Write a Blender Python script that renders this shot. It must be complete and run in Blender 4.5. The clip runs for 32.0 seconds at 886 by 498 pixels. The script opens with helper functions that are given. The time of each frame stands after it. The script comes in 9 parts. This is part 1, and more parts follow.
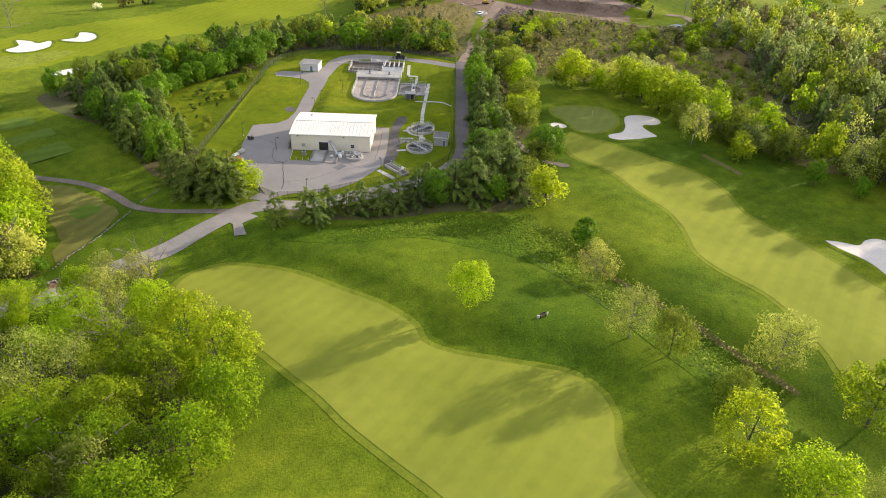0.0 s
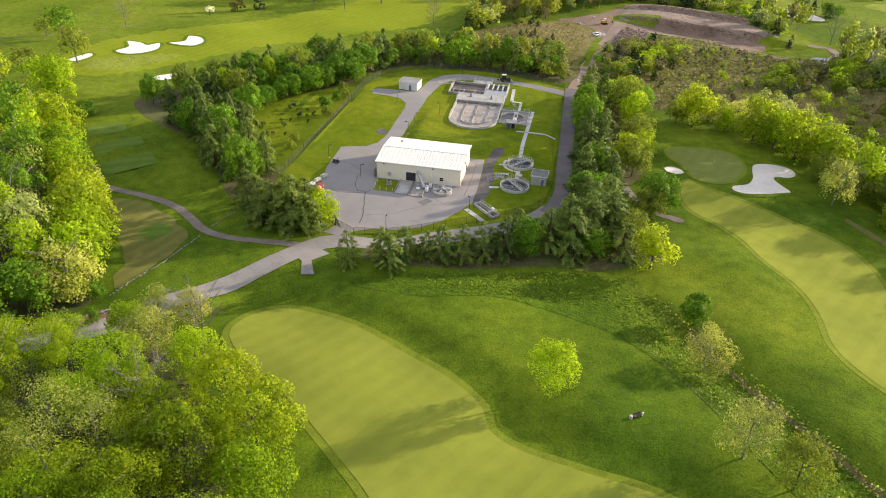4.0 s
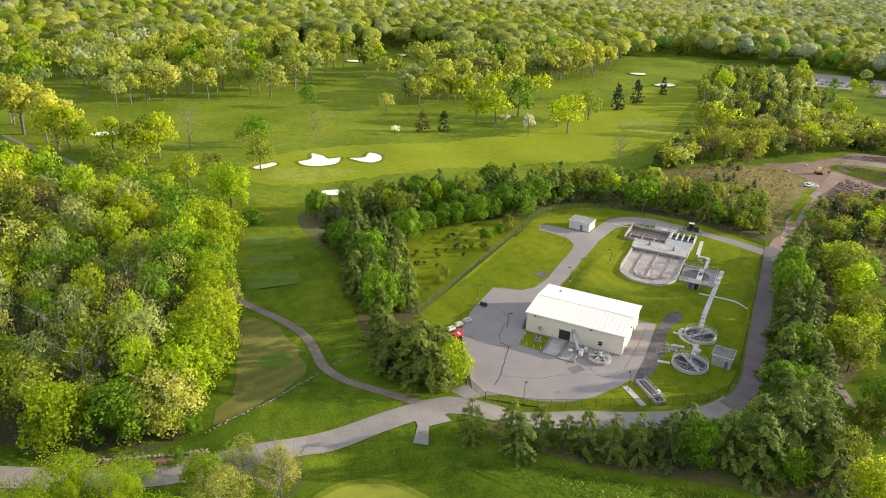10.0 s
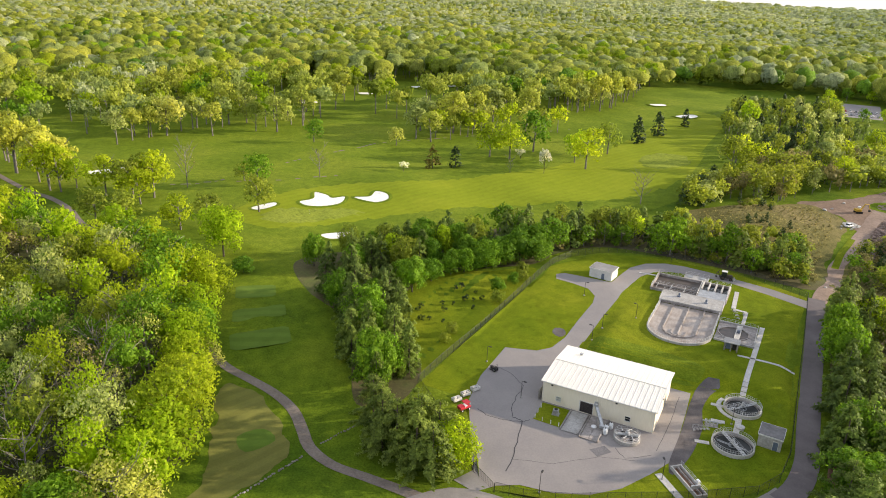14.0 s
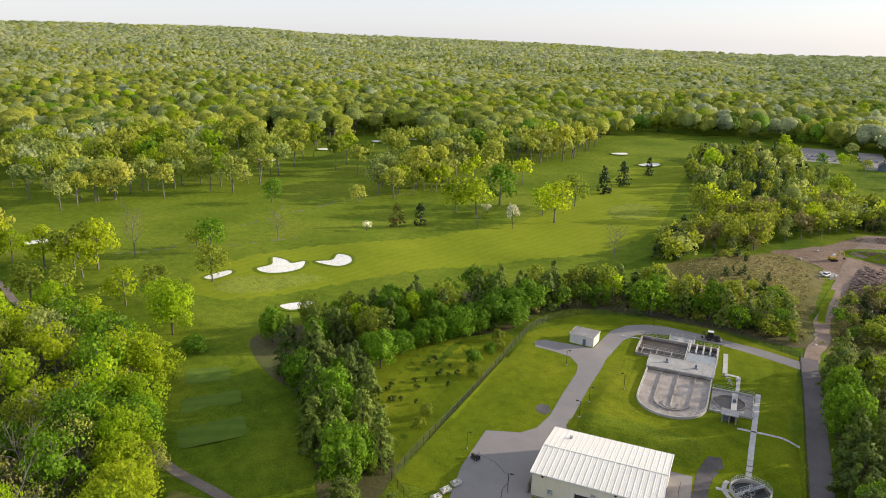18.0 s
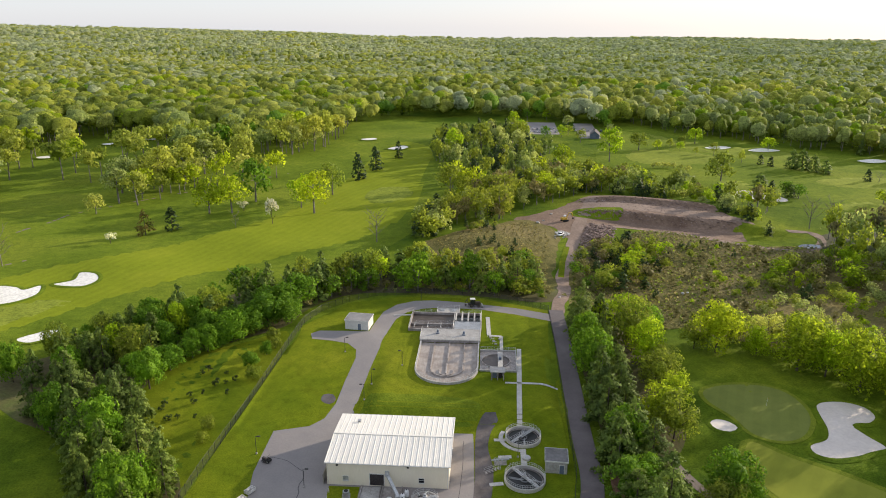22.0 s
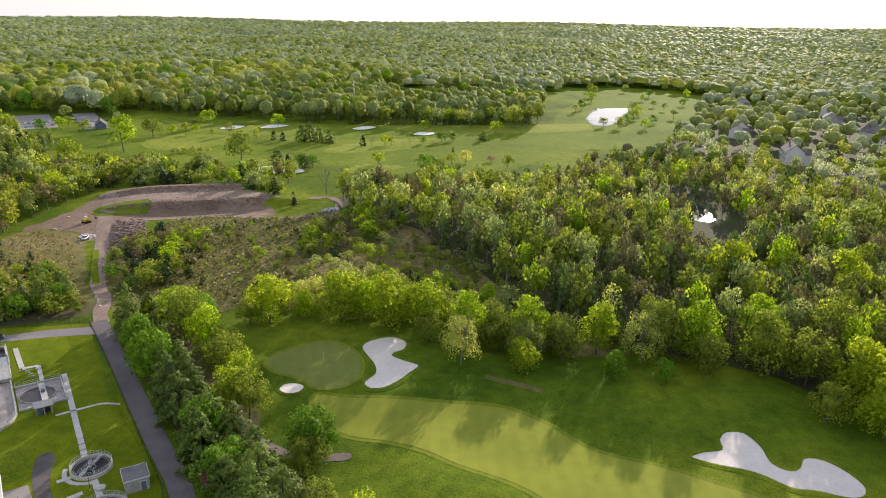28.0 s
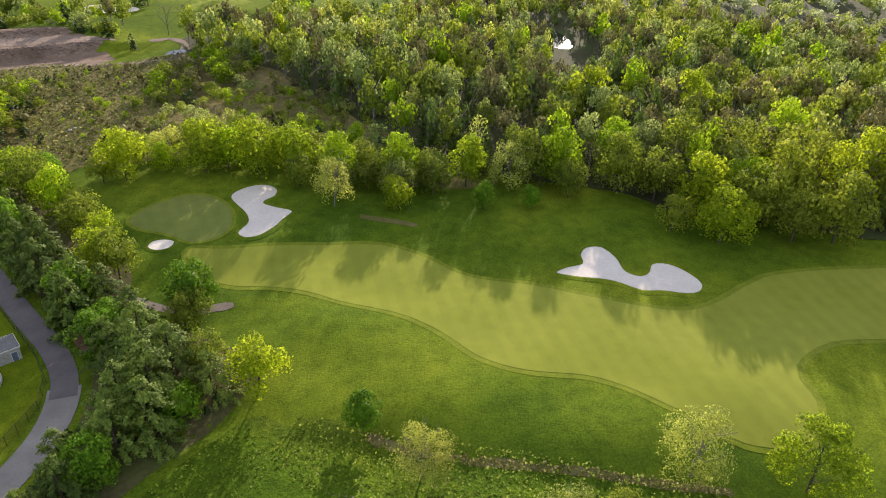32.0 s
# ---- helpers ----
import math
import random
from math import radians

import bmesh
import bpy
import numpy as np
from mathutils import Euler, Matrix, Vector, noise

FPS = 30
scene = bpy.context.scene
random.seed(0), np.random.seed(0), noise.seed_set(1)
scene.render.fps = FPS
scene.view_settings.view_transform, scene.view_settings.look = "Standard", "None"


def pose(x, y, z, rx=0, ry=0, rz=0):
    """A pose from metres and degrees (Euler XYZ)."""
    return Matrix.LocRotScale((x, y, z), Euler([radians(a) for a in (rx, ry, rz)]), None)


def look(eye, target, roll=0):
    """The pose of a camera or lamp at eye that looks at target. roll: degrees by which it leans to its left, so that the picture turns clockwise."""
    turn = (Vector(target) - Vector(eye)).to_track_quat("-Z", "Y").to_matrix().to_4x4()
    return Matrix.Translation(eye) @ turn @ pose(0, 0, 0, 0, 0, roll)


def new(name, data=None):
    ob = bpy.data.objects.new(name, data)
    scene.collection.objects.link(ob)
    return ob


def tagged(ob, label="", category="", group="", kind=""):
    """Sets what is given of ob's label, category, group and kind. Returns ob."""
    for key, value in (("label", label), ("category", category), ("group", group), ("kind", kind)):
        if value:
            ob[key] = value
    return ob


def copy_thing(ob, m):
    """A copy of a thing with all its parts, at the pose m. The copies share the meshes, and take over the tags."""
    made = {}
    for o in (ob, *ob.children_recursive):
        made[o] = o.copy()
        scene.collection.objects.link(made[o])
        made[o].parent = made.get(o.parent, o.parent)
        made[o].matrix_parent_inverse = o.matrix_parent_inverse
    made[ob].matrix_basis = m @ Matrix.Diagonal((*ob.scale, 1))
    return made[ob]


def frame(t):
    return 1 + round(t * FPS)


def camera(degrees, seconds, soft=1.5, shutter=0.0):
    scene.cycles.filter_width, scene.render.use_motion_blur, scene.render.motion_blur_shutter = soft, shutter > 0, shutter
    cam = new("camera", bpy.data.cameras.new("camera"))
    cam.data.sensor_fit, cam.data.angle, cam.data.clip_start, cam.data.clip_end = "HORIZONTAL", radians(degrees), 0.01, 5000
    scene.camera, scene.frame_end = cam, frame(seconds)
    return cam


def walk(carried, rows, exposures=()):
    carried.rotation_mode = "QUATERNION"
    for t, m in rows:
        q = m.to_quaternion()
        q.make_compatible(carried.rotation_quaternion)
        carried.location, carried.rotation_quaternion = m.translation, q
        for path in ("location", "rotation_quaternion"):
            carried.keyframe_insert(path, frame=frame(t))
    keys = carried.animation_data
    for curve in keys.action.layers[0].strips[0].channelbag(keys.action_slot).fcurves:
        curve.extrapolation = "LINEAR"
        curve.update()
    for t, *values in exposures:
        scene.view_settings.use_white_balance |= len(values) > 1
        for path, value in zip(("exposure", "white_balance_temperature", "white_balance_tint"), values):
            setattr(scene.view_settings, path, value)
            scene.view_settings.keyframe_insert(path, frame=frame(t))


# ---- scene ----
cam = camera(64.30, 32.0, soft=1.0)
PATH = [
    (0, (50.85, -214.92, 96.56), (51.02, -129.93, 43.86), 2.11),
    (0.5, (51.09, -211.63, 96.25), (50.06, -126.63, 43.59), 2.18),
    (1, (51.11, -208.47, 95.97), (48.48, -123.45, 43.39), 2.32),
    (1.5, (51.30, -205.22, 95.51), (46.92, -120.20, 43.05), 2.37),
    (2, (51.56, -202.07, 95.58), (45.38, -117.18, 43.08), 2.40),
    (2.5, (51.56, -199.06, 95.51), (43.69, -114.27, 43.08), 2.49),
    (3, (51.52, -196.10, 95.58), (41.38, -111.53, 43.18), 2.60),
    (3.5, (51.89, -193.19, 95.93), (39.99, -108.91, 43.44), 2.53),
    (5.5, (52.41, -182.23, 95.91), (34.13, -98.03, 45.15), 2.48),
    (6, (52.18, -179.65, 95.78), (32.37, -94.96, 46.43), 2.47),
    (6.5, (52.16, -177.26, 95.51), (30.63, -92.05, 47.81), 2.48),
    (7, (52.00, -175.14, 95.85), (28.69, -89.58, 49.63), 2.42),
    (7.5, (52.08, -172.56, 95.00), (26.75, -86.63, 50.57), 2.44),
    (8, (52.10, -170.32, 94.54), (24.79, -84.16, 51.76), 2.41),
    (8.5, (51.77, -168.08, 94.30), (22.53, -81.76, 53.16), 2.43),
    (9, (51.42, -165.77, 94.25), (19.78, -79.54, 54.71), 2.43),
    (9.5, (51.09, -163.42, 94.04), (16.78, -78.02, 54.92), 2.41),
    (10, (50.24, -160.62, 93.28), (10.92, -77.37, 54.24), 2.53),
    (10.5, (50.22, -158.43, 93.66), (8.72, -76.30, 54.52), 2.41),
    (11, (49.63, -155.57, 93.42), (8.06, -73.47, 54.28), 2.26),
    (11.5, (48.57, -153.25, 93.52), (7.12, -71.15, 54.26), 2.26),
    (12, (47.28, -150.50, 92.80), (5.89, -68.30, 53.68), 2.30),
    (12.5, (46.05, -147.62, 92.18), (4.69, -65.34, 53.19), 2.38),
    (13, (45.06, -144.71, 92.29), (3.56, -62.34, 53.66), 2.19),
    (13.5, (43.92, -142.11, 91.84), (2.10, -59.19, 54.74), 2.16),
    (14, (43.03, -139.29, 91.86), (0.77, -55.85, 56.47), 1.96),
    (14.5, (41.56, -136.98, 91.85), (-0.92, -52.92, 58.25), 1.95),
    (15, (39.99, -134.82, 92.32), (-2.63, -50.20, 60.34), 1.82),
    (15.5, (38.69, -132.72, 92.12), (-4.09, -47.58, 61.76), 1.85),
    (17.5, (34.01, -125.40, 92.40), (-6.48, -38.54, 63.83), 1.23),
    (18, (33.86, -125.10, 92.38), (-4.81, -37.49, 63.59), 1.04),
    (18.5, (33.69, -125.42, 92.50), (-2.41, -36.77, 63.55), 0.92),
    (19, (33.49, -125.63, 92.56), (0.37, -35.84, 63.54), 0.73),
    (19.5, (33.29, -125.73, 92.32), (4.45, -34.52, 63.21), 0.58),
    (20, (33.26, -125.80, 92.54), (8.80, -33.38, 63.22), 0.38),
    (20.5, (33.11, -126.31, 92.99), (13.23, -32.88, 63.41), 0.25),
    (21, (33.17, -126.43, 93.24), (17.80, -32.22, 63.45), 0.11),
    (21.5, (33.19, -126.42, 92.79), (22.32, -31.58, 63.01), 0.05),
    (22, (33.10, -126.87, 93.35), (26.84, -31.70, 63.30), 0.03),
    (22.5, (33.06, -127.02, 93.29), (31.38, -31.68, 63.16), 0.03),
    (23, (33.07, -127.09, 93.71), (35.93, -31.87, 63.28), 0.13),
    (23.5, (33.16, -127.13, 93.77), (40.58, -32.20, 63.21), 0.11),
    (24, (32.86, -127.06, 93.93), (45.77, -32.80, 63.14), 0.27),
    (24.5, (32.65, -127.10, 94.03), (51.09, -33.81, 63.08), 0.42),
    (25, (32.44, -127.24, 94.62), (56.32, -35.32, 63.31), 0.41),
    (25.5, (32.29, -127.46, 94.67), (61.50, -37.11, 63.32), 0.50),
    (27.5, (31.63, -127.90, 94.63), (80.79, -46.74, 63.08), 0.93),
    (28, (31.44, -127.55, 94.50), (85.13, -49.46, 62.55), 1.03),
    (28.5, (31.12, -127.37, 94.21), (89.05, -52.71, 61.50), 1.19),
    (29, (30.95, -127.31, 94.37), (92.46, -56.70, 59.30), 1.26),
    (29.5, (30.77, -127.41, 94.53), (95.51, -61.06, 57.04), 1.31),
    (30, (30.16, -126.80, 94.37), (95.69, -62.65, 54.49), 1.58),
    (30.5, (30.19, -126.79, 94.29), (94.73, -63.49, 51.53), 1.73),
    (31, (30.15, -126.77, 94.37), (93.52, -64.54, 48.43), 1.81),
    (31.5, (30.15, -126.82, 94.17), (92.85, -66.20, 45.23), 2.02),
    (32, (30.55, -127.37, 94.21), (92.60, -68.61, 42.28), 1.98),
]
EXPOSURES = [(0, 0.76, 6600, 18), (13, 0.72, 6600, 18), (16, 0.55, 6500, 18), (19, 0.32, 6400, 18), (23, 0.36, 6350, 18), (27, 0.40, 6300, 19), (30, 0.58, 6300, 23), (32, 0.56, 6350, 20)]
walk(cam, [(t, look(eye, target, roll)) for t, eye, target, roll in PATH], EXPOSURES)

SUN_DIR = Vector((0.835, 0.55, 0.0)).normalized() * math.cos(radians(16)) + Vector((0, 0, math.sin(radians(16))))

# ---- world, sun, exposure ----
world = bpy.data.worlds.new("world")
scene.world = world
world.use_nodes = True
wn = world.node_tree
sky = wn.nodes.new("ShaderNodeTexSky")
sky.sky_type, sky.sun_disc = "NISHITA", False
sky.sun_elevation, sky.sun_rotation = radians(16), radians(56.6)
sky.altitude, sky.air_density, sky.dust_density, sky.ozone_density = 90, 1.0, 0.6, 2.0
wn.links.new(sky.outputs[0], wn.nodes["Background"].inputs[0])
wn.nodes["Background"].inputs[1].default_value = 0.05
# thin high haze that whitens the whole sky
veil, both = wn.nodes.new("ShaderNodeBackground"), wn.nodes.new("ShaderNodeAddShader")
veil.inputs[0].default_value, veil.inputs[1].default_value = (0.87, 0.945, 1.0, 1), 0.50
wn.links.new(wn.nodes["Background"].outputs[0], both.inputs[0])
wn.links.new(veil.outputs[0], both.inputs[1])
wn.links.new(both.outputs[0], wn.nodes["World Output"].inputs["Surface"])
sun_data = bpy.data.lights.new("sun", "SUN")
sun_data.energy, sun_data.angle, sun_data.color = 4.8, radians(1.0), (1.0, 0.89, 0.68)
sun = new("sun", sun_data)
sun.matrix_world = look(SUN_DIR * 900, (0, 0, 0))

# ---- materials ----


def node_mat(name):
    m = bpy.data.materials.new(name)
    m.use_nodes = True
    nt = m.node_tree
    return m, nt, nt.nodes["Principled BSDF"], nt.nodes["Material Output"]


def lin(nt, kind, **kw):
    n = nt.nodes.new(kind)
    for k, v in kw.items():
        n.inputs[k.replace("_", " ")].default_value = v
    return n


def noise_val(nt, scale, detail=4.0, rough=0.6, stretch=None):
    geo = nt.nodes.new("ShaderNodeNewGeometry")
    src = geo.outputs["Position"]
    if stretch:
        mp = nt.nodes.new("ShaderNodeMapping")
        mp.inputs["Scale"].default_value = stretch[:3]
        mp.inputs["Rotation"].default_value[2] = radians(stretch[3])
        nt.links.new(src, mp.inputs["Vector"])
        src = mp.outputs[0]
    if not stretch:
        mp = nt.nodes.new("ShaderNodeMapping")
        mp.inputs["Rotation"].default_value = (0.5, 0.35, 0.65)
        nt.links.new(src, mp.inputs["Vector"])
        src = mp.outputs[0]
    n = lin(nt, "ShaderNodeTexNoise", Scale=scale, Detail=detail, Roughness=rough)
    nt.links.new(src, n.inputs["Vector"])
    return n.outputs["Fac"]


def ramp(nt, fac, stops):
    r = nt.nodes.new("ShaderNodeValToRGB")
    els = r.color_ramp.elements
    while len(els) < len(stops):
        els.new(0.5)
    for e, (p, c) in zip(els, stops):
        e.position, e.color = p, (*c, 1)
    nt.links.new(fac, r.inputs[0])
    return r.outputs[0]


def mix_col(nt, fac, a, b, mode="MIX"):
    n = nt.nodes.new("ShaderNodeMix")
    n.data_type, n.blend_type = "RGBA", mode
    for sock, val in ((n.inputs[0], fac), (n.inputs[6], a), (n.inputs[7], b)):
        if isinstance(val, (int, float)):
            sock.default_value = val
        elif isinstance(val, tuple):
            sock.default_value = (*val, 1)
        else:
            nt.links.new(val, sock)
    return n.outputs[2]


def surface(name, dark, mid, light, fine=3.0, coarse=0.08, rough=0.85, bump=0.3, dist=0.05, metal=0.0, spec=0.3, stretch=None, island=0.0, random_ob=0.0, grain=1.0):
    """A surface with fine grain and broad stains, in metres."""
    m, nt, bs, _ = node_mat(name)
    big, small = noise_val(nt, coarse, 5, 0.62), noise_val(nt, fine, 5, 0.65, stretch)
    a = ramp(nt, big, [(0.30, dark), (0.52, mid), (0.72, light)])
    b = ramp(nt, small, [(0.30, (1 - 0.28 * grain,) * 3), (0.55, (1, 1, 1)), (0.75, (1 + 0.22 * grain, 1 + 0.22 * grain, 1 + 0.2 * grain))])
    col = mix_col(nt, 1.0, a, b, "MULTIPLY")
    for amount, node_kind, out in ((island, "ShaderNodeNewGeometry", "Random Per Island"), (random_ob, "ShaderNodeObjectInfo", "Random")):
        if amount:
            g = nt.nodes.new(node_kind)
            k = ramp(nt, g.outputs[out], [(0, (1 - amount,) * 3), (1, (1 + amount,) * 3)])
            col = mix_col(nt, 1.0, col, k, "MULTIPLY")
    nt.links.new(col, bs.inputs["Base Color"])
    bs.inputs["Roughness"].default_value, bs.inputs["Metallic"].default_value = rough, metal
    bs.inputs["Specular IOR Level"].default_value = spec
    if bump:
        b = lin(nt, "ShaderNodeBump", Strength=bump, Distance=dist)
        nt.links.new(small, b.inputs["Height"])
        nt.links.new(b.outputs[0], bs.inputs["Normal"])
    return m


def grass(name, dark, mid, light, fine, bump, dist, stripes=0.0, angle=0.0, patches=0.05):
    """Turf: broad patches, mottling a few metres wide, tufts, and faint mowing lines."""
    m, nt, bs, _ = node_mat(name)
    big, middle, small = noise_val(nt, patches * 0.4, 4, 0.6), noise_val(nt, 0.32, 5, 0.65), noise_val(nt, fine, 6, 0.7)
    a = ramp(nt, big, [(0.33, dark), (0.5, mid), (0.68, light)])
    q = 0.35 if stripes else 1.0
    k = ramp(nt, middle, [(0.3, (1 - 0.22 * q,) * 3), (0.5, (1, 1, 1)), (0.72, (1 + 0.2 * q, 1 + 0.14 * q, 1 + 0.05 * q))])
    s = ramp(nt, small, [(0.3, (1 - 0.42 * q,) * 3), (0.52, (1, 1, 1)), (0.74, (1 + 0.45 * q, 1 + 0.35 * q, 1 + 0.25 * q))])
    col = mix_col(nt, 1.0, mix_col(nt, 1.0, a, k, "MULTIPLY"), s, "MULTIPLY")
    if stripes:
        geo, mp = nt.nodes.new("ShaderNodeNewGeometry"), nt.nodes.new("ShaderNodeMapping")
        mp.inputs["Rotation"].default_value[2] = radians(angle)
        w = lin(nt, "ShaderNodeTexWave", Scale=0.075, Distortion=0.35, Detail=2.0)
        nt.links.new(geo.outputs["Position"], mp.inputs["Vector"])
        nt.links.new(mp.outputs[0], w.inputs["Vector"])
        k = ramp(nt, w.outputs["Fac"], [(0.35, (1 - stripes,) * 3), (0.65, (1 + stripes,) * 3)])
        col = mix_col(nt, 1.0, col, k, "MULTIPLY")
    nt.links.new(col, bs.inputs["Base Color"])
    bs.inputs["Roughness"].default_value, bs.inputs["Specular IOR Level"].default_value = 0.95, 0.04
    b = lin(nt, "ShaderNodeBump", Strength=bump, Distance=dist)
    nt.links.new(small, b.inputs["Height"])
    nt.links.new(b.outputs[0], bs.inputs["Normal"])
    return m


def leaves(name, dark, light, through_light=0.4, spread=0.35):
    """Leaf clumps: each clump and each tree differs; part of the light passes through."""
    m, nt, bs, out = node_mat(name)
    geo, info = nt.nodes.new("ShaderNodeNewGeometry"), nt.nodes.new("ShaderNodeObjectInfo")
    low, high = (tuple(a + (b - a) * k for a, b in zip(dark, light)) for k in (0.28, 0.84))
    c = ramp(nt, geo.outputs["Random Per Island"], [(0.0, low), (1.0, high)])
    big = noise_val(nt, 0.06, 2, 0.5)
    c = mix_col(nt, 1.0, c, ramp(nt, big, [(0.3, (1 - spread, 1 - spread * 0.9, 1 - spread)), (0.7, (1 + spread * 0.7, 1 + spread * 0.7, 1))]), "MULTIPLY")
    stand = noise_val(nt, 0.009, 3, 0.6)
    c = mix_col(nt, 1.0, c, ramp(nt, stand, [(0.35, (0.82, 0.86, 0.84)), (0.5, (1, 1, 1)), (0.65, (1.14, 1.08, 0.95))]), "MULTIPLY")
    c = mix_col(nt, 1.0, c, ramp(nt, info.outputs["Random"], [(0, (0.92, 0.98, 0.95)), (1, (1.32, 1.26, 1.2))]), "MULTIPLY")
    # shading of tufts put into the colour: hollows darker, crests lighter
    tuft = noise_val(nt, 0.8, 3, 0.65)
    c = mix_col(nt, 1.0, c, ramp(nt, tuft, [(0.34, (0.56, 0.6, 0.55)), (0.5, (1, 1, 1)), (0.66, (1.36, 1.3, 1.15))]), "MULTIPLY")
    nt.links.new(c, bs.inputs["Base Color"])
    bs.inputs["Roughness"].default_value, bs.inputs["Specular IOR Level"].default_value = 0.65, 0.2
    tr, mx = nt.nodes.new("ShaderNodeBsdfTranslucent"), nt.nodes.new("ShaderNodeMixShader")
    mx.inputs[0].default_value = through_light * 0.95
    bump = lin(nt, "ShaderNodeBump", Strength=0.8, Distance=0.9)
    nt.links.new(tuft, bump.inputs["Height"])
    nt.links.new(bump.outputs[0], bs.inputs["Normal"])
    nt.links.new(bump.outputs[0], tr.inputs["Normal"])
    nt.links.new(c, tr.inputs["Color"])
    nt.links.new(bs.outputs[0], mx.inputs[1])
    nt.links.new(tr.outputs[0], mx.inputs[2])
    nt.links.new(mx.outputs[0], out.inputs["Surface"])
    return m


M_ROUGH = grass("rough_grass", (0.056, 0.104, 0.007), (0.106, 0.158, 0.010), (0.185, 0.228, 0.016), 2.2, 0.65, 0.25)
M_TALL = grass("tall_grass", (0.06, 0.115, 0.008), (0.095, 0.16, 0.010), (0.155, 0.195, 0.022), 1.1, 1.0, 0.9)
M_WORN = grass("worn_turf", (0.135, 0.135, 0.035), (0.165, 0.165, 0.042), (0.16, 0.19, 0.035), 3.0, 0.3, 0.05, 0.06, 20)
M_LAWN = grass("lawn", (0.095, 0.14, 0.006), (0.14, 0.18, 0.008), (0.20, 0.225, 0.013), 3.0, 0.5, 0.08, 0.0, 60, 0.09)
M_FAIR = grass("fairway_grass", (0.20, 0.225, 0.030), (0.225, 0.25, 0.034), (0.255, 0.275, 0.042), 9.0, 0.12, 0.02, 0.025, 33)
M_COLLAR = grass("fairway_collar", (0.14, 0.18, 0.016), (0.165, 0.205, 0.02), (0.19, 0.225, 0.026), 4.0, 0.3, 0.05)
M_GREEN = grass("green_grass", (0.15, 0.18, 0.042), (0.17, 0.20, 0.047), (0.19, 0.215, 0.055), 6.0, 0.15, 0.02, 0.03, 20)
M_TEE = grass("tee_grass", (0.085, 0.14, 0.02), (0.105, 0.165, 0.025), (0.125, 0.185, 0.03), 4.0, 0.2, 0.03, 0.05, 60)
M_DRY = grass("dry_grass", (0.12, 0.12, 0.035), (0.18, 0.158, 0.06), (0.25, 0.205, 0.095), 1.6, 0.9, 0.3)
M_SEMI = grass("semi_rough", (0.10, 0.15, 0.010), (0.135, 0.19, 0.014), (0.18, 0.225, 0.02), 2.0, 0.5, 0.12)
M_NORTHFAIR = grass("north_fairway_grass", (0.17, 0.215, 0.012), (0.20, 0.245, 0.014), (0.235, 0.27, 0.018), 1.2, 0.15, 0.05, 0.03, 20, 0.05)
M_FARFAIR = grass("far_fairway_grass", (0.17, 0.215, 0.026), (0.21, 0.255, 0.032), (0.25, 0.285, 0.04), 1.0, 0.2, 0.1, 0, 0, 0.03)
M_WOODFLOOR = surface("woodland_floor", (0.04, 0.042, 0.016), (0.06, 0.062, 0.02), (0.06, 0.09, 0.016), 1.2, 0.06, 0.95, 0.9, 0.3)
M_LITTER = surface("needle_litter", (0.085, 0.068, 0.03), (0.105, 0.095, 0.032), (0.085, 0.11, 0.02), 1.2, 0.06, 0.95, 0.6, 0.2)
# wooded ground far off, with haze put into its light greyish green
M_CANOPY = grass("far_canopy", (0.13, 0.155, 0.065), (0.17, 0.195, 0.085), (0.21, 0.235, 0.105), 0.05, 0.8, 4.0, 0, 0, 0.01)
M_ASPHALT = surface("asphalt", (0.225, 0.207, 0.20), (0.26, 0.238, 0.222), (0.30, 0.276, 0.258), 2.5, 0.07, 0.9, 0.2, 0.02, grain=0.35)
M_ROAD = surface("road_asphalt", (0.20, 0.182, 0.165), (0.255, 0.232, 0.208), (0.30, 0.275, 0.248), 2.5, 0.15, 0.9, 0.25, 0.02, grain=0.4)
M_ROAD_DARK = surface("newer_asphalt", (0.115, 0.098, 0.098), (0.145, 0.126, 0.124), (0.17, 0.15, 0.146), 2.5, 0.15, 0.9, 0.25, 0.02, grain=0.4)
M_CARTPATH = surface("cart_path", (0.155, 0.125, 0.10), (0.195, 0.16, 0.13), (0.235, 0.195, 0.16), 2.0, 0.2, 0.92, 0.3, 0.02)
M_SAND = surface("bunker_sand", (0.62, 0.555, 0.495), (0.66, 0.595, 0.53), (0.70, 0.635, 0.57), 1.2, 0.15, 0.95, 0.2, 0.05, grain=0.3)
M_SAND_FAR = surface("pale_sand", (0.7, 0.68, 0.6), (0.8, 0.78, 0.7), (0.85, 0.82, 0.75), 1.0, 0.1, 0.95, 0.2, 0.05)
M_DIRT = surface("bare_red_earth", (0.14, 0.088, 0.06), (0.21, 0.142, 0.098), (0.29, 0.205, 0.148), 0.8, 0.05, 0.95, 0.8, 0.3)
M_DIRTROAD = surface("earth_track", (0.19, 0.135, 0.10), (0.26, 0.19, 0.145), (0.32, 0.242, 0.19), 0.9, 0.06, 0.95, 0.4, 0.08)
M_GRAVEL = surface("dark_gravel", (0.085, 0.075, 0.072), (0.125, 0.11, 0.105), (0.17, 0.15, 0.142), 6.0, 0.3, 0.95, 0.9, 0.08)
M_MULCH = surface("bare_mulch", (0.14, 0.075, 0.045), (0.20, 0.11, 0.07), (0.26, 0.16, 0.1), 2.0, 0.2, 0.95, 0.6, 0.1)
M_CONCRETE = surface("concrete", (0.30, 0.285, 0.26), (0.40, 0.385, 0.355), (0.48, 0.465, 0.435), 2.5, 0.35, 0.85, 0.25, 0.02)
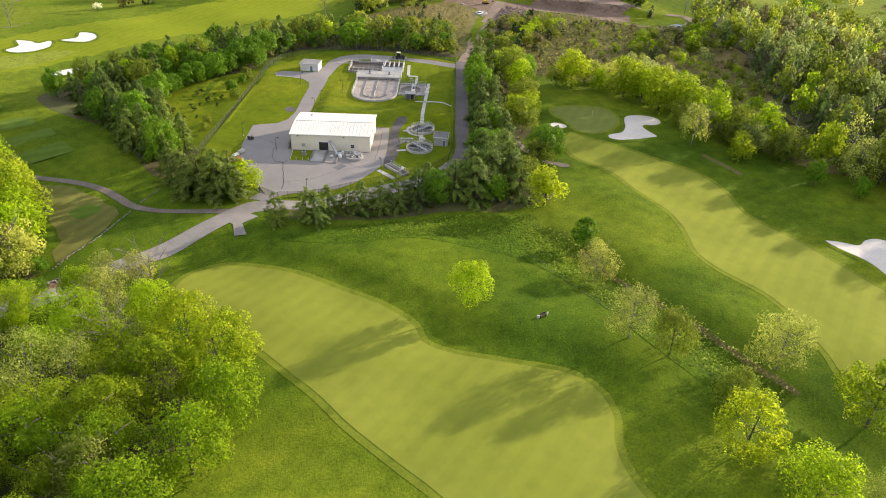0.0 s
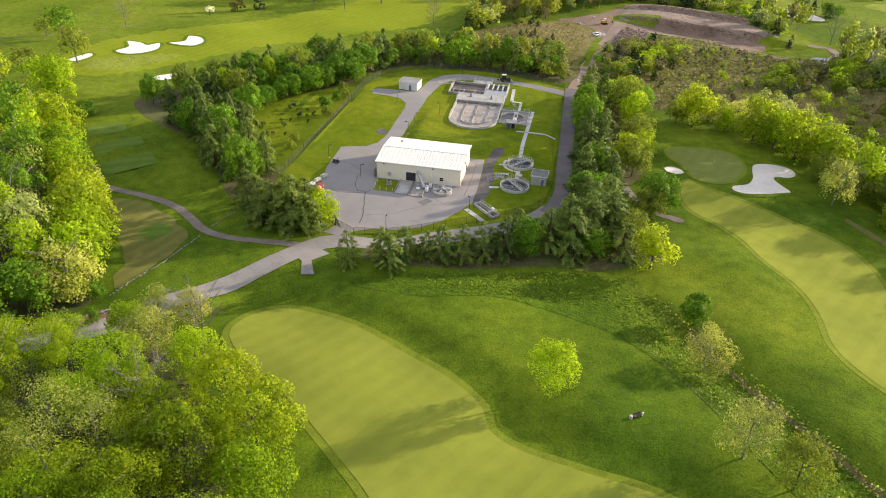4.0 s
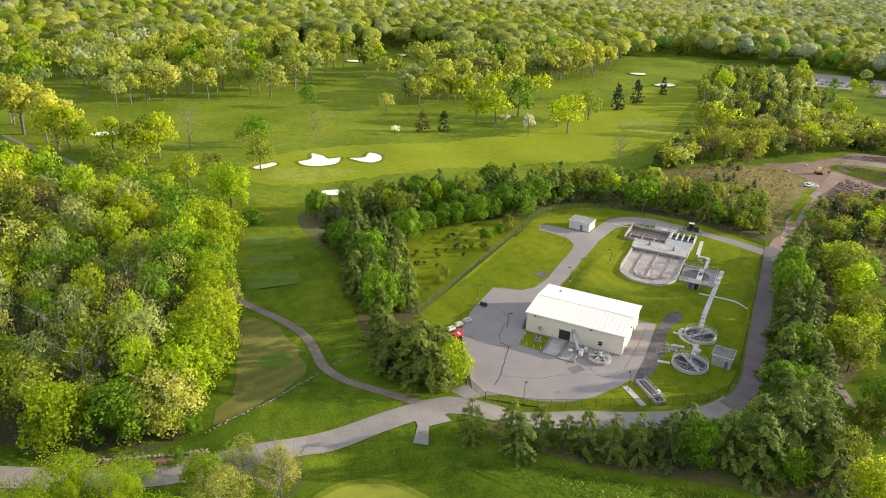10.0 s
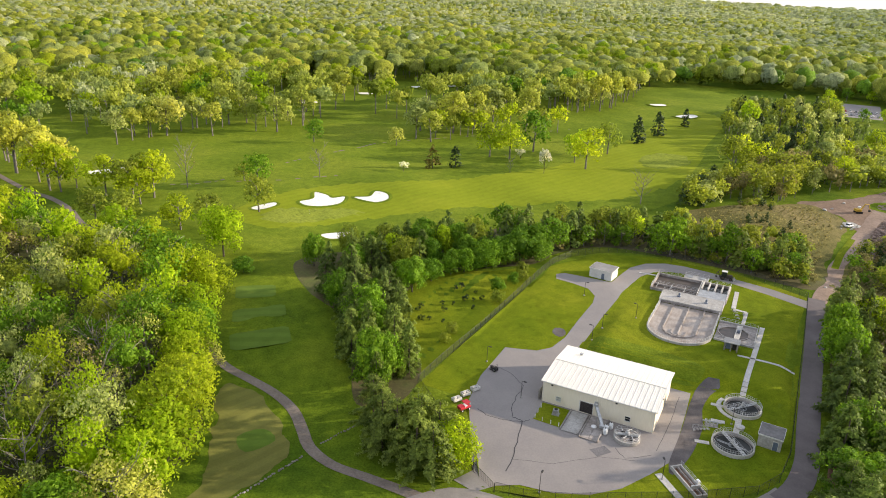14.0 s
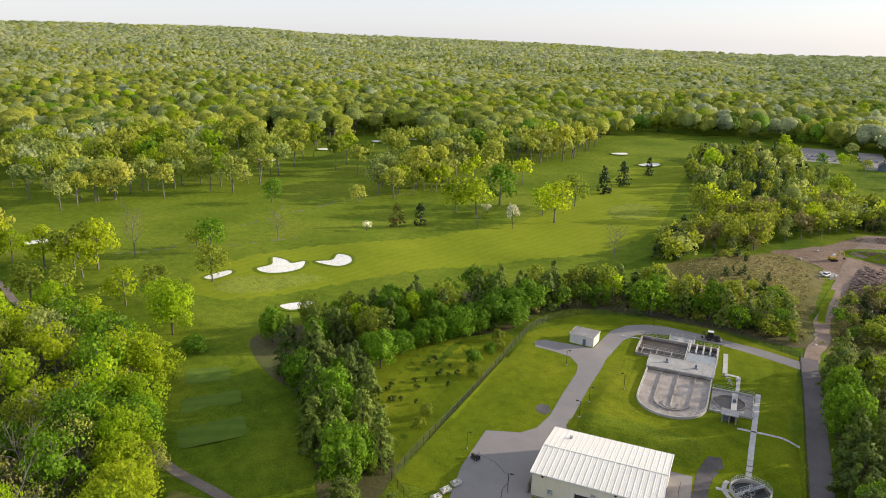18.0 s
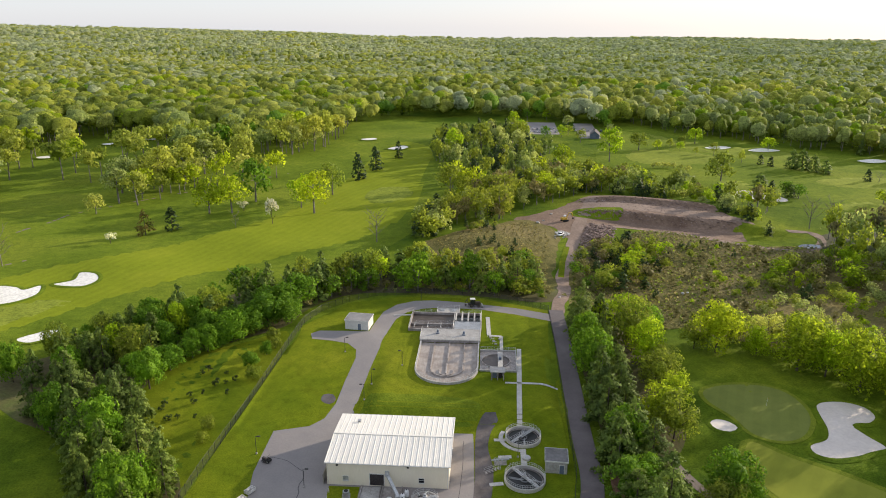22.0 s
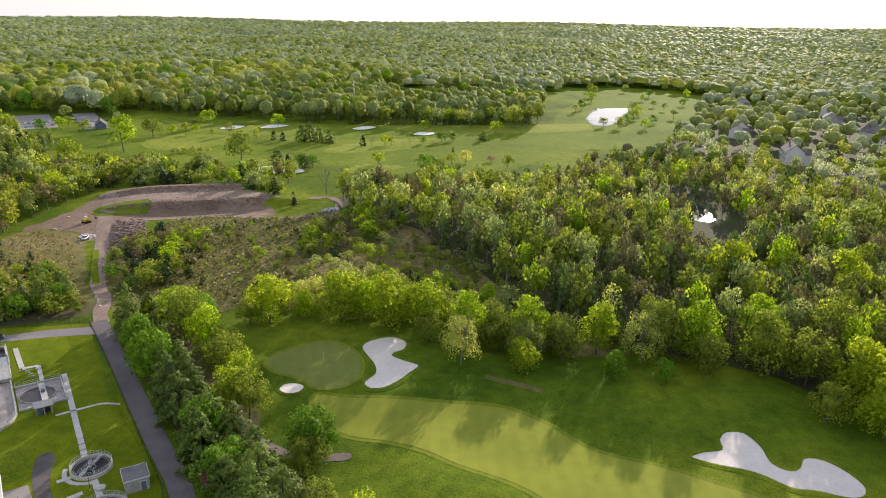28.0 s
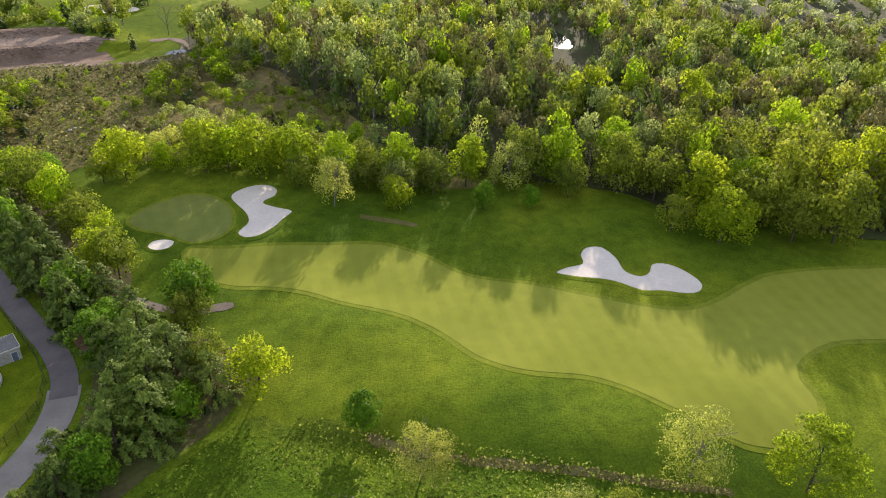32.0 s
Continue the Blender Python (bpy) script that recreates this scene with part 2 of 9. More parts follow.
M_CONC_WEATH = surface("weathered_concrete", (0.22, 0.195, 0.175), (0.32, 0.29, 0.265), (0.42, 0.39, 0.36), 1.2, 0.3, 0.9, 0.3, 0.02)
M_CONC_WALK = surface("pale_walk_concrete", (0.42, 0.40, 0.36), (0.50, 0.48, 0.44), (0.58, 0.56, 0.52), 3.0, 0.4, 0.85, 0.2, 0.01)
M_SLUDGE = surface("dark_sludge", (0.06, 0.045, 0.035), (0.085, 0.065, 0.05), (0.11, 0.085, 0.065), 0.8, 0.3, 0.35, 0.3, 0.02)
M_FOAM = surface("scummy_tank_water", (0.26, 0.215, 0.18), (0.36, 0.31, 0.265), (0.47, 0.42, 0.365), 0.9, 0.25, 0.5, 0.3, 0.02, stretch=(1, 0.3, 1, 0))
M_TANKWATER = surface("dark_tank_water", (0.016, 0.018, 0.016), (0.024, 0.026, 0.024), (0.034, 0.036, 0.032), 0.8, 0.3, 0.3, 0.1, 0.02, spec=0.2)
M_WATER = surface("pond_water", (0.02, 0.03, 0.03), (0.03, 0.04, 0.04), (0.03, 0.045, 0.045), 0.5, 0.05, 0.04, 0.05, 0.02, spec=0.5)
M_WALL = surface("cream_steel_siding", (0.79, 0.71, 0.55), (0.83, 0.755, 0.59), (0.85, 0.78, 0.62), 1.5, 0.15, 0.55, 0.05, 0.01, stretch=(5, 5, 0.4, 0), grain=0.22)
M_ROOF = surface("white_standing_seam", (0.73, 0.70, 0.615), (0.765, 0.735, 0.65), (0.79, 0.76, 0.68), 4.0, 0.12, 0.5, 0.03, 0.005, grain=0.25)
M_TRIM = surface("pale_trim", (0.66, 0.64, 0.58), (0.72, 0.70, 0.64), (0.76, 0.74, 0.68), 2, 0.3, 0.5, 0.05, 0.01)
M_DOOR = surface("dark_brown_steel", (0.035, 0.03, 0.03), (0.05, 0.042, 0.04), (0.065, 0.055, 0.05), 3, 0.5, 0.5, 0.1, 0.01)
M_GREYROOF = surface("grey_membrane_roof", (0.20, 0.193, 0.185), (0.25, 0.242, 0.23), (0.30, 0.29, 0.275), 1.5, 0.25, 0.85, 0.1, 0.01, grain=0.4)
M_BLOCK = surface("painted_block", (0.55, 0.53, 0.49), (0.63, 0.61, 0.57), (0.69, 0.67, 0.63), 2.0, 0.3, 0.8, 0.1, 0.01, grain=0.4)
M_BLOCK_TAN = surface("tan_block", (0.33, 0.31, 0.28), (0.41, 0.39, 0.35), (0.47, 0.45, 0.41), 2.0, 0.3, 0.8, 0.2, 0.01)
M_GALV = surface("galvanised_steel", (0.36, 0.37, 0.37), (0.46, 0.47, 0.47), (0.55, 0.56, 0.56), 3, 0.6, 0.45, 0.08, 0.005, metal=0.5)
M_ALU = surface("pale_aluminium_rail", (0.52, 0.52, 0.50), (0.60, 0.60, 0.58), (0.68, 0.68, 0.66), 3, 0.6, 0.5, 0.05, 0.005, metal=0.3)
M_BLACKSTEEL = surface("black_steel", (0.018, 0.018, 0.018), (0.028, 0.027, 0.026), (0.04, 0.038, 0.036), 3, 0.5, 0.5, 0.05, 0.005)
M_RUBBER = surface("tyre_rubber", (0.015, 0.015, 0.015), (0.022, 0.022, 0.022), (0.03, 0.03, 0.03), 6, 1, 0.9, 0.2, 0.01)
M_YELLOW = surface("machine_yellow", (0.42, 0.26, 0.03), (0.52, 0.33, 0.04), (0.58, 0.38, 0.06), 3, 0.5, 0.5, 0.08, 0.005)
M_RED = surface("red_paint", (0.42, 0.02, 0.03), (0.52, 0.03, 0.04), (0.58, 0.05, 0.05), 3, 0.5, 0.4, 0.05, 0.005)
M_WHITEPAINT = surface("white_paint", (0.72, 0.72, 0.70), (0.78, 0.78, 0.76), (0.82, 0.82, 0.80), 3, 0.5, 0.4, 0.05, 0.005)
M_BLUEGREY = surface("blue_grey_paint", (0.10, 0.13, 0.18), (0.14, 0.17, 0.22), (0.17, 0.20, 0.25), 3, 0.5, 0.4, 0.05, 0.005)
M_BARK = surface("bark", (0.06, 0.045, 0.035), (0.10, 0.08, 0.06), (0.15, 0.125, 0.10), 5, 0.5, 0.95, 0.8, 0.05, stretch=(1, 1, 0.2, 0))
M_GREYBARK = surface("grey_bark", (0.12, 0.105, 0.09), (0.19, 0.17, 0.15), (0.27, 0.245, 0.215), 5, 0.5, 0.95, 0.8, 0.05, stretch=(1, 1, 0.2, 0))
M_ROCK = surface("quarry_stone", (0.16, 0.11, 0.085), (0.25, 0.18, 0.145), (0.34, 0.26, 0.215), 1.5, 0.3, 0.9, 0.6, 0.1, island=0.3)
M_STONEWALL = surface("field_stone", (0.13, 0.11, 0.09), (0.20, 0.175, 0.145), (0.28, 0.25, 0.21), 2.5, 0.4, 0.9, 0.6, 0.05, island=0.25, random_ob=0.25)
M_SHINGLE = surface("roof_shingle", (0.11, 0.10, 0.095), (0.16, 0.145, 0.135), (0.22, 0.2, 0.19), 2.5, 0.2, 0.9, 0.3, 0.02)

GLASS, gnt, gbs, _ = node_mat("window_glass")
gbs.inputs["Base Color"].default_value, gbs.inputs["Roughness"].default_value = (0.02, 0.024, 0.028, 1), 0.06
MESHWIRE, mnt, mbs, mout = node_mat("chain_link")
mbs.inputs["Base Color"].default_value, mbs.inputs["Roughness"].default_value = (0.035, 0.035, 0.033, 1), 0.6
mtr, mmx = mnt.nodes.new("ShaderNodeBsdfTransparent"), mnt.nodes.new("ShaderNodeMixShader")
mmx.inputs[0].default_value = 0.30
mnt.links.new(mtr.outputs[0], mmx.inputs[1])
mnt.links.new(mbs.outputs[0], mmx.inputs[2])
mnt.links.new(mmx.outputs[0], mout.inputs["Surface"])

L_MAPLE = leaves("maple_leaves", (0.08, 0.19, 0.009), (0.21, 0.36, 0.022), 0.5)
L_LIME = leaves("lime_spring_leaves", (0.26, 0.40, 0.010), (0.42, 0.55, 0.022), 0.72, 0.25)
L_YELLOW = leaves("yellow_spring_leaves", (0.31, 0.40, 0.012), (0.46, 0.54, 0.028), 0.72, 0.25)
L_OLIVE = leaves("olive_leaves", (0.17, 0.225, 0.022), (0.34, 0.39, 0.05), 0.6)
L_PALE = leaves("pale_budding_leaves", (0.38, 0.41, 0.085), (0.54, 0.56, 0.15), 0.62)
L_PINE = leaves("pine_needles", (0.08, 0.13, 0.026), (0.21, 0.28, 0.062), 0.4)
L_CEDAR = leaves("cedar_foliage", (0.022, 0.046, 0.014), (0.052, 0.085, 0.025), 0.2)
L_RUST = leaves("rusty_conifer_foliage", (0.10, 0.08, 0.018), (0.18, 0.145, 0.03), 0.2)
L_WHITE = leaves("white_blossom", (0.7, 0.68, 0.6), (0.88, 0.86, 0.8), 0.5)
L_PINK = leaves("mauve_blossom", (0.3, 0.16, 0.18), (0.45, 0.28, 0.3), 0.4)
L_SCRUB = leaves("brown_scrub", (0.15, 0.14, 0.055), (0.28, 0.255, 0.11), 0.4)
# grey-green species, its colour also greyed and lightened as haze on far woods
L_HAZY_HAZEL = leaves("hazy_grey_green_leaves", (0.27, 0.325, 0.09), (0.44, 0.50, 0.175), 0.6, 0.25)
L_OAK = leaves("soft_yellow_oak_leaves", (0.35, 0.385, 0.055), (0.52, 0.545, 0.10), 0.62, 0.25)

# far leaves greyed and paled: distance haze put into their colour
L_HAZE_PALE = leaves("haze_paled_leaves", (0.38, 0.43, 0.25), (0.53, 0.58, 0.36), 0.6, 0.2)

# ---- mesh building ----


class Geo:
    """Collects vertices and faces of one part."""

    def __init__(self):
        self.v, self.f = [], []

    def add(self, v, f):
        n = len(self.v)
        self.v += [tuple(p) for p in v]
        self.f += [tuple(n + i for i in q) for q in f]
        return self

    def box(self, c, s, rz=0.0, bevel=0.0):
        """A box with centre c and size s, its edges cut by bevel."""
        hx, hy, hz = (k / 2 for k in s)
        b = min(bevel, hx * 0.45, hy * 0.45, hz * 0.45)
        cz, sz = math.cos(rz), math.sin(rz)
        if b <= 0:
            pts = [(x, y, z) for z in (-hz, hz) for x, y in ((-hx, -hy), (hx, -hy), (hx, hy), (-hx, hy))]
            faces = [(3, 2, 1, 0), (4, 5, 6, 7), (0, 1, 5, 4), (1, 2, 6, 5), (2, 3, 7, 6), (3, 0, 4, 7)]
        else:
            rings = [(b, -hz), (0, -hz + b), (0, hz - b), (b, hz)]
            pts, faces = [], []
            for inset, z in rings:
                x, y = hx - inset, hy - inset
                pts += [(-x + b, -y, z), (x - b, -y, z), (x, -y + b, z), (x, y - b, z), (x - b, y, z), (-x + b, y, z), (-x, y - b, z), (-x, -y + b, z)]
            for r in range(3):
                faces += [(8 * r + i, 8 * r + (i + 1) % 8, 8 * r + 8 + (i + 1) % 8, 8 * r + 8 + i) for i in range(8)]
            faces += [tuple(range(7, -1, -1)), tuple(range(24, 32))]
        return self.add([(c[0] + x * cz - y * sz, c[1] + x * sz + y * cz, c[2] + z) for x, y, z in pts], faces)

    def tube(self, path, radii, n=6, cap=True):
        """A tube along points; radii one or one per point."""
        path = [Vector(p) for p in path]
        radii = radii if isinstance(radii, (list, tuple)) else [radii] * len(path)
        pts, faces = [], []
        for i, p in enumerate(path):
            d = (path[min(i + 1, len(path) - 1)] - path[max(i - 1, 0)]).normalized()
            a = d.cross(Vector((0, 0, 1)) if abs(d.z) < 0.95 else Vector((1, 0, 0))).normalized()
            b = d.cross(a)
            pts += [p + radii[i] * (math.cos(2 * math.pi * k / n) * a + math.sin(2 * math.pi * k / n) * b) for k in range(n)]
        for i in range(len(path) - 1):
            faces += [(n * i + k, n * i + (k + 1) % n, n * i + n + (k + 1) % n, n * i + n + k) for k in range(n)]
        if cap:
            faces += [tuple(range(n - 1, -1, -1)), tuple(n * (len(path) - 1) + k for k in range(n))]
        return self.add(pts, faces)

    def lathe(self, c, profile, n=32, close=False):
        """Turns a profile of (radius, z) round the upright through c."""
        pts = [(c[0] + r * math.cos(2 * math.pi * k / n), c[1] + r * math.sin(2 * math.pi * k / n), c[2] + z) for r, z in profile for k in range(n)]
        rows = len(profile)
        faces = [(n * i + k, n * i + (k + 1) % n, n * ((i + 1) % rows) + (k + 1) % n, n * ((i + 1) % rows) + k) for i in range(rows if close else rows - 1) for k in range(n)]
        return self.add(pts, faces)

    def disc(self, c, r, n=32):
        return self.add([(c[0] + r * math.cos(2 * math.pi * k / n), c[1] + r * math.sin(2 * math.pi * k / n), c[2]) for k in range(n)], [tuple(range(n))])

    def prism(self, outline, z0, z1):
        n = len(outline)
        return self.add([(x, y, z) for z in (z0, z1) for x, y in outline], [(k, (k + 1) % n, n + (k + 1) % n, n + k) for k in range(n)] + [tuple(range(n - 1, -1, -1)), tuple(range(n, 2 * n))])

    def wall_along(self, line, width, z0, z1, closed=False):
        """An upright band of that width along a line in plan."""
        n = len(line)
        out = []
        for i, p in enumerate(line):
            a, b = Vector(line[(i - 1) % n] if closed or i else p), Vector(line[(i + 1) % n] if closed or i < n - 1 else p)
            d = (b - a).normalized()
            out.append((Vector(p) + Vector((-d.y, d.x)) * width / 2, Vector(p) - Vector((-d.y, d.x)) * width / 2))
        pts = [(q.x, q.y, z) for l, r in out for q, z in ((l, z0), (l, z1), (r, z1), (r, z0))]
        faces = []
        for i in range(n if closed else n - 1):
            j = (i + 1) % n
            faces += [(4 * i + k, 4 * i + (k + 1) % 4, 4 * j + (k + 1) % 4, 4 * j + k) for k in range(4)]
        if not closed:
            faces += [(0, 1, 2, 3), (4 * n - 1, 4 * n - 2, 4 * n - 3, 4 * n - 4)]
        return self.add(pts, faces)


def array_mesh(name, v, f, mats, index=None, smooth=False, normals=None):
    """A mesh from arrays of vertices and of three- or four-sided faces, with normals of its own for soft foliage."""
    me = bpy.data.meshes.new(name)
    v, f = np.asarray(v, np.float32), np.asarray(f, np.int32)
    me.vertices.add(len(v))
    me.vertices.foreach_set("co", v.ravel())
    me.loops.add(f.size)
    me.loops.foreach_set("vertex_index", f.ravel())
    me.polygons.add(len(f))
    me.polygons.foreach_set("loop_start", np.arange(len(f), dtype=np.int32) * f.shape[1])
    for m in mats:
        me.materials.append(m)
    if index is not None:
        me.polygons.foreach_set("material_index", np.asarray(index, np.int32))
    me.polygons.foreach_set("use_smooth", np.full(len(f), smooth))
    if normals is not None:
        me.attributes.new("custom_normal", "FLOAT_VECTOR", "POINT").data.foreach_set("vector", np.asarray(normals, np.float32).ravel())
    me.update(calc_edges=True)
    return me


def unit(a):
    return a / (np.linalg.norm(a, axis=-1, keepdims=True) + 1e-9)


def geo_mesh(name, g, material, smooth=False):
    me = bpy.data.meshes.new(name)
    me.from_pydata(g.v, [], g.f)
    me.materials.append(material)
    bm = bmesh.new()
    bm.from_mesh(me)
    bmesh.ops.recalc_face_normals(bm, faces=bm.faces)
    bm.to_mesh(me)
    bm.free()
    if smooth:
        me.polygons.foreach_set("use_smooth", np.full(len(me.polygons), True))
    return me


def part(name, g, material, parent, label="", smooth=False):
    ob = new(name, g if isinstance(g, bpy.types.Mesh) else geo_mesh(name, g, material, smooth))
    ob.parent = parent
    return tagged(ob, label)


def thing(name, x, y, z, rz=0.0, label="", category="", group="", kind=""):
    ob = new(name)
    ob.empty_display_size = 0.3
    ob.matrix_world = pose(x, y, z, 0, 0, rz)
    return tagged(ob, label, category, group, kind)


# ---- terrain ----


def ease(v):
    v = np.clip(v, 0, 1)
    return v * v * (3 - 2 * v)


BANK = [(-12, -70), (-3, -65), (6, -66.6), (16, -71), (27, -77), (38, -83), (46, -89), (49.5, -96), (55, -99), (65.5, -102), (77.5, -103.4), (84, -109), (86.4, -117), (85.6, -125), (88, -134), (93, -146)]
BANK_FOOT = BANK + [(96, -180), (60, -180), (40, -150), (-30, -100), (-40, -80)]


def line_distance(line, x, y):
    best = np.full(np.shape(x), 1e9)
    for (ax, ay), (bx, by) in zip(line, line[1:]):
        t = np.clip(((x - ax) * (bx - ax) + (y - ay) * (by - ay)) / ((bx - ax) ** 2 + (by - ay) ** 2), 0, 1)
        best = np.minimum(best, np.hypot(x - ax - t * (bx - ax), y - ay - t * (by - ay)))
    return best


def inside(outline, x, y):
    x, y = np.asarray(x, float), np.asarray(y, float)
    hit = np.zeros(x.shape, bool)
    for (ax, ay), (bx, by) in zip(outline, outline[1:] + outline[:1]):
        if ay != by:
            hit ^= ((ay > y) != (by > y)) & (x < (bx - ax) * (y - ay) / (by - ay) + ax)
    return hit


RIDGE_AZ, RIDGE_H = [-180, -90, -62, -34, -12, 0, 9, 15, 20, 25, 32, 38, 45, 52, 90, 180], [8, 30, 22, 12, 14, 10, 24, 44, 56, 66, 76, 102, 108, 108, 100, 60]


def height(x, y):
    """The ground's height."""
    x, y = np.asarray(x, float), np.asarray(y, float)
    plateau = 2.0 * ease((y - 25.5) / 6.5) * ease((x + 1) / 7) * ease((56 - x) / 8) * ease((115 - y) / 20)
    rise = 2.0 * ease((y - 20) / 55) * ease((135 - y) / 25) * ease((x + 60) / 40) * ease((70 - x) / 12)
    h = np.maximum(plateau, rise) - 2.3 * np.exp(-(((x + 12) / 45) ** 2 + ((y + 58) / 28) ** 2))
    # the rolling of the course, away from the plant
    away = 1 - ease((62 - np.abs(x - 18)) / 14) * ease((78 - np.abs(y - 40)) / 12)
    roll = 0.85 * np.sin(x * 0.061 + 1.1 * np.sin(y * 0.043)) * np.sin(y * 0.071 + 0.7) + 0.42 * np.sin(x * 0.17 + y * 0.11) * np.sin(y * 0.15 - x * 0.06) * ease((190 - np.hypot(x, y)) / 90)
    swale = -1.7 * np.exp(-((((x - 92) * 0.83 + (y + 70) * 0.55) / 7) ** 2)) * ease((60 - np.abs(y + 78)) / 20)
    h = h + away * roll * ease((420 - np.hypot(x, y)) / 280) + swale
    # the bank north of the near fairway, and mounds beside the long one
    d = line_distance(BANK, x, y)
    h = h + 2.0 * ease((d - 0.5) / 9) * ease((38 - d) / 24) * ~inside(BANK_FOOT, x, y) * ease((y + 175) / 20)
    for mx, my, r, up in ((101, -24, 10, 1.1), (109, -47, 9, 1.2), (113, -68, 9, 1.0), (124, -90, 9, 1.0), (97, -8, 7, 0.8), (121, 57, 16, 0.9), (100, 60, 10, 0.8), (48, -52, 16, 1.2), (30, -58, 12, 0.8), (148, -98, 10, 0.7), (74, -72, 13, 1.5), (66, -92, 12, 1.3), (104, -62, 9, 1.2), (112, -82, 8, 1.1), (-30, -55, 9, 0.8), (-105, 60, 20, 0.8)):
        h = h + up * np.exp(-(((x - mx) ** 2 + (y - my) ** 2) / r**2))
    # the dug-out earthworks and the mound beside them
    h = h + 3.5 * np.exp(-(((x - 30) / 24) ** 2 + ((y - 168) / 34) ** 2))
    scarp = (y - 224) + 0.33 * (x - 108)
    reach = np.exp(-(((x - 126) / 42) ** 4))
    h = h + 3.4 * ease((scarp + 1) / 3.5) * ease((52 - scarp) / 26) * reach + 2.2 * ease((scarp - 24) / 4) * ease((58 - scarp) / 24) * reach - 1.2 * ease((scarp + 24) / 14) * ease((2 - scarp) / 3) * reach
    # hills that close the view
    r, az = np.hypot(x - 35, y + 130), np.degrees(np.arctan2(-(x - 35), y + 130))
    far = np.interp(az, RIDGE_AZ, RIDGE_H)
    h = h + ease((r - 900) / 3300) * far + ease((r - 1000) / 700) * (8 * np.sin(r * 0.0042 + az * 0.11) * np.sin(az * 0.13 + 1) + 5 * np.sin(r * 0.0085 - az * 0.19))
    return h


def ground_z(x, y):
    return float(height(x, y))


def curve(points, step=1.5, closed=True):
    """A smooth line through points, at even steps."""
    p = [np.array(q, float) for q in points]
    n, out = len(p), []
    for i in range(n if closed else n - 1):
        a, b, c, d = (p[(i + k) % n] if closed else p[min(max(i + k, 0), n - 1)] for k in (-1, 0, 1, 2))
        m = max(1, int(np.linalg.norm(c - b) / step))
        for k in range(m):
            t = k / m
            out.append(0.5 * (2 * b + (c - a) * t + (2 * a - 5 * b + 4 * c - d) * t * t + (3 * b - a - 3 * c + d) * t**3))
    if not closed:
        out.append(p[-1])
    return [(float(q[0]), float(q[1])) for q in out]


from mathutils.geometry import delaunay_2d_cdt


def sheet(name, outline, material, lift, step=3.0, label="", kind="structure", parent=None, sink=0.0, smooth=True):
    """A patch of ground cover that follows the terrain inside an outline."""
    xs, ys = [p[0] for p in outline], [p[1] for p in outline]
    gx, gy = np.meshgrid(np.arange(min(xs) + step / 2, max(xs), step), np.arange(min(ys) + step / 2, max(ys), step))
    keep = inside(outline, gx, gy)
    pts = [Vector(p) for p in outline] + [Vector((float(a), float(b))) for a, b in zip(gx[keep], gy[keep])]
    n = len(outline)
    vs, _, fs, origin, *_ = delaunay_2d_cdt(pts, [(i, (i + 1) % n) for i in range(n)], [], 1, 1e-4)
    arr = np.array([(p.x, p.y) for p in vs])
    z = height(arr[:, 0], arr[:, 1]) + lift
    if lift >= 0.15 and step >= 4 and kind == "structure":
        z -= 0.8 * lift * np.array([any(k < n for k in o) for o in origin])
    me = bpy.data.meshes.new(name)
    me.from_pydata([(a, b, c) for (a, b), c in zip(arr.tolist(), z.tolist())], [], [tuple(f) for f in fs])
    me.materials.append(material)
    if me.polygons and me.polygons[0].normal.z < 0:
        me.flip_normals()
    me.polygons.foreach_set("use_smooth", np.full(len(me.polygons), smooth))
    ob = new(name, me)
    ob.parent = parent
    return tagged(ob, label, "", "", kind)


def strip(line, width):
    """The outline of a way of that width (or widths) along a centre line."""
    left, right = [], []
    n = len(line)
    for i, p in enumerate(line):
        a, b = Vector(line[max(i - 1, 0)]), Vector(line[min(i + 1, n - 1)])
        d = (b - a).normalized()
        w = (width if isinstance(width, (int, float)) else width[0] + (width[1] - width[0]) * i / (n - 1)) / 2
        left.append((p[0] - d.y * w, p[1] + d.x * w))
        right.append((p[0] + d.y * w, p[1] - d.x * w))
    return left + right[::-1]


def ragged(outline, amount, seed=1):
    """The outline with an uneven, worn edge."""
    r = np.random.default_rng(seed)
    p = np.array(outline)
    n = len(p)
    k = r.normal(0, 1, (n, 2))
    k = 0.6 * k + 0.8 * (np.roll(k, 1, 0) + np.roll(k, -1, 0)) / 2
    return [tuple(q) for q in (p + amount * k).tolist()]

# ---- ground ----


def ground_axis(lo, hi, step, reach):
    mid = list(np.arange(lo, hi + 0.1, step))
    out, a, b, s = [], mid[0], mid[-1], step
    left, right = [], []
    while b < reach or a > -reach:
        s = min(s * 1.09, 170)
        a, b = a - s, b + s
        left.append(a)
        right.append(b)
    return np.array(left[::-1] + mid + right)


# ---- roads, lots and paths ----
main_line = curve([(-120, -128), (-85, -113), (-60, -99), (-43, -89), (-33, -77.5), (-23, -67), (-16, -58.5), (-9, -48), (-3, -41.5), (4, -39), (13, -37.5), (24, -31), (36, -25), (47, -17.5), (54, -7.5), (56.6, 4), (56.6, 20), (56.6, 45), (56.6, 70), (56.6, 96)], 2.5, False)
sheet("road_front", strip(main_line[: int(len(main_line) * 0.67)], 6.0), M_ROAD, 0.13, 2.0, "worn grey asphalt service road past the plant gate")
sheet("road_side", strip(main_line[int(len(main_line) * 0.66):], 4.9), M_ROAD_DARK, 0.14, 2.0, "dark asphalt service road beside the plant fence")
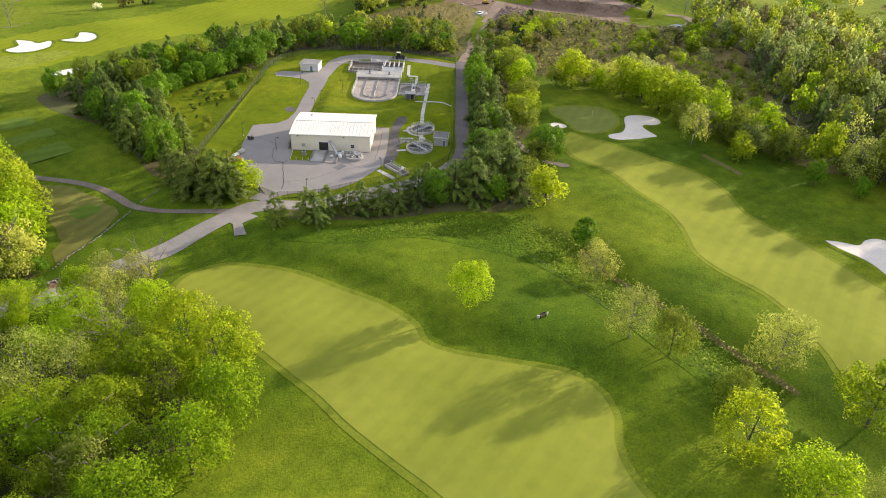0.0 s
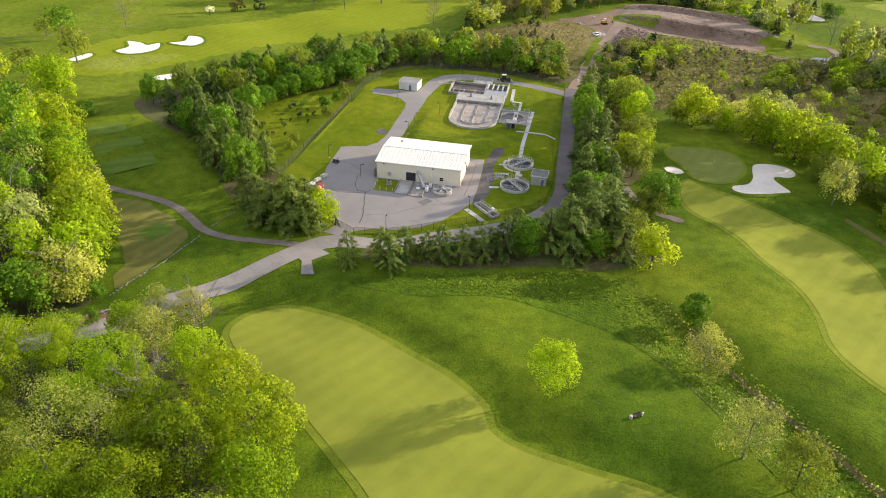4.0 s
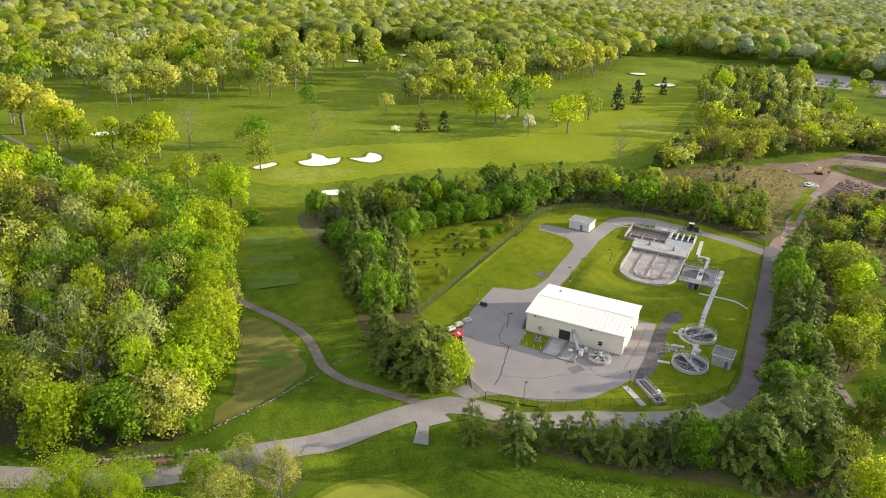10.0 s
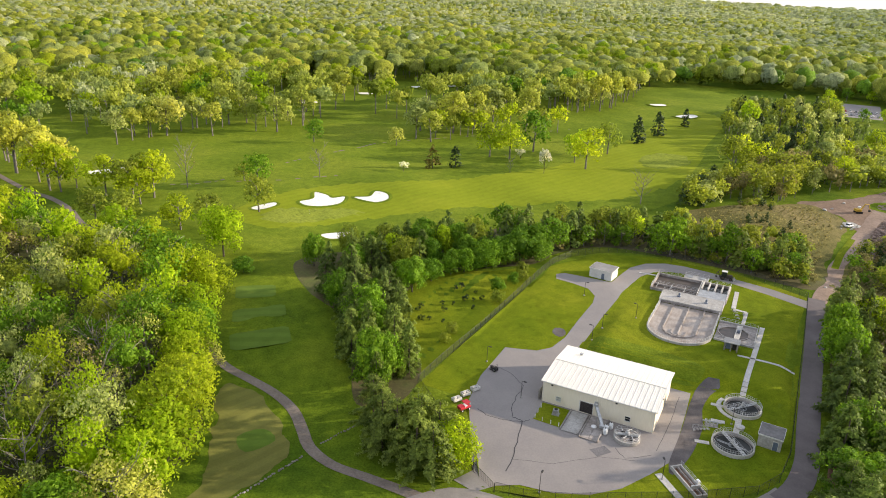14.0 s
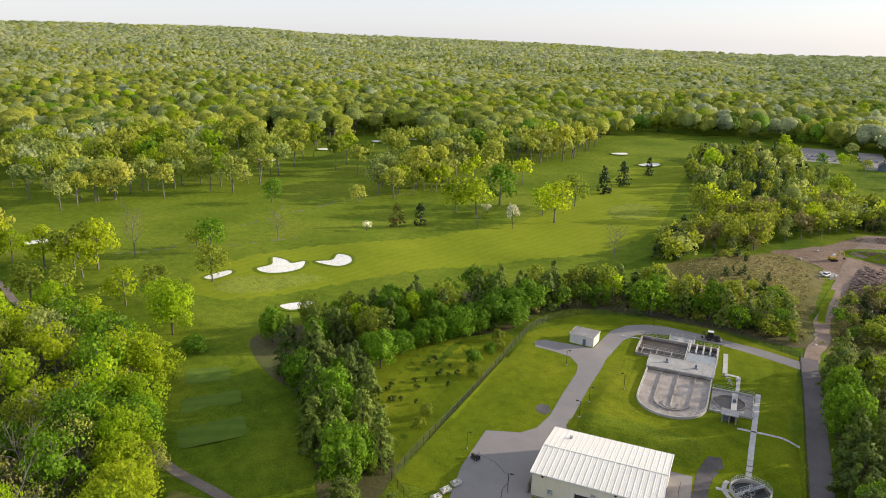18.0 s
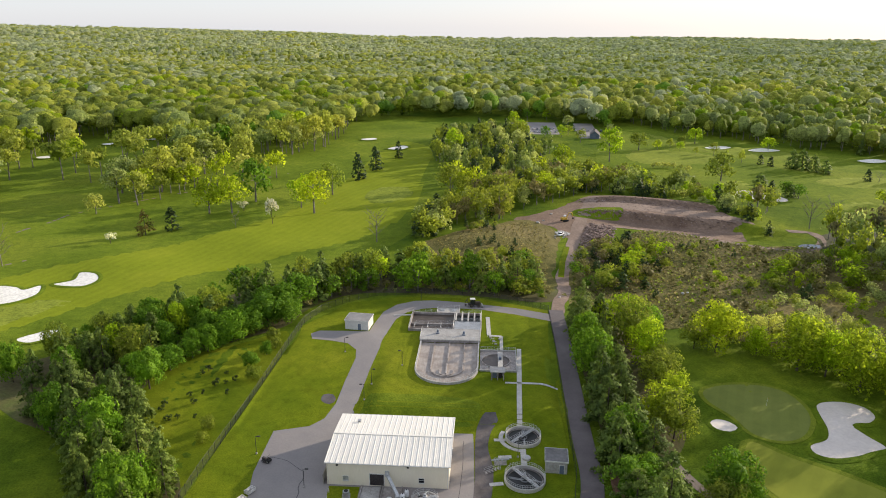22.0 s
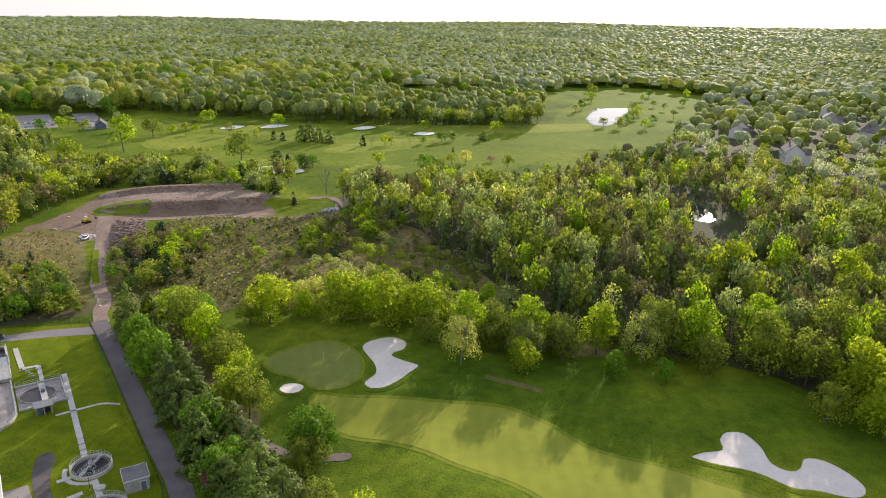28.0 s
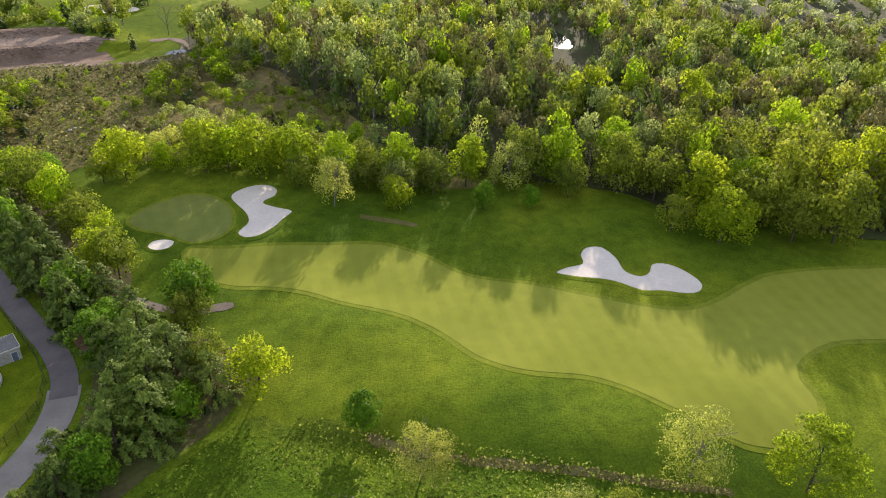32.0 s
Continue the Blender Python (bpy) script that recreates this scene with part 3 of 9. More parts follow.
sheet("road_spur", [(-9, -48), (-5.6, -51), (-3.9, -56.3), (-0.9, -55.3), (-3.4, -50), (0, -46), (-4, -44)], M_ROAD, 0.145, 2.0, "short asphalt stub off the service road")
lot = [(-5, -36.5), (-3.4, -31), (-7.5, -23), (-12.5, -13.5), (-15.2, -8), (-17.2, 3), (-17.6, 19.6), (-14, 20.8), (-9.5, 22.3), (-6.6, 26), (-5.2, 33), (-5, 45), (-4.4, 57), (-5.2, 62), (-8.5, 66), (-14, 67.5), (-20, 68.3), (-21.3, 72), (-19, 74.3),
       (-11.4, 74.6), (-3.4, 74.8), (-2.6, 82), (-1.2, 91), (2.5, 97.6), (8.5, 101.4), (15, 102.2), (24, 101), (43, 97), (54.5, 92.5), (54.4, 86.5), (43, 91.4), (31, 95), (20, 95.8), (12, 94.6), (6.8, 91.2), (3.8, 85), (2.4, 75), (1.5, 62), (0.7, 50), (0.4, 39),
       (0.2, 30), (1, 20.5), (8, 21), (20, 21.3), (30.6, 21.5), (31, 14), (31.4, 0), (32, -7), (28.8, -14), (24.5, -21.5), (19.5, -26.2), (13, -29), (6.4, -30), (2.6, -33), (0, -37.5)]
sheet("pavement_lot", lot, M_ASPHALT, 0.06, 3.0, "patched grey asphalt yard with drive round the tanks", smooth=True)
gravel_line = curve([(32.5, -11), (33.6, -4), (33.6, 6), (32.8, 16), (33, 24), (34.6, 28.6)], 1.5, False)
sheet("gravel_strip", curve([(31.2, -9), (31.4, 4), (31.2, 16), (31.6, 25), (33.4, 29.4), (36, 29.6), (36.6, 27.4), (35, 23), (34.2, 16), (35.4, 8), (35.2, 0), (34.4, -6), (32.6, -12.4)], 1.5), M_GRAVEL, 0.075, 1.5, "strip of dark crushed stone beside the yard")
sheet("gravel_pit_patch", curve([(-9.2, 34), (-6.8, 32.6), (-5.6, 34.6), (-7, 37.4), (-9.4, 37)], 1.0), M_GRAVEL, 0.05, 1.5, "small patch of dark gravel in the lawn")
cart_line = curve([(-300, 55), (-270, 46.5), (-251, 42), (-237, 41), (-218, 36), (-190, 24), (-150, 22), (-118, 2), (-92, -19), (-77, -24.5), (-67, -26.2), (-56.5, -28.2), (-49, -31), (-42.5, -36), (-37, -40.6), (-29.5, -43.2), (-21.5, -43), (-14.5, -43.4), (-8, -44)], 2.0, False)
sheet("cart_path_west", strip(cart_line, 2.6), M_CARTPATH, 0.10, 3.0, "narrow brown cart path winding through the turf")
east_cart = curve([(66, 92), (68, 72), (70, 52), (72.2, 34.4), (74.9, 18.8), (79.6, 3.8), (85, -3), (90.4, -4.8)], 2.0, False)
sheet("cart_path_east", strip(east_cart, (2.0, 2.4)), M_CARTPATH, 0.06, 3.0, "narrow cart path along the tree row")
sheet("cart_turnaround", curve([(87.5, -2.4), (90, -3.6), (91.6, -5.2), (91, -6.6), (89, -6.4), (87, -5)], 1.0), M_CARTPATH, 0.075, 2.0, "pale worn end of the cart path")
north_cart = curve([(-222, 80), (-206, 91.5), (-198, 113), (-197, 150), (-185, 196), (-181, 222), (-150, 262), (-120, 300), (-100, 330)], 3.0, False)
sheet("cart_path_north", strip(north_cart, 1.9), M_CARTPATH, 0.34, 4.0, "cart path crossing the far fairway")
north_cart_b = curve([(-205, 96), (-190, 107), (-176, 118), (-168, 132), (-160, 142)], 3.0, False)
sheet("cart_path_north_fork", strip(north_cart_b, 2.0), M_CARTPATH, 0.38, 4.0, "short grey fork of the cart path")

# ---- turf: fairways, greens, tees, lawn ----


def grown(outline, by):
    """The outline moved outwards by that much."""
    n, out = len(outline), []
    area = sum(a[0] * b[1] - b[0] * a[1] for a, b in zip(outline, outline[1:] + outline[:1]))
    for i, p in enumerate(outline):
        d = (Vector(outline[(i + 1) % n]) - Vector(outline[i - 1])).normalized() * (1 if area > 0 else -1)
        out.append((p[0] + d.y * by, p[1] - d.x * by))
    return out


front_fairway = curve([(-12, -78), (-10, -71), (-3, -67), (6, -68.6), (16, -73), (27, -79), (38, -85), (45, -91), (47.5, -97), (54, -101), (65, -104), (77, -105.5), (82.5, -110), (84.5, -117), (83.5, -125), (85, -133), (91, -146), (92, -165), (70, -170), (60, -146), (52, -137), (44, -130), (35, -122), (27, -113), (16, -103), (7, -96), (-3, -89), (-9.5, -83)], 2.0)
sheet("fairway_front_collar", grown(front_fairway, 1.6), M_COLLAR, 0.05, 2.5, "rim of half-cut grass round the near fairway")
sheet("fairway_front", front_fairway, M_FAIR, 0.10, 2.5, "close-mown yellow-green fairway with faint mowing lines")
east_fairway = curve([(96, 22), (103, 15), (120, 2), (132, -8), (137, -19), (139, -32), (147, -46), (153, -60), (162, -74), (171, -80), (187, -83), (197, -87), (222, -106), (262, -140), (240, -158), (208, -130), (188, -114), (177, -105.5), (166, -103), (159.5, -105), (155, -110), (146.5, -113.5), (140, -111.5), (135, -105), (134.5, -97), (133, -90), (131.5, -82), (128.5, -75), (121, -66), (118, -57), (118, -45), (115.5, -33), (109, -22), (105, -12), (95, 2), (92.5, 14)], 2.0)
sheet("fairway_east_collar", grown(east_fairway, 1.5), M_COLLAR, 0.05, 2.5, "rim of half-cut grass round the long fairway")
sheet("fairway_east", east_fairway, M_FAIR, 0.10, 2.5, "long close-mown fairway below the green")
green_a = curve([(92, 46.5), (100, 51), (109, 51.2), (114.3, 46), (114.6, 35), (110, 26), (104, 22.5), (98, 25.5), (95.6, 34), (91.5, 41)], 1.5)
sheet("green_east_collar", grown(green_a, 1.2), M_COLLAR, 0.085, 3.0, "mown collar of the putting green")
sheet("green_east", green_a, M_GREEN, 0.11, 3.0, "smooth putting green beside the bunkers")
north_fairway = curve([(-160, 66), (-164, 92), (-150, 128), (-129, 146), (-89, 194), (-66, 260), (-58, 315), (-55, 400), (-40, 470), (-10, 430), (-8, 330), (-6, 240), (-20, 190), (-47, 158), (-80, 128), (-103, 100), (-118, 72), (-135, 58)], 4.0)
sheet("semi_rough_north", curve([(-330, 60), (-400, 160), (-420, 330), (-370, 470), (-240, 510), (-150, 640), (-90, 660), (-40, 600), (0, 540), (10, 330), (4, 230), (-6, 180), (-30, 140), (-60, 118), (-88, 84), (-108, 44), (-160, 46), (-210, 56)], 8.0), M_SEMI, 0.16, 6.0, "mown rough of the northern course")
sheet("green_far", curve([(-39, 274), (-32, 291), (-16, 293), (-11, 271), (-21, 250), (-34, 252)], 4.0), M_FARFAIR, 0.5, 5.0, "pale putting green at the end of the far fairway")
sheet("fairway_north", north_fairway, M_NORTHFAIR, 0.26, 5.0, "broad sunlit fairway beyond the tree belt")
sheet("green_north", curve([(-145, 66), (-149, 82), (-136, 92), (-124, 102), (-115, 100), (-118, 86), (-128, 68)], 2.0), M_FARFAIR, 0.36, 4.0, "far putting green behind the tree belt")
field = curve([(112, 352), (128, 480), (165, 604), (203, 524), (241, 484), (283, 444), (330, 404), (381, 350), (436, 314), (500, 306), (600, 330), (520, 250), (440, 222), (389, 235), (300, 205), (262, 212), (222, 250), (168, 272)], 6.0)
sheet("fairway_far_east", field, M_SEMI, 0.30, 8.0, "open far fairways dotted with trees")
for i, pts in enumerate(([(135, 411), (155, 441), (191, 432), (206, 403), (175, 375), (142, 378)], [(245, 334), (308, 342), (348, 322), (285, 300), (243, 311)], [(176, 530), (205, 483), (254, 446), (289, 413), (228, 401), (187, 453)], [(219, 259), (243, 271), (261, 250), (232, 246)], [(321, 409), (379, 384), (436, 353), (500, 330), (470, 300), (407, 316), (353, 343)], [(176, 322), (193, 324), (192, 299), (170, 291)])):
    sheet("fairway_strip_%d" % (i + 1), curve(pts, 5.0), M_FARFAIR, 0.5, 7.0, "pale mown fairway on the far course")
for i, (c, w, h, rot) in enumerate((((-98, 12), 12, 9, 40), ((-87, 1), 15, 8, 42), ((-77, -10), 16, 9, 45))):
    a = radians(rot)
    pts = [(c[0] + u * w / 2 * math.cos(a) - v * h / 2 * math.sin(a), c[1] + u * w / 2 * math.sin(a) + v * h / 2 * math.cos(a)) for u, v in ((-1, -0.8), (-0.8, -1), (0.8, -1), (1, -0.8), (1, 0.8), (0.8, 1), (-0.8, 1), (-1, 0.8))]
    sheet("tee_%d" % (i + 1), pts, M_TEE, 0.09, 3.0, "flat mown tee beside the woods")
sheet("tee_brown_patch", ragged(curve([(-50, -58), (-58, -47), (-70, -32), (-62, -30), (-52, -34), (-44, -40), (-39, -46), (-40, -60), (-44, -70)], 1.2), 0.7), M_WORN, 0.05, 3.0, "worn brownish turf below the cart path")
sheet("tee_low", curve([(-53, -45), (-50, -40), (-45, -42), (-48, -48)], 1.5), M_TEE, 0.09, 2.0, "small mown tee in the worn turf")
lawn_w = [(-28.5, -8), (-28.6, 5), (-25.4, 78), (-14.2, 98), (2, 105), (30, 105), (54, 96), (53.5, 90), (53.3, 5), (51, -6), (45, -13), (36, -19), (17, -30), (3, -34.5), (-1, -33), (-9, -19), (-17, -8)]
sheet("lawn", lawn_w, M_LAWN, 0.03, 1.6, "bright mown lawn inside the plant fence")
sheet("meadow", curve([(-31, -3), (-50, 14), (-58, 30), (-56, 54), (-42, 64), (-30, 74), (-27, 60), (-29, 30)], 2.0), M_LAWN, 0.03, 4.0, "mown meadow of young evergreens outside the fence")
sheet("tall_grass_bank", curve([(8, -56), (26, -50), (45, -44), (66, -38), (76, -38), (80, -46), (92, -60), (104, -86), (120, -112), (114, -118), (96, -98), (84, -76), (66, -62), (44, -58), (24, -61)], 2.0), M_TALL, 0.05, 3.0, "rough uncut grass along the drainage swale")

pond_field = [(470, 304), (480, 350), (560, 420), (640, 470), (690, 580), (790, 545), (810, 400), (700, 350), (620, 300), (520, 248)]
sheet("fairway_pond", curve(pond_field, 8.0), M_SEMI, 0.22, 9.0, "open fairway round the far pond")
far_field = [(440, 566), (510, 672), (620, 665), (690, 600), (594, 548), (480, 545)]
sheet("fairway_farthest", curve(far_field, 8.0), M_FARFAIR, 0.3, 9.0, "pale fairway beyond the band of trees")

# ---- woodland floor, earth and clearings ----
woods_west = [(-122, 16), (-102, 0), (-84, -24), (-75, -33), (-61, -47), (-56, -57), (-52, -67), (-46, -76), (-49, -86), (-62, -95), (-88, -110), (-120, -124), (-230, -170), (-330, -110), (-330, 20), (-250, 30), (-190, 14), (-150, 14)]
woods_front = [(-46, -98), (-32, -91), (-22, -88), (-16, -92), (-10, -98), (-4, -105), (2, -111), (6, -118), (8, -126), (6, -142), (-2, -168), (-40, -190), (-110, -180), (-118, -134), (-80, -117)]
sheet("woodland_floor_west", woods_west, M_WOODFLOOR, 0.045, 6.0, "leaf-strewn floor under the trees")
sheet("woodland_floor_front", woods_front, M_WOODFLOOR, 0.045, 6.0, "leaf-strewn floor under the near trees")
pine_floor = curve([(-84, 20), (-66, 12), (-51, -5), (-37, -23), (-29, -18), (-31, -3), (-45, 16), (-57, 30), (-58, 54), (-44, 66), (-31, 78), (-27, 92), (-15, 106), (4, 109), (30, 107), (56, 104), (60, 128), (30, 136), (0, 138), (-30, 128), (-50, 116), (-68, 92), (-88, 64), (-104, 40)], 2.5)
sheet("woodland_floor_belt", pine_floor, M_LITTER, 0.05, 4.0, "needle litter under the evergreen belt")
row_floor = curve([(61, 90), (61, 40), (62, 4), (57, -12), (44, -26), (24, -36), (8, -42), (10, -47), (22, -47), (44, -41), (64, -36), (76, -33), (84, -28), (80, -10), (74, 8), (82, 26), (84, 60), (74, 92)], 2.5)
sheet("woodland_floor_row", row_floor, M_LITTER, 0.05, 4.0, "brown litter under the roadside trees")
sheet("bare_patch_west", curve([(-231, 20), (-229, 27), (-218, 26), (-207, 21), (-203, 12), (-212, 12)], 2.0), M_DIRT, 0.14, 3.0, "bare brown soil beside the western path")
sheet("mulch_bank", curve([(61.6, 14), (63.6, 10), (64, 2), (62, -3), (60.6, 2)], 1.2), M_MULCH, 0.09, 2.0, "bare reddish mulch beside the road")
woods_east = [(180, 176), (196, 130), (190, 96), (184, 62), (178, 36), (176, 14), (188, -2), (200, -26), (208, -56), (228, -92), (270, -140), (360, -200), (900, -260), (900, 200), (640, 290), (520, 238), (440, 212), (389, 205), (300, 180), (262, 196), (206, 212), (186, 200)]
sheet("clearing_east", ragged(curve([(96, 92), (112, 80), (134, 70), (150, 48), (156, 26), (166, 8), (184, -4), (182, 36), (190, 70), (198, 110), (196, 140), (176, 176), (150, 150), (128, 116)], 2.5), 0.8), M_DRY, 0.03, 4.0, "overgrown weedy clearing behind the row of trees")
sheet("woodland_floor_east", woods_east, M_WOODFLOOR, 0.10, 7.0, "dim floor of the eastern woods")
scrub_zone = curve([(62, 104), (66, 140), (74, 168), (92, 176), (110, 205), (150, 185), (178, 182), (172, 150), (140, 112), (104, 90), (84, 90)], 3.0)
sheet("scrub_meadow", ragged(scrub_zone, 0.9), M_DRY, 0.05, 4.0, "tawny overgrown meadow by the earthworks")
sheet("mound_grass", ragged(curve([(2, 168), (14, 182), (34, 206), (52, 220), (66, 200), (64, 170), (60, 140), (57, 112), (44, 116), (36, 132), (18, 150)], 2.0), 0.7), M_DRY, 0.07, 2.5, "dry brown grass on the old mound")
dirt_zone = ragged(curve([(46, 222), (58, 214), (67, 204), (71, 190), (80, 186), (90, 204), (97, 212), (116, 202), (136, 190), (150, 192), (156, 206), (152, 236), (132, 262), (104, 272), (84, 262), (66, 240)], 2.0), 0.8, 2)
sheet("bare_earth", dirt_zone, M_DIRT, 0.06, 1.8, "bare reddish earth of the excavation")
sheet("bank_grass", ragged(curve([(2, 26), (2.4, 31), (3, 36.6), (7, 36.4), (18, 36.2), (27, 34.8), (32, 32.4), (31.4, 27), (28, 24.6), (20, 23.6), (10, 23.6)], 1.0), 0.35), M_ROUGH, 0.05, 1.5, "longer dark grass on the bank behind the building")
sheet("green_strip", ragged(curve([(77, 228), (81, 239), (101, 236), (99, 225)], 2.0), 0.6), M_ROUGH, 0.14, 2.0, "strip of fresh weeds between the earth benches")
sheet("track_verge", strip(curve([(62, 134), (64, 150), (66.5, 164), (68.5, 176)], 2.0, False), 2.4), M_LAWN, 0.16, 2.0, "bright grass verge of the earth track")
sheet("cut_bank", ragged(curve([(86, 238), (104, 233), (126, 226), (148, 218), (162, 212), (158, 222), (134, 236), (108, 246), (92, 250)], 2.0), 0.6), M_DIRTROAD, 0.09, 3.0, "pale graded bench of the excavation")
earth_line = curve([(56.8, 94), (58.6, 104), (61.4, 113), (62.6, 135), (68, 158), (72.5, 186), (78, 212), (84, 236), (92, 262)], 2.0, False)
sheet("earth_track", ragged(strip(earth_line, (4.4, 7.0)), 0.35), M_DIRTROAD, 0.12, 3.0, "rutted earth track to the excavation")
track_b = curve([(80, 214), (100, 211), (122, 200), (142, 188), (160, 180), (172, 176), (181, 184), (187, 196), (186, 206), (176, 207)], 2.5, False)
sheet("earth_track_east", ragged(strip(track_b, 4.0), 0.4), M_DIRTROAD, 0.13, 3.0, "pale earth track curving behind the scrub")
old_line = curve([(60, 112), (84, 112), (106, 110), (142, 103), (171, 85), (180, 64), (184, 40)], 3.0, False)
sheet("old_path", strip(old_line, 3.2), M_DRY, 0.1, 3.0, "faint worn track through the scrub")
sheet("pond_1", curve([(320, 76), (331, 92), (336, 104), (347, 100), (342, 86), (328, 70)], 3.0), M_WATER, 0.12, 6.0, "small pond glinting among the trees")
sheet("pond_2", curve([(498, 318), (516, 312), (560, 340), (606, 372), (622, 392), (590, 404), (560, 384), (522, 352)], 4.0), M_WATER, 0.45, 8.0, "bright pond on the far course")
sheet("wash_strip", curve([(137, 5), (140, 0), (143, -4), (146, -8), (147.4, -7), (144.6, -2), (141, 3), (138.6, 7)], 1.5), M_DRY, 0.055, 2.0, "washed-out strip of pale soil by the woods")
sheet("club_lot", [(68, 522), (66, 606), (99, 606), (97, 522)], M_ASPHALT, 0.15, 8.0, "far asphalt car park among the trees")
sheet("club_lot_east", [(113, 500), (117, 600), (136, 600), (131, 500)], M_ASPHALT, 0.15, 8.0, "second far asphalt lot")

# ---- the ground sheet, a little lower under closed covers ----
gx_axis, gy_axis = ground_axis(-180, 240, 2.5, 4700), ground_axis(-170, 300, 2.5, 4700)
GX, GY = np.meshgrid(gx_axis, gy_axis)
nx, ny = len(gx_axis), len(gy_axis)
corner = (np.arange(ny - 1)[:, None] * nx + np.arange(nx - 1)[None, :]).ravel()
faces = np.stack([corner, corner + 1, corner + 1 + nx, corner + nx], 1)
cx, cy = (GX[:-1, :-1] + GX[1:, 1:]).ravel() / 2, (GY[:-1, :-1] + GY[1:, 1:]).ravel() / 2
wooded = (np.hypot(cx - 35, cy + 130) > 950) & ~((cx > 400) & (cx < 900) & (cy > 300) & (cy < 620))
GZ = height(GX, GY)
for cover in (lawn_w, dirt_zone, row_floor, pine_floor, lot):
    GZ = GZ - (1.8 if cover is dirt_zone else 0.5) * inside(grown(cover, -3.6), GX, GY)
ground = new("ground", array_mesh("ground", np.stack([GX.ravel(), GY.ravel(), GZ.ravel()], 1), faces, [M_ROUGH, M_CANOPY], wooded.astype(int), True))
tagged(ground, "rolling green turf with wooded hills far off", "ground", "", "structure")


# ---- bunkers: sand inside a raised grassy lip ----


def bunker(name, pts, lip=0.35, width=1.5, sand=None, label="white sand bunker with a raised grassy lip", step=1.2, lift=0.0):
    line = curve(pts, step)
    base = tagged(new(name), label, "bunker", "bunkers on the course")
    sheet("sand", line, sand or M_SAND, 0.10 + lift, 2.0, "", "", base)
    n = len(line)
    rows = []
    for off, up in ((-0.25, 0.06), (0.0, lip), (width * 0.35, lip * 0.85), (width, 0.02)):
        ring = np.array(grown(line, off))
        wob = 1 + 0.25 * np.sin(np.arange(n) * 0.7) * (1 if up > 0.1 else 0)
        rows.append(np.c_[ring, height(ring[:, 0], ring[:, 1]) + 0.05 + lift + up * wob])
    v = np.concatenate(rows)
    k = np.arange(n)
    f = np.concatenate([np.stack([r * n + k, r * n + (k + 1) % n, (r + 1) * n + (k + 1) % n, (r + 1) * n + k], 1) for r in range(3)])
    part("grass_lip", array_mesh("grass_lip", v, f, [M_SEMI if lift else M_ROUGH], None, True), None, base, "turf lip round the sand")
    return base


bunker("bunker", [(118.5, 40.5), (122, 43), (127.5, 43.2), (131.2, 40.5), (131.4, 36), (128, 32.4), (123.4, 31), (124.6, 26.5), (126.6, 21.5), (121.5, 18.8), (116, 15.6), (111.5, 14.6), (108.3, 16.6), (108.6, 20.6), (113.5, 23.6), (116, 28.6), (117, 35)])
bunker("bunker", [(88.6, 30.2), (91, 32.4), (94, 31.4), (95.2, 28.4), (92.6, 26), (89.4, 26.8)], 0.2, 1.0, label="small oval white sand bunker by the green")
bunker("bunker", [(155.5, -47.4), (159.5, -47.6), (164, -49.4), (167, -46.6), (171, -45.6), (174.2, -48.4), (172.6, -54), (169, -59), (170, -62.6), (173, -63), (177.2, -61.6), (180.6, -64.4), (181, -70), (178.5, -75), (173.4, -75.4), (168.6, -70), (164.6, -66.6), (162.6, -60), (157.5, -52)], 0.35, 1.5, label="long curving sand bunker beside the fairway")
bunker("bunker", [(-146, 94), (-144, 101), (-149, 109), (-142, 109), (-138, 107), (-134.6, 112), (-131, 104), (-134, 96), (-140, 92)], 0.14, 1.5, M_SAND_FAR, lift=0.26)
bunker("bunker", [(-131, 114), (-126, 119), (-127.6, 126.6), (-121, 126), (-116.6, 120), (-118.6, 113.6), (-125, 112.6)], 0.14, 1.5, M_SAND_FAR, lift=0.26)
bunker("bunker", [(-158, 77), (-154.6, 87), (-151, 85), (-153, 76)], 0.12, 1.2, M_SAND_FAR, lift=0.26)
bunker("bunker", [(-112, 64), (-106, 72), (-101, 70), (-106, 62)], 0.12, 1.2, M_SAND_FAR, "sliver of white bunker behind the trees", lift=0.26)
bunker("bunker", [(176, 285), (184, 296), (194, 290), (202, 276), (199, 268), (188, 269), (180, 276)], 0.3, 2.0, M_SAND, "wide sand bunker on the far fairway", 2.0, 0.4)
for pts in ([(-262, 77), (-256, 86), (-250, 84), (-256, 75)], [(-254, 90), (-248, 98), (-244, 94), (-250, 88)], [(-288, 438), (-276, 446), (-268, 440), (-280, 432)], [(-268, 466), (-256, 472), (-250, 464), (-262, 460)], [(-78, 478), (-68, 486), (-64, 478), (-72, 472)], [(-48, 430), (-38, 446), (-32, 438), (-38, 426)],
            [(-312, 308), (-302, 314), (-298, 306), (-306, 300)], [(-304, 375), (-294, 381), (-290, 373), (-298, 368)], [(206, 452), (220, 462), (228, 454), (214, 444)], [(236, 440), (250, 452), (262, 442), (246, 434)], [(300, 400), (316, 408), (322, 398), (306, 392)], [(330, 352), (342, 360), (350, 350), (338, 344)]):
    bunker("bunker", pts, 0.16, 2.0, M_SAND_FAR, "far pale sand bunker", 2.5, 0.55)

# ---- trees ----
rng = np.random.default_rng(7)


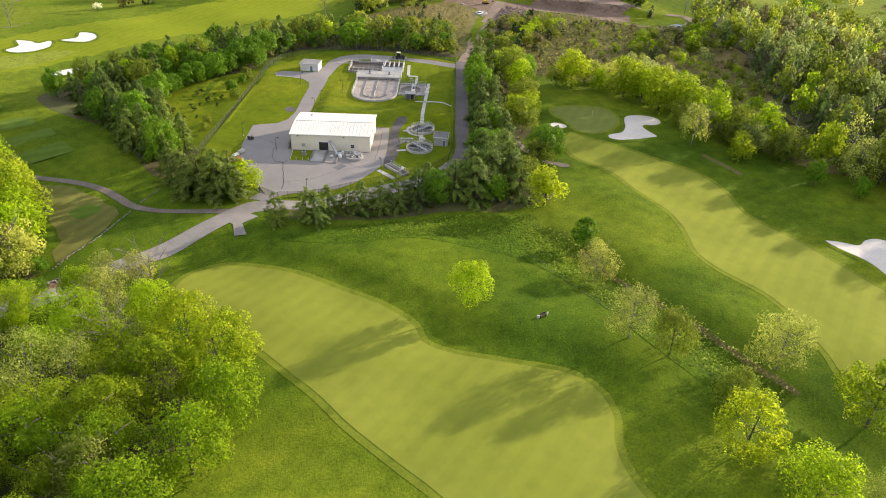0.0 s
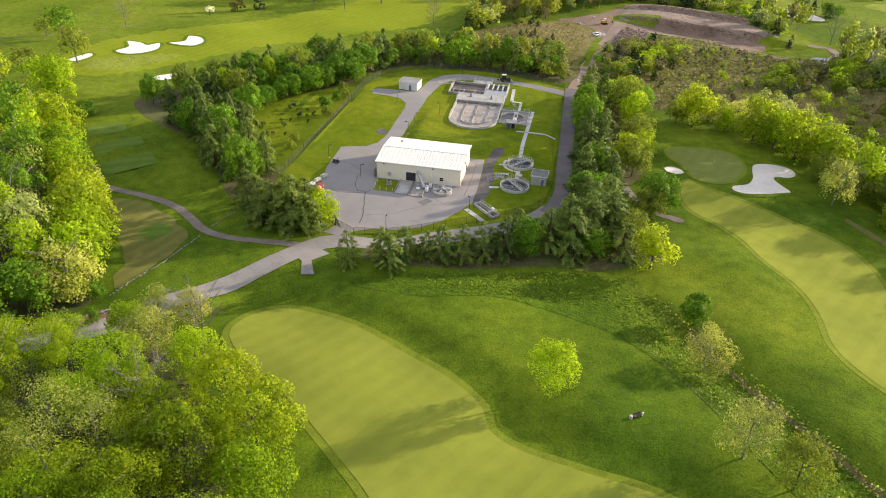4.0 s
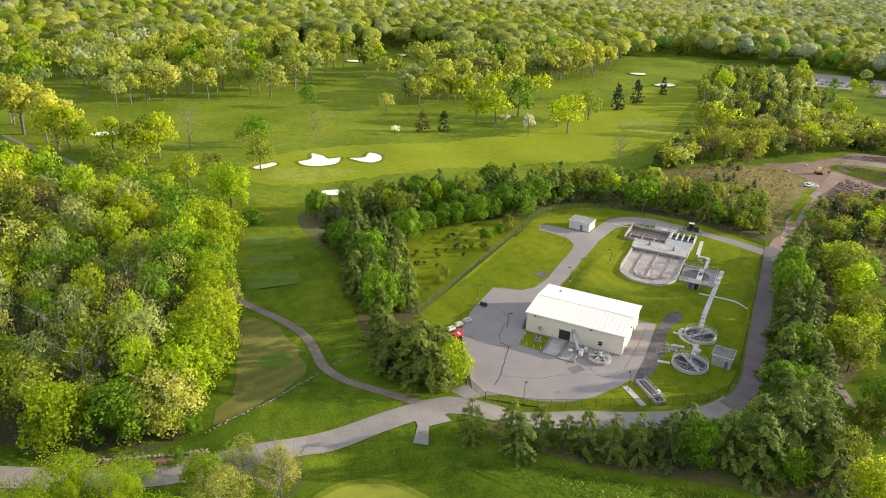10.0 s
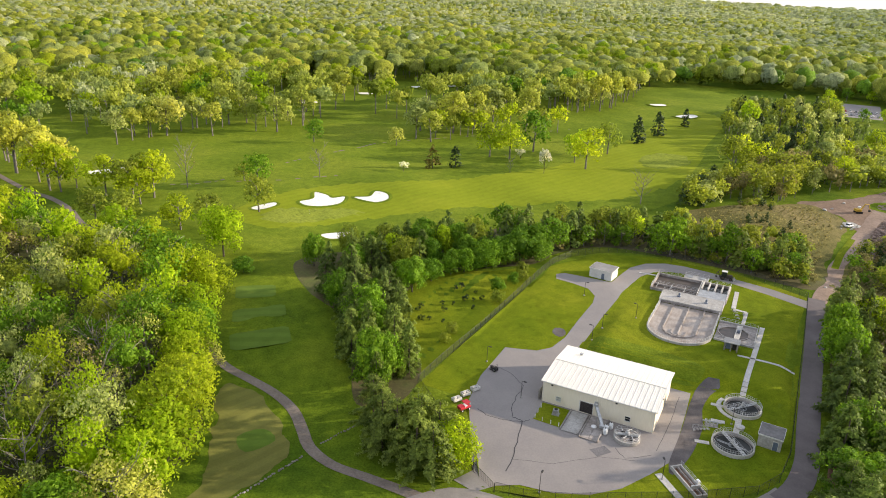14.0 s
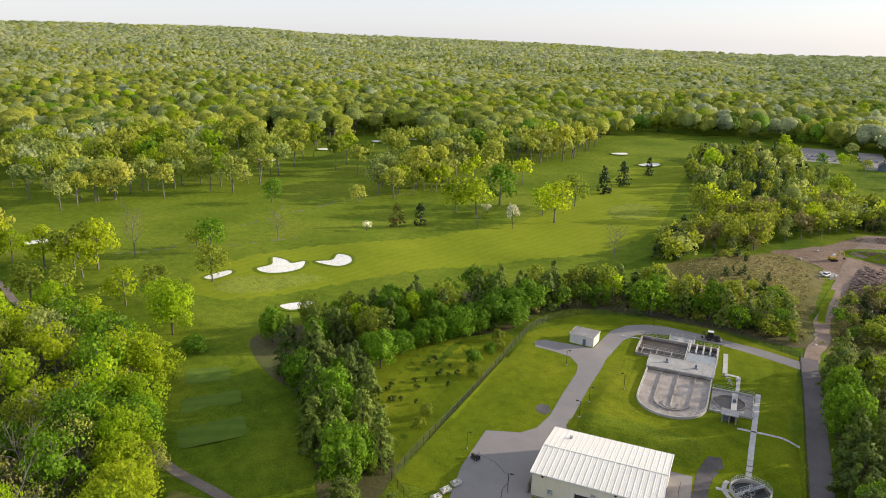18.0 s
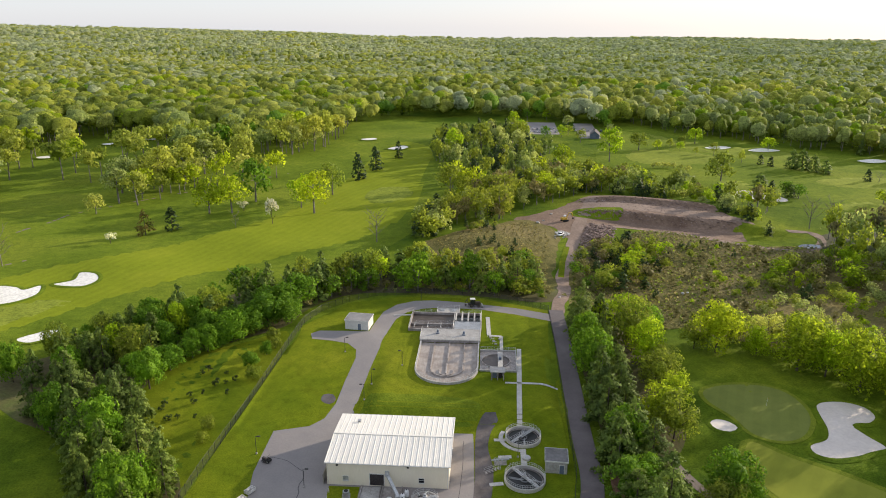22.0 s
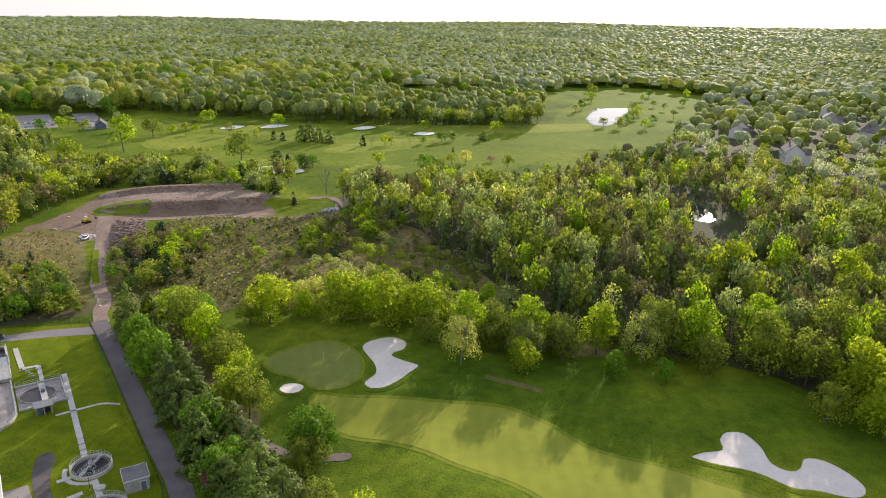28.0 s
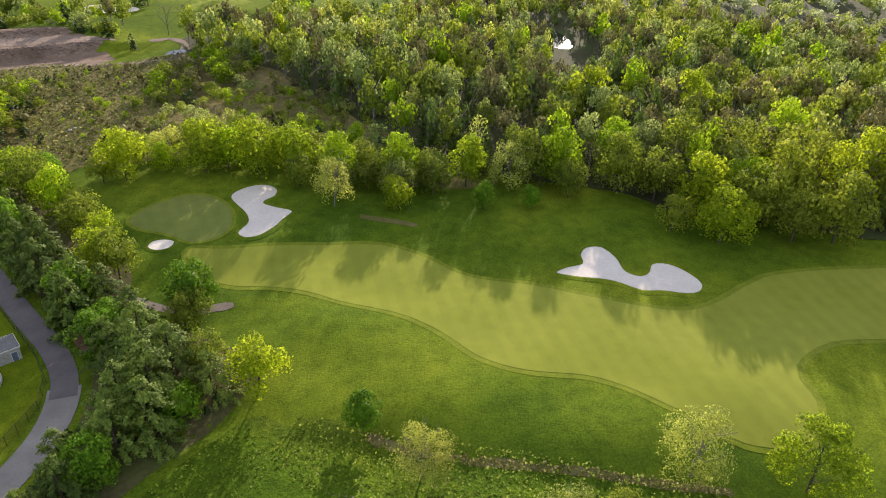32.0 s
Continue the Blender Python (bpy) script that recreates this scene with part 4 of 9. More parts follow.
def clump_cloud(points, outward, size, r, flat=0.0, loose=0.48, round_to=None):
    """Leaf clumps, one bent four-sided piece at each point, turned loosely outwards."""
    n = len(points)
    nrm = outward + r.normal(0, loose, (n, 3))
    nrm[:, 2] += flat
    nrm /= np.linalg.norm(nrm, axis=1, keepdims=True) + 1e-9
    ref = r.normal(0, 1, (n, 3))
    a = np.cross(nrm, ref)
    a /= np.linalg.norm(a, axis=1, keepdims=True) + 1e-9
    b = np.cross(nrm, a)
    s = size * r.uniform(0.6, 1.4, (n, 1))
    w = s * r.uniform(0.55, 0.95, (n, 1))
    v = np.stack([points - a * s, points - b * w + nrm * s * 0.2, points + a * s * r.uniform(0.7, 1.1, (n, 1)), points + b * w + nrm * s * 0.2], 1)
    soft = unit((outward if round_to is None else round_to) + 0.6 * nrm)
    return v.reshape(-1, 3), np.arange(4 * n).reshape(-1, 4), np.repeat(soft, 4, 0)


def puff(r):
    """A lumpy ball of radius one in 24 four-sided faces."""
    grid = [(x, y, z) for x in (-1, 0, 1) for y in (-1, 0, 1) for z in (-1, 0, 1) if (x, y, z) != (0, 0, 0)]
    at = {p: i for i, p in enumerate(grid)}
    f = []
    for ax in range(3):
        for side in (-1, 1):
            for a in (-1, 0):
                for b in (-1, 0):
                    q = []
                    for da, db in ((0, 0), (1, 0), (1, 1), (0, 1)):
                        p = [0, 0, 0]
                        p[ax], p[(ax + 1) % 3], p[(ax + 2) % 3] = side, a + da, b + db
                        q.append(at[tuple(p)])
                    f.append(q if side > 0 else q[::-1])
    v, f = unit(np.array(grid, float)), np.array(f)
    a = r.uniform(0, 2 * np.pi)
    rot = np.array([[math.cos(a), -math.sin(a), 0], [math.sin(a), math.cos(a), 0], [0, 0, 1]])
    return (v * r.uniform(0.84, 1.14, (len(v), 1))) @ rot.T, f


def broad_crown(seed, n, leaf, r0=0.42, base=0.28, lobes=16, gap=0.0, top=1.0, knob=(0.20, 0.40), reach=(0.45, 0.80), core=0.0):
    """The clumps of a broadleaf crown of unit height: lobes set round a rounded body, with dents between them; core is the size of its closed inside."""
    r = np.random.default_rng(seed)
    mid, half = (base + top) / 2, (top - base) / 2
    d = r.normal(0, 1, (lobes, 3))
    d /= np.linalg.norm(d, axis=1, keepdims=True)
    d[:, 2] = np.where(d[:, 2] < -0.8, -d[:, 2], d[:, 2])
    centres = d * r.uniform(*reach, (lobes, 1)) * [r0, r0, half] + [0, 0, mid]
    rad = r.uniform(*knob, lobes)
    which = r.choice(lobes, n, p=rad**2 / (rad**2).sum())
    u = r.normal(0, 1, (n, 3))
    u /= np.linalg.norm(u, axis=1, keepdims=True)
    u[:, 2] = np.where(u[:, 2] < -0.75, -u[:, 2] * 0.7, u[:, 2])
    depth = r.uniform(0.62, 1.08, (n, 1)) ** 0.6
    p = centres[which] + u * (rad[which])[:, None] * depth * [r0, r0, half]
    body = unit((p - [0, 0, base + 0.35 * (top - base)]) / [r0, r0, half])
    v, f, nn = clump_cloud(p, u, leaf, r, 0.0, gap or 0.48, 0.62 * u + 0.55 * body)
    if core:
        cv, cf = puff(r)
        f = np.concatenate([f, cf + len(v)])
        v = np.concatenate([v, cv * core * [r0, r0, half] + [0, 0, mid]])
        nn = np.concatenate([nn, unit(cv)])
    return v, f, nn


def pine_crown(seed, n, leaf, r0=0.30, base=0.08, slim=1.0):
    """Whorls of drooping boughs on an uneven cone."""
    r = np.random.default_rng(seed)
    boughs = 90
    hz = np.sort(r.uniform(base, 0.97, boughs))
    az = r.uniform(0, 2 * np.pi, boughs)
    ln = r0 * (1.02 - ((hz - base) / (1 - base)) ** 2.0) * r.uniform(0.7, 1.15, boughs) * slim + 0.02
    which = r.choice(boughs, n, p=ln / ln.sum())
    t = r.uniform(0.25, 1.0, n) ** 0.7
    rad = ln[which] * t
    p = np.stack([np.cos(az[which]) * rad, np.sin(az[which]) * rad, hz[which] + 0.03 * t - 0.055 * t * t], 1) + r.normal(0, 0.017, (n, 3))
    out = np.stack([np.cos(az[which]), np.sin(az[which]), np.full(n, 0.6)], 1)
    return clump_cloud(p, out, leaf, r, 0.5)


def trunk_geo(seed, limbs=6, r0=0.018, base=0.25, top=0.8, reach=0.3, twigs=0, straight=False):
    r = np.random.default_rng(seed)
    g = Geo()
    lean = r.normal(0, 0.0 if straight else 0.02, 2)
    spine = [(lean[0] * t * (1 + t), lean[1] * t * (1 + t), t * top) for t in (0, 0.02, 0.3, 0.6, 1)]
    spine[0] = (0, 0, -0.03)
    g.tube(spine, [r0 * 1.7, r0 * 1.2, r0, r0 * 0.7, r0 * 0.25], 7)
    for k in range(limbs):
        z = base + (top - base) * (k + 0.3) / limbs * 0.9
        az, ln = k * 2.4 + r.uniform(-0.4, 0.4), reach * r.uniform(0.7, 1.1)
        up = r.uniform(0.35, 0.8)
        p0 = Vector((lean[0] * z, lean[1] * z, z))
        p1 = p0 + Vector((math.cos(az) * ln * 0.5, math.sin(az) * ln * 0.5, ln * 0.5 * up))
        p2 = p0 + Vector((math.cos(az) * ln, math.sin(az) * ln, ln * (up + 0.25)))
        g.tube([p0, p1, p2], [r0 * 0.5, r0 * 0.32, r0 * 0.1], 5)
        for j in range(twigs):
            t = r.uniform(0.3, 0.95)
            q = p0.lerp(p2, t)
            a2 = az + r.uniform(-1.2, 1.2)
            l2 = ln * r.uniform(0.3, 0.6)
            e = q + Vector((math.cos(a2) * l2, math.sin(a2) * l2, l2 * r.uniform(0.5, 1.1)))
            g.tube([q, q.lerp(e, 0.5) + Vector((0, 0, 0.01)), e], [r0 * 0.2, r0 * 0.13, r0 * 0.05], 4, False)
    return g


KINDS = {}


def kind(name, leaf_mat, bark, crowns, trunks):
    KINDS[name] = ([array_mesh("crown", v, f, [leaf_mat], None, True, n) for v, f, n in crowns], [geo_mesh("trunk", t, bark) for t in trunks])


KNOBS = dict(knob=(0.15, 0.27), reach=(0.66, 0.86), core=0.5)
LOBED = dict(knob=(0.19, 0.36), reach=(0.52, 0.80), core=0.36)
kind("maple", L_MAPLE, M_BARK, [broad_crown(10 + s, 2600, 0.024, 0.50, -0.02, 62, 0.4, **KNOBS) for s in range(3)], [trunk_geo(s, 5, 0.02, 0.2, 0.6, 0.25) for s in range(2)])
kind("lime", L_LIME, M_BARK, [broad_crown(20 + s, 2600, 0.023, 0.52, -0.05, 40, **LOBED) for s in range(4)], [trunk_geo(s + 3, 7, 0.017, 0.25, 0.75, 0.28) for s in range(2)])
kind("yellow", L_YELLOW, M_BARK, [broad_crown(30 + s, 2600, 0.023, 0.53, -0.05, 44, **LOBED) for s in range(4)], [trunk_geo(s + 6, 7, 0.017, 0.25, 0.75, 0.28) for s in range(2)])
kind("olive", L_OLIVE, M_BARK, [broad_crown(40 + s, 2400, 0.023, 0.52, -0.05, 40, **LOBED) for s in range(4)], [trunk_geo(s + 9, 7, 0.017, 0.2, 0.8, 0.3, 2) for s in range(2)])
kind("pale", L_PALE, M_GREYBARK, [broad_crown(50 + s, 2700, 0.018, 0.52, -0.03, 46, knob=(0.16, 0.30), reach=(0.5, 0.84)) for s in range(3)], [trunk_geo(s + 12, 11, 0.014, 0.14, 0.85, 0.34, 4) for s in range(3)])
kind("bare", L_SCRUB, M_GREYBARK, [broad_crown(60 + s, 130, 0.014, 0.40, 0.3, 20) for s in range(2)], [trunk_geo(s + 15, 12, 0.014, 0.2, 0.92, 0.36, 6) for s in range(3)])
kind("pine", L_PINE, M_BARK, [pine_crown(70 + s, 2900, 0.024, 0.40, 0.02) for s in range(4)], [trunk_geo(s + 18, 3, 0.015, 0.3, 0.95, 0.1, 0, True) for s in range(2)])
kind("pine_near", L_PINE, M_BARK, [pine_crown(470 + s, 6500, 0.0145, 0.40, 0.02) for s in range(3)], [trunk_geo(s + 18, 3, 0.015, 0.3, 0.95, 0.1, 0, True) for s in range(2)])
kind("cedar", L_CEDAR, M_BARK, [pine_crown(80 + s, 900, 0.032, 0.30, 0.02) for s in range(2)], [trunk_geo(20, 2, 0.015, 0.3, 0.9, 0.05, 0, True)])
kind("juniper", L_CEDAR, M_BARK, [broad_crown(95 + s, 260, 0.06, 0.5, -0.08, 12) for s in range(2)], [trunk_geo(25, 3, 0.02, 0.05, 0.6, 0.2)])
kind("rust", L_RUST, M_BARK, [pine_crown(84, 900, 0.03, 0.32, 0.02)], [trunk_geo(21, 2, 0.015, 0.3, 0.9, 0.05, 0, True)])
kind("white", L_WHITE, M_BARK, [broad_crown(86, 600, 0.035, 0.5, 0.15, 16)], [trunk_geo(22, 6, 0.02, 0.15, 0.7, 0.3, 2)])
kind("pink", L_PINK, M_BARK, [broad_crown(87, 600, 0.035, 0.55, 0.15, 16)], [trunk_geo(23, 6, 0.02, 0.15, 0.7, 0.3, 2)])
kind("scrub", L_SCRUB, M_BARK, [broad_crown(88 + s, 500, 0.04, 0.55, 0.02, 16) for s in range(2)], [trunk_geo(24, 5, 0.02, 0.05, 0.6, 0.3, 1)])

for nm_, leaf_, s0 in (("maple", L_MAPLE, 300), ("lime", L_LIME, 310), ("yellow", L_YELLOW, 320), ("olive", L_OLIVE, 330), ("pale", L_PALE, 340), ("oak", L_OAK, 350), ("hazel", L_HAZY_HAZEL, 360)):
    tall = nm_ in ("oak", "hazel")
    kind(nm_ + "_far", leaf_, M_GREYBARK, [broad_crown(s0 + s, 700, 0.036, 0.46 if tall else 0.5, 0.36 if tall else 0.12, 22) for s in range(3)], [trunk_geo(40 + s, 5, 0.02, 0.25, 0.8, 0.28) for s in range(2)])
kind("pine_far", L_PINE, M_BARK, [pine_crown(370 + s, 700, 0.045, 0.36, 0.05) for s in range(2)], [trunk_geo(44, 2, 0.016, 0.3, 0.95, 0.1, 0, True)])
for nm_, leaf_, bark_, s0 in (("maple", L_MAPLE, M_BARK, 500), ("lime", L_LIME, M_BARK, 510), ("yellow", L_YELLOW, M_BARK, 520), ("olive", L_OLIVE, M_BARK, 530), ("pale", L_PALE, M_GREYBARK, 540)):
    kind(nm_ + "_near", leaf_, bark_, [broad_crown(s0 + s, 6500 if nm_ != "pale" else 6000, 0.0145 if nm_ != "pale" else 0.0115, 0.52, -0.04, 60, 0.55, **(KNOBS if nm_ in ("maple", "yellow") else dict(knob=(0.16, 0.30), reach=(0.5, 0.84)) if nm_ == "pale" else LOBED) | {"core": 0.0}) for s in range(2)], [trunk_geo(60 + s, 11 if nm_ == "pale" else 7, 0.015, 0.18, 0.8, 0.3, 4 if nm_ == "pale" else 1) for s in range(2)])
kind("cedar_far", L_CEDAR, M_BARK, [pine_crown(372 + s, 500, 0.042, 0.30, 0.02) for s in range(2)], [trunk_geo(45, 2, 0.015, 0.3, 0.9, 0.05, 0, True)])

TREE_WORDS = {
    "oak": ("oak_tree", "tall tree with a bare trunk and soft yellow crown", "tree"),
    "hazel": ("grey_green_tree", "tall grey-green tree with a bare lower trunk", "tree"),
    "maple": ("maple_tree", "round dense fresh-green maple on the grass", "tree"),
    "lime": ("lime_green_tree", "tall tree with bright lime-green spring leaves", "tree"),
    "yellow": ("yellow_green_tree", "tree with yellow-green new spring leaves", "tree"),
    "olive": ("olive_green_tree", "tree with thin olive-green spring foliage", "tree"),
    "pale": ("budding_tree", "pale budding tree with branches showing through", "tree"),
    "bare": ("bare_tree", "grey leafless tree with fine branches", "tree"),
    "pine": ("pine_tree", "dark soft-needled pine with drooping boughs", "pine"),
    "cedar": ("cedar_tree", "dark narrow evergreen standing on the turf", "evergreen"),
    "juniper": ("young_evergreen", "low dark young evergreen in the meadow", "shrub"),
    "rust": ("rusty_conifer", "rust-brown conifer standing on the fairway edge", "evergreen"),
    "white": ("blossom_tree", "small tree in white blossom on the course", "tree"),
    "pink": ("mauve_blossom_tree", "small tree in mauve blossom on the course", "tree"),
    "scrub": ("scrub_bush", "brownish untidy bush among dry grass", "bush"),
}


def tree(what, x, y, h, spread=1.0, label="", name="", group="", category=""):
    """One tree of height h; spread widens its crown."""
    off = math.hypot(x - 40, y + 150)
    level = what + ("_far" if off > 250 else "_near" if off < (145 if what == "pine" else 105) else "")
    crowns, trunks = KINDS[level if level in KINDS else what]
    nm, words, cat = TREE_WORDS[what]
    base = thing(name or nm, x, y, ground_z(x, y) - 0.05, rng.uniform(0, 360), label or words, category or cat, group)
    base.scale = (h * spread, h * spread, h)
    for nm2, data in (("trunk", trunks[rng.integers(len(trunks))]), ("crown", crowns[rng.integers(len(crowns))])):
        ob = new(nm2, data)
        ob.parent = base
    return base


def blend(scheme):
    names = list(scheme)
    p = np.array([scheme[k] for k in names], float)
    return names[rng.choice(len(names), p=p / p.sum())]


def scatter(outline, spacing, jitter=0.38):
    xs, ys = [p[0] for p in outline], [p[1] for p in outline]
    gx, gy = np.meshgrid(np.arange(min(xs), max(xs), spacing), np.arange(min(ys), max(ys), spacing))
    gx = gx + (np.arange(gx.shape[0])[:, None] % 2) * spacing / 2
    gx, gy = gx + rng.uniform(-jitter, jitter, gx.shape) * spacing, gy + rng.uniform(-jitter, jitter, gy.shape) * spacing
    k = inside(outline, gx, gy)
    return np.stack([gx[k], gy[k]], 1)


# "silver" and "hazel" are the leaf colours that hold painted haze
LEAF_SET = [L_MAPLE, L_LIME, L_YELLOW, L_OLIVE, L_PALE, L_PINE, L_SCRUB, L_CEDAR, L_HAZY_HAZEL, L_OAK, L_HAZE_PALE]
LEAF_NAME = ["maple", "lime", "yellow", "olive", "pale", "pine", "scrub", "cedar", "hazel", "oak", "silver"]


def puff_crown(seed, n, leaf, r0, base):
    """A far crown: overlapping rounded lumps, with loose leaf clumps round them where it is not too far."""
    r = np.random.default_rng(seed)
    fine = n >= 90
    lobes = 4 if fine else 4 if n >= 40 else 3
    mid, half = (base + 1.0) / 2, (1.0 - base) / 2
    vs, fs, ns, n0 = [], [], [], 0
    for k in range(lobes):
        az, up = 2.4 * k + r.uniform(-0.4, 0.4), r.uniform(-0.25, 0.45)
        c = np.array([math.cos(az) * 0.55, math.sin(az) * 0.55, up]) if k else np.array([0, 0, 0.22])
        size = (0.78 if lobes > 1 else 1.0) if not k else r.uniform(0.42, 0.6)
        v, f = puff(r)
        v = v * r.uniform(0.85, 1.15, (len(v), 1))
        if not fine:
            f = f[(v[f][:, :, 2].mean(1) > -0.35)]
        vs.append((v * size + c) * [r0, r0, half] + [0, 0, mid])
        ns.append(unit(0.6 * v + 0.5 * (v * size + c) + [0, 0, 0.65]))
        fs.append(f + n0)
        n0 += len(v)
    if n >= 40:
        v, f, nn = broad_crown(seed + 1, int(n * 1.2), leaf * 0.8, r0 * 1.12, base - 0.03, 16, 0.3)
        vs.append(v)
        fs.append(f + n0)
        ns.append(nn)
    return np.concatenate(vs), np.concatenate(fs), np.concatenate(ns)


LEVELS = [5200, 3600, 2600, 1900, 1100, 600, 330, 180, 95, 48, 24, 12]
CROWNS = {}


def woods_crown(k, s, n, base):
    """Crown s of a kind with about n clumps; each is made once."""
    if (k, s, n, base) not in CROWNS:
        leaf = 0.021 * math.sqrt(1900 / n) * 0.86
        if k in ("pine", "cedar"):
            CROWNS[k, s, n, base] = pine_crown(200 + s, n, leaf * 1.15, 0.3, max(0.05, base - 0.1))
        else:
            thin = 0.6 if k in ("pale", "scrub") and n > 330 else 1
            if n <= 95:
                CROWNS[k, s, n, base] = puff_crown(400 + 7 * s, n, leaf, 0.47, base)
                return CROWNS[k, s, n, base]
            CROWNS[k, s, n, base] = broad_crown(200 + 7 * s, int(n * thin), leaf * (0.85 if thin < 1 else 0.92), 0.50, base, 26 if n > 500 else 18, **(LOBED if thin == 1 else {}))
    return CROWNS[k, s, n, base]


def woods(name, spots, heights, kinds, label, detail=1.0, spread=1.0, base=0.25, trunks=True, category="woods"):
    """Many trees joined into one stand of woods, plainer the farther off."""
    trunk = Geo().tube([(0, 0, -0.03), (0, 0, 0.35), (0.01, 0, 0.85)], [0.017, 0.012, 0.003], 5, False)
    tvert, tface = np.array([tuple(p) for p in trunk.v]), np.array(trunk.f)
    bvert, bface = tvert, tface
    for j in range(5):
        az = j * 1.7
        lim = Geo().tube([(0, 0, 0.25 + 0.1 * j), (0.13 * math.cos(az), 0.13 * math.sin(az), 0.4 + 0.1 * j), (0.27 * math.cos(az), 0.27 * math.sin(az), 0.55 + 0.09 * j)], [0.008, 0.005, 0.002], 4, False)
        bface = np.concatenate([bface, np.array(lim.f) + len(bvert)])
        bvert = np.concatenate([bvert, np.array([tuple(p) for p in lim.v])])
    vs, fs, ids, ns, n0 = [], [], [], [], 0
    bnorm, tnorm = (unit(q * [1, 1, 0.05]) for q in (bvert, tvert))
    z = height(spots[:, 0], spots[:, 1])
    for (x, y), z0, h, k in zip(spots, z, heights, kinds):
        d = math.hypot(x - 40, y + 140)
        want = detail * 1900 * (100 / max(d, 100)) ** 1.6
        n = min(LEVELS, key=lambda q: abs(math.log(q / want)))
        v, f, nn = woods_crown(k, int(rng.integers(5)), n, base)
        a = rng.uniform(0, 2 * np.pi)
        rot = np.array([[math.cos(a), -math.sin(a), 0], [math.sin(a), math.cos(a), 0], [0, 0, 1]])
        w = h * spread * rng.uniform(0.8, 1.2)
        vs.append((v @ rot.T) * [w, w, h] + [x, y, z0 - 0.05])
        fs.append(f + n0)
        ns.append(nn @ rot.T)
        ids.append(np.full(len(f), LEAF_NAME.index(k)))
        n0 += len(v)
        if trunks and n > 60:
            tv, tf = (bvert, bface) if n > 200 else (tvert, tface)
            vs.append((tv @ rot.T) * [h, h, h] + [x, y, z0])
            fs.append(tf + n0)
            ns.append((tnorm if tv is tvert else bnorm) @ rot.T)
            ids.append(np.full(len(tf), len(LEAF_SET)))
            n0 += len(tv)
    me = array_mesh(name, np.concatenate(vs), np.concatenate(fs), LEAF_SET + [M_GREYBARK], np.concatenate(ids), True, np.concatenate(ns))
    return tagged(new(name, me), label, category, "", "stuff")


def mixed(n, scheme):
    return [blend(scheme) for _ in range(n)]


WEST_MIX = {"lime": 6, "yellow": 4.5, "olive": 1.6, "maple": 1.6, "pale": 0.9}
HOUSE_SPOTS = [(498, 134), (601, 113), (555, 84), (606, 75), (673, 185), (551, 32), (755, 326), (833, 146), (640, 145), (705, 217), (560, 215), (760, 60), (900, 260), (720, 320), (650, 30), (690, 96), (722, 150), (792, 100), (816, 214), (762, 250), (880, 190), (700, 12), (846, 24)]
EAST_MIX = {"olive": 4, "yellow": 0.5, "lime": 0.7, "pale": 1.2, "scrub": 3.0, "pine": 2.4, "hazel": 3}

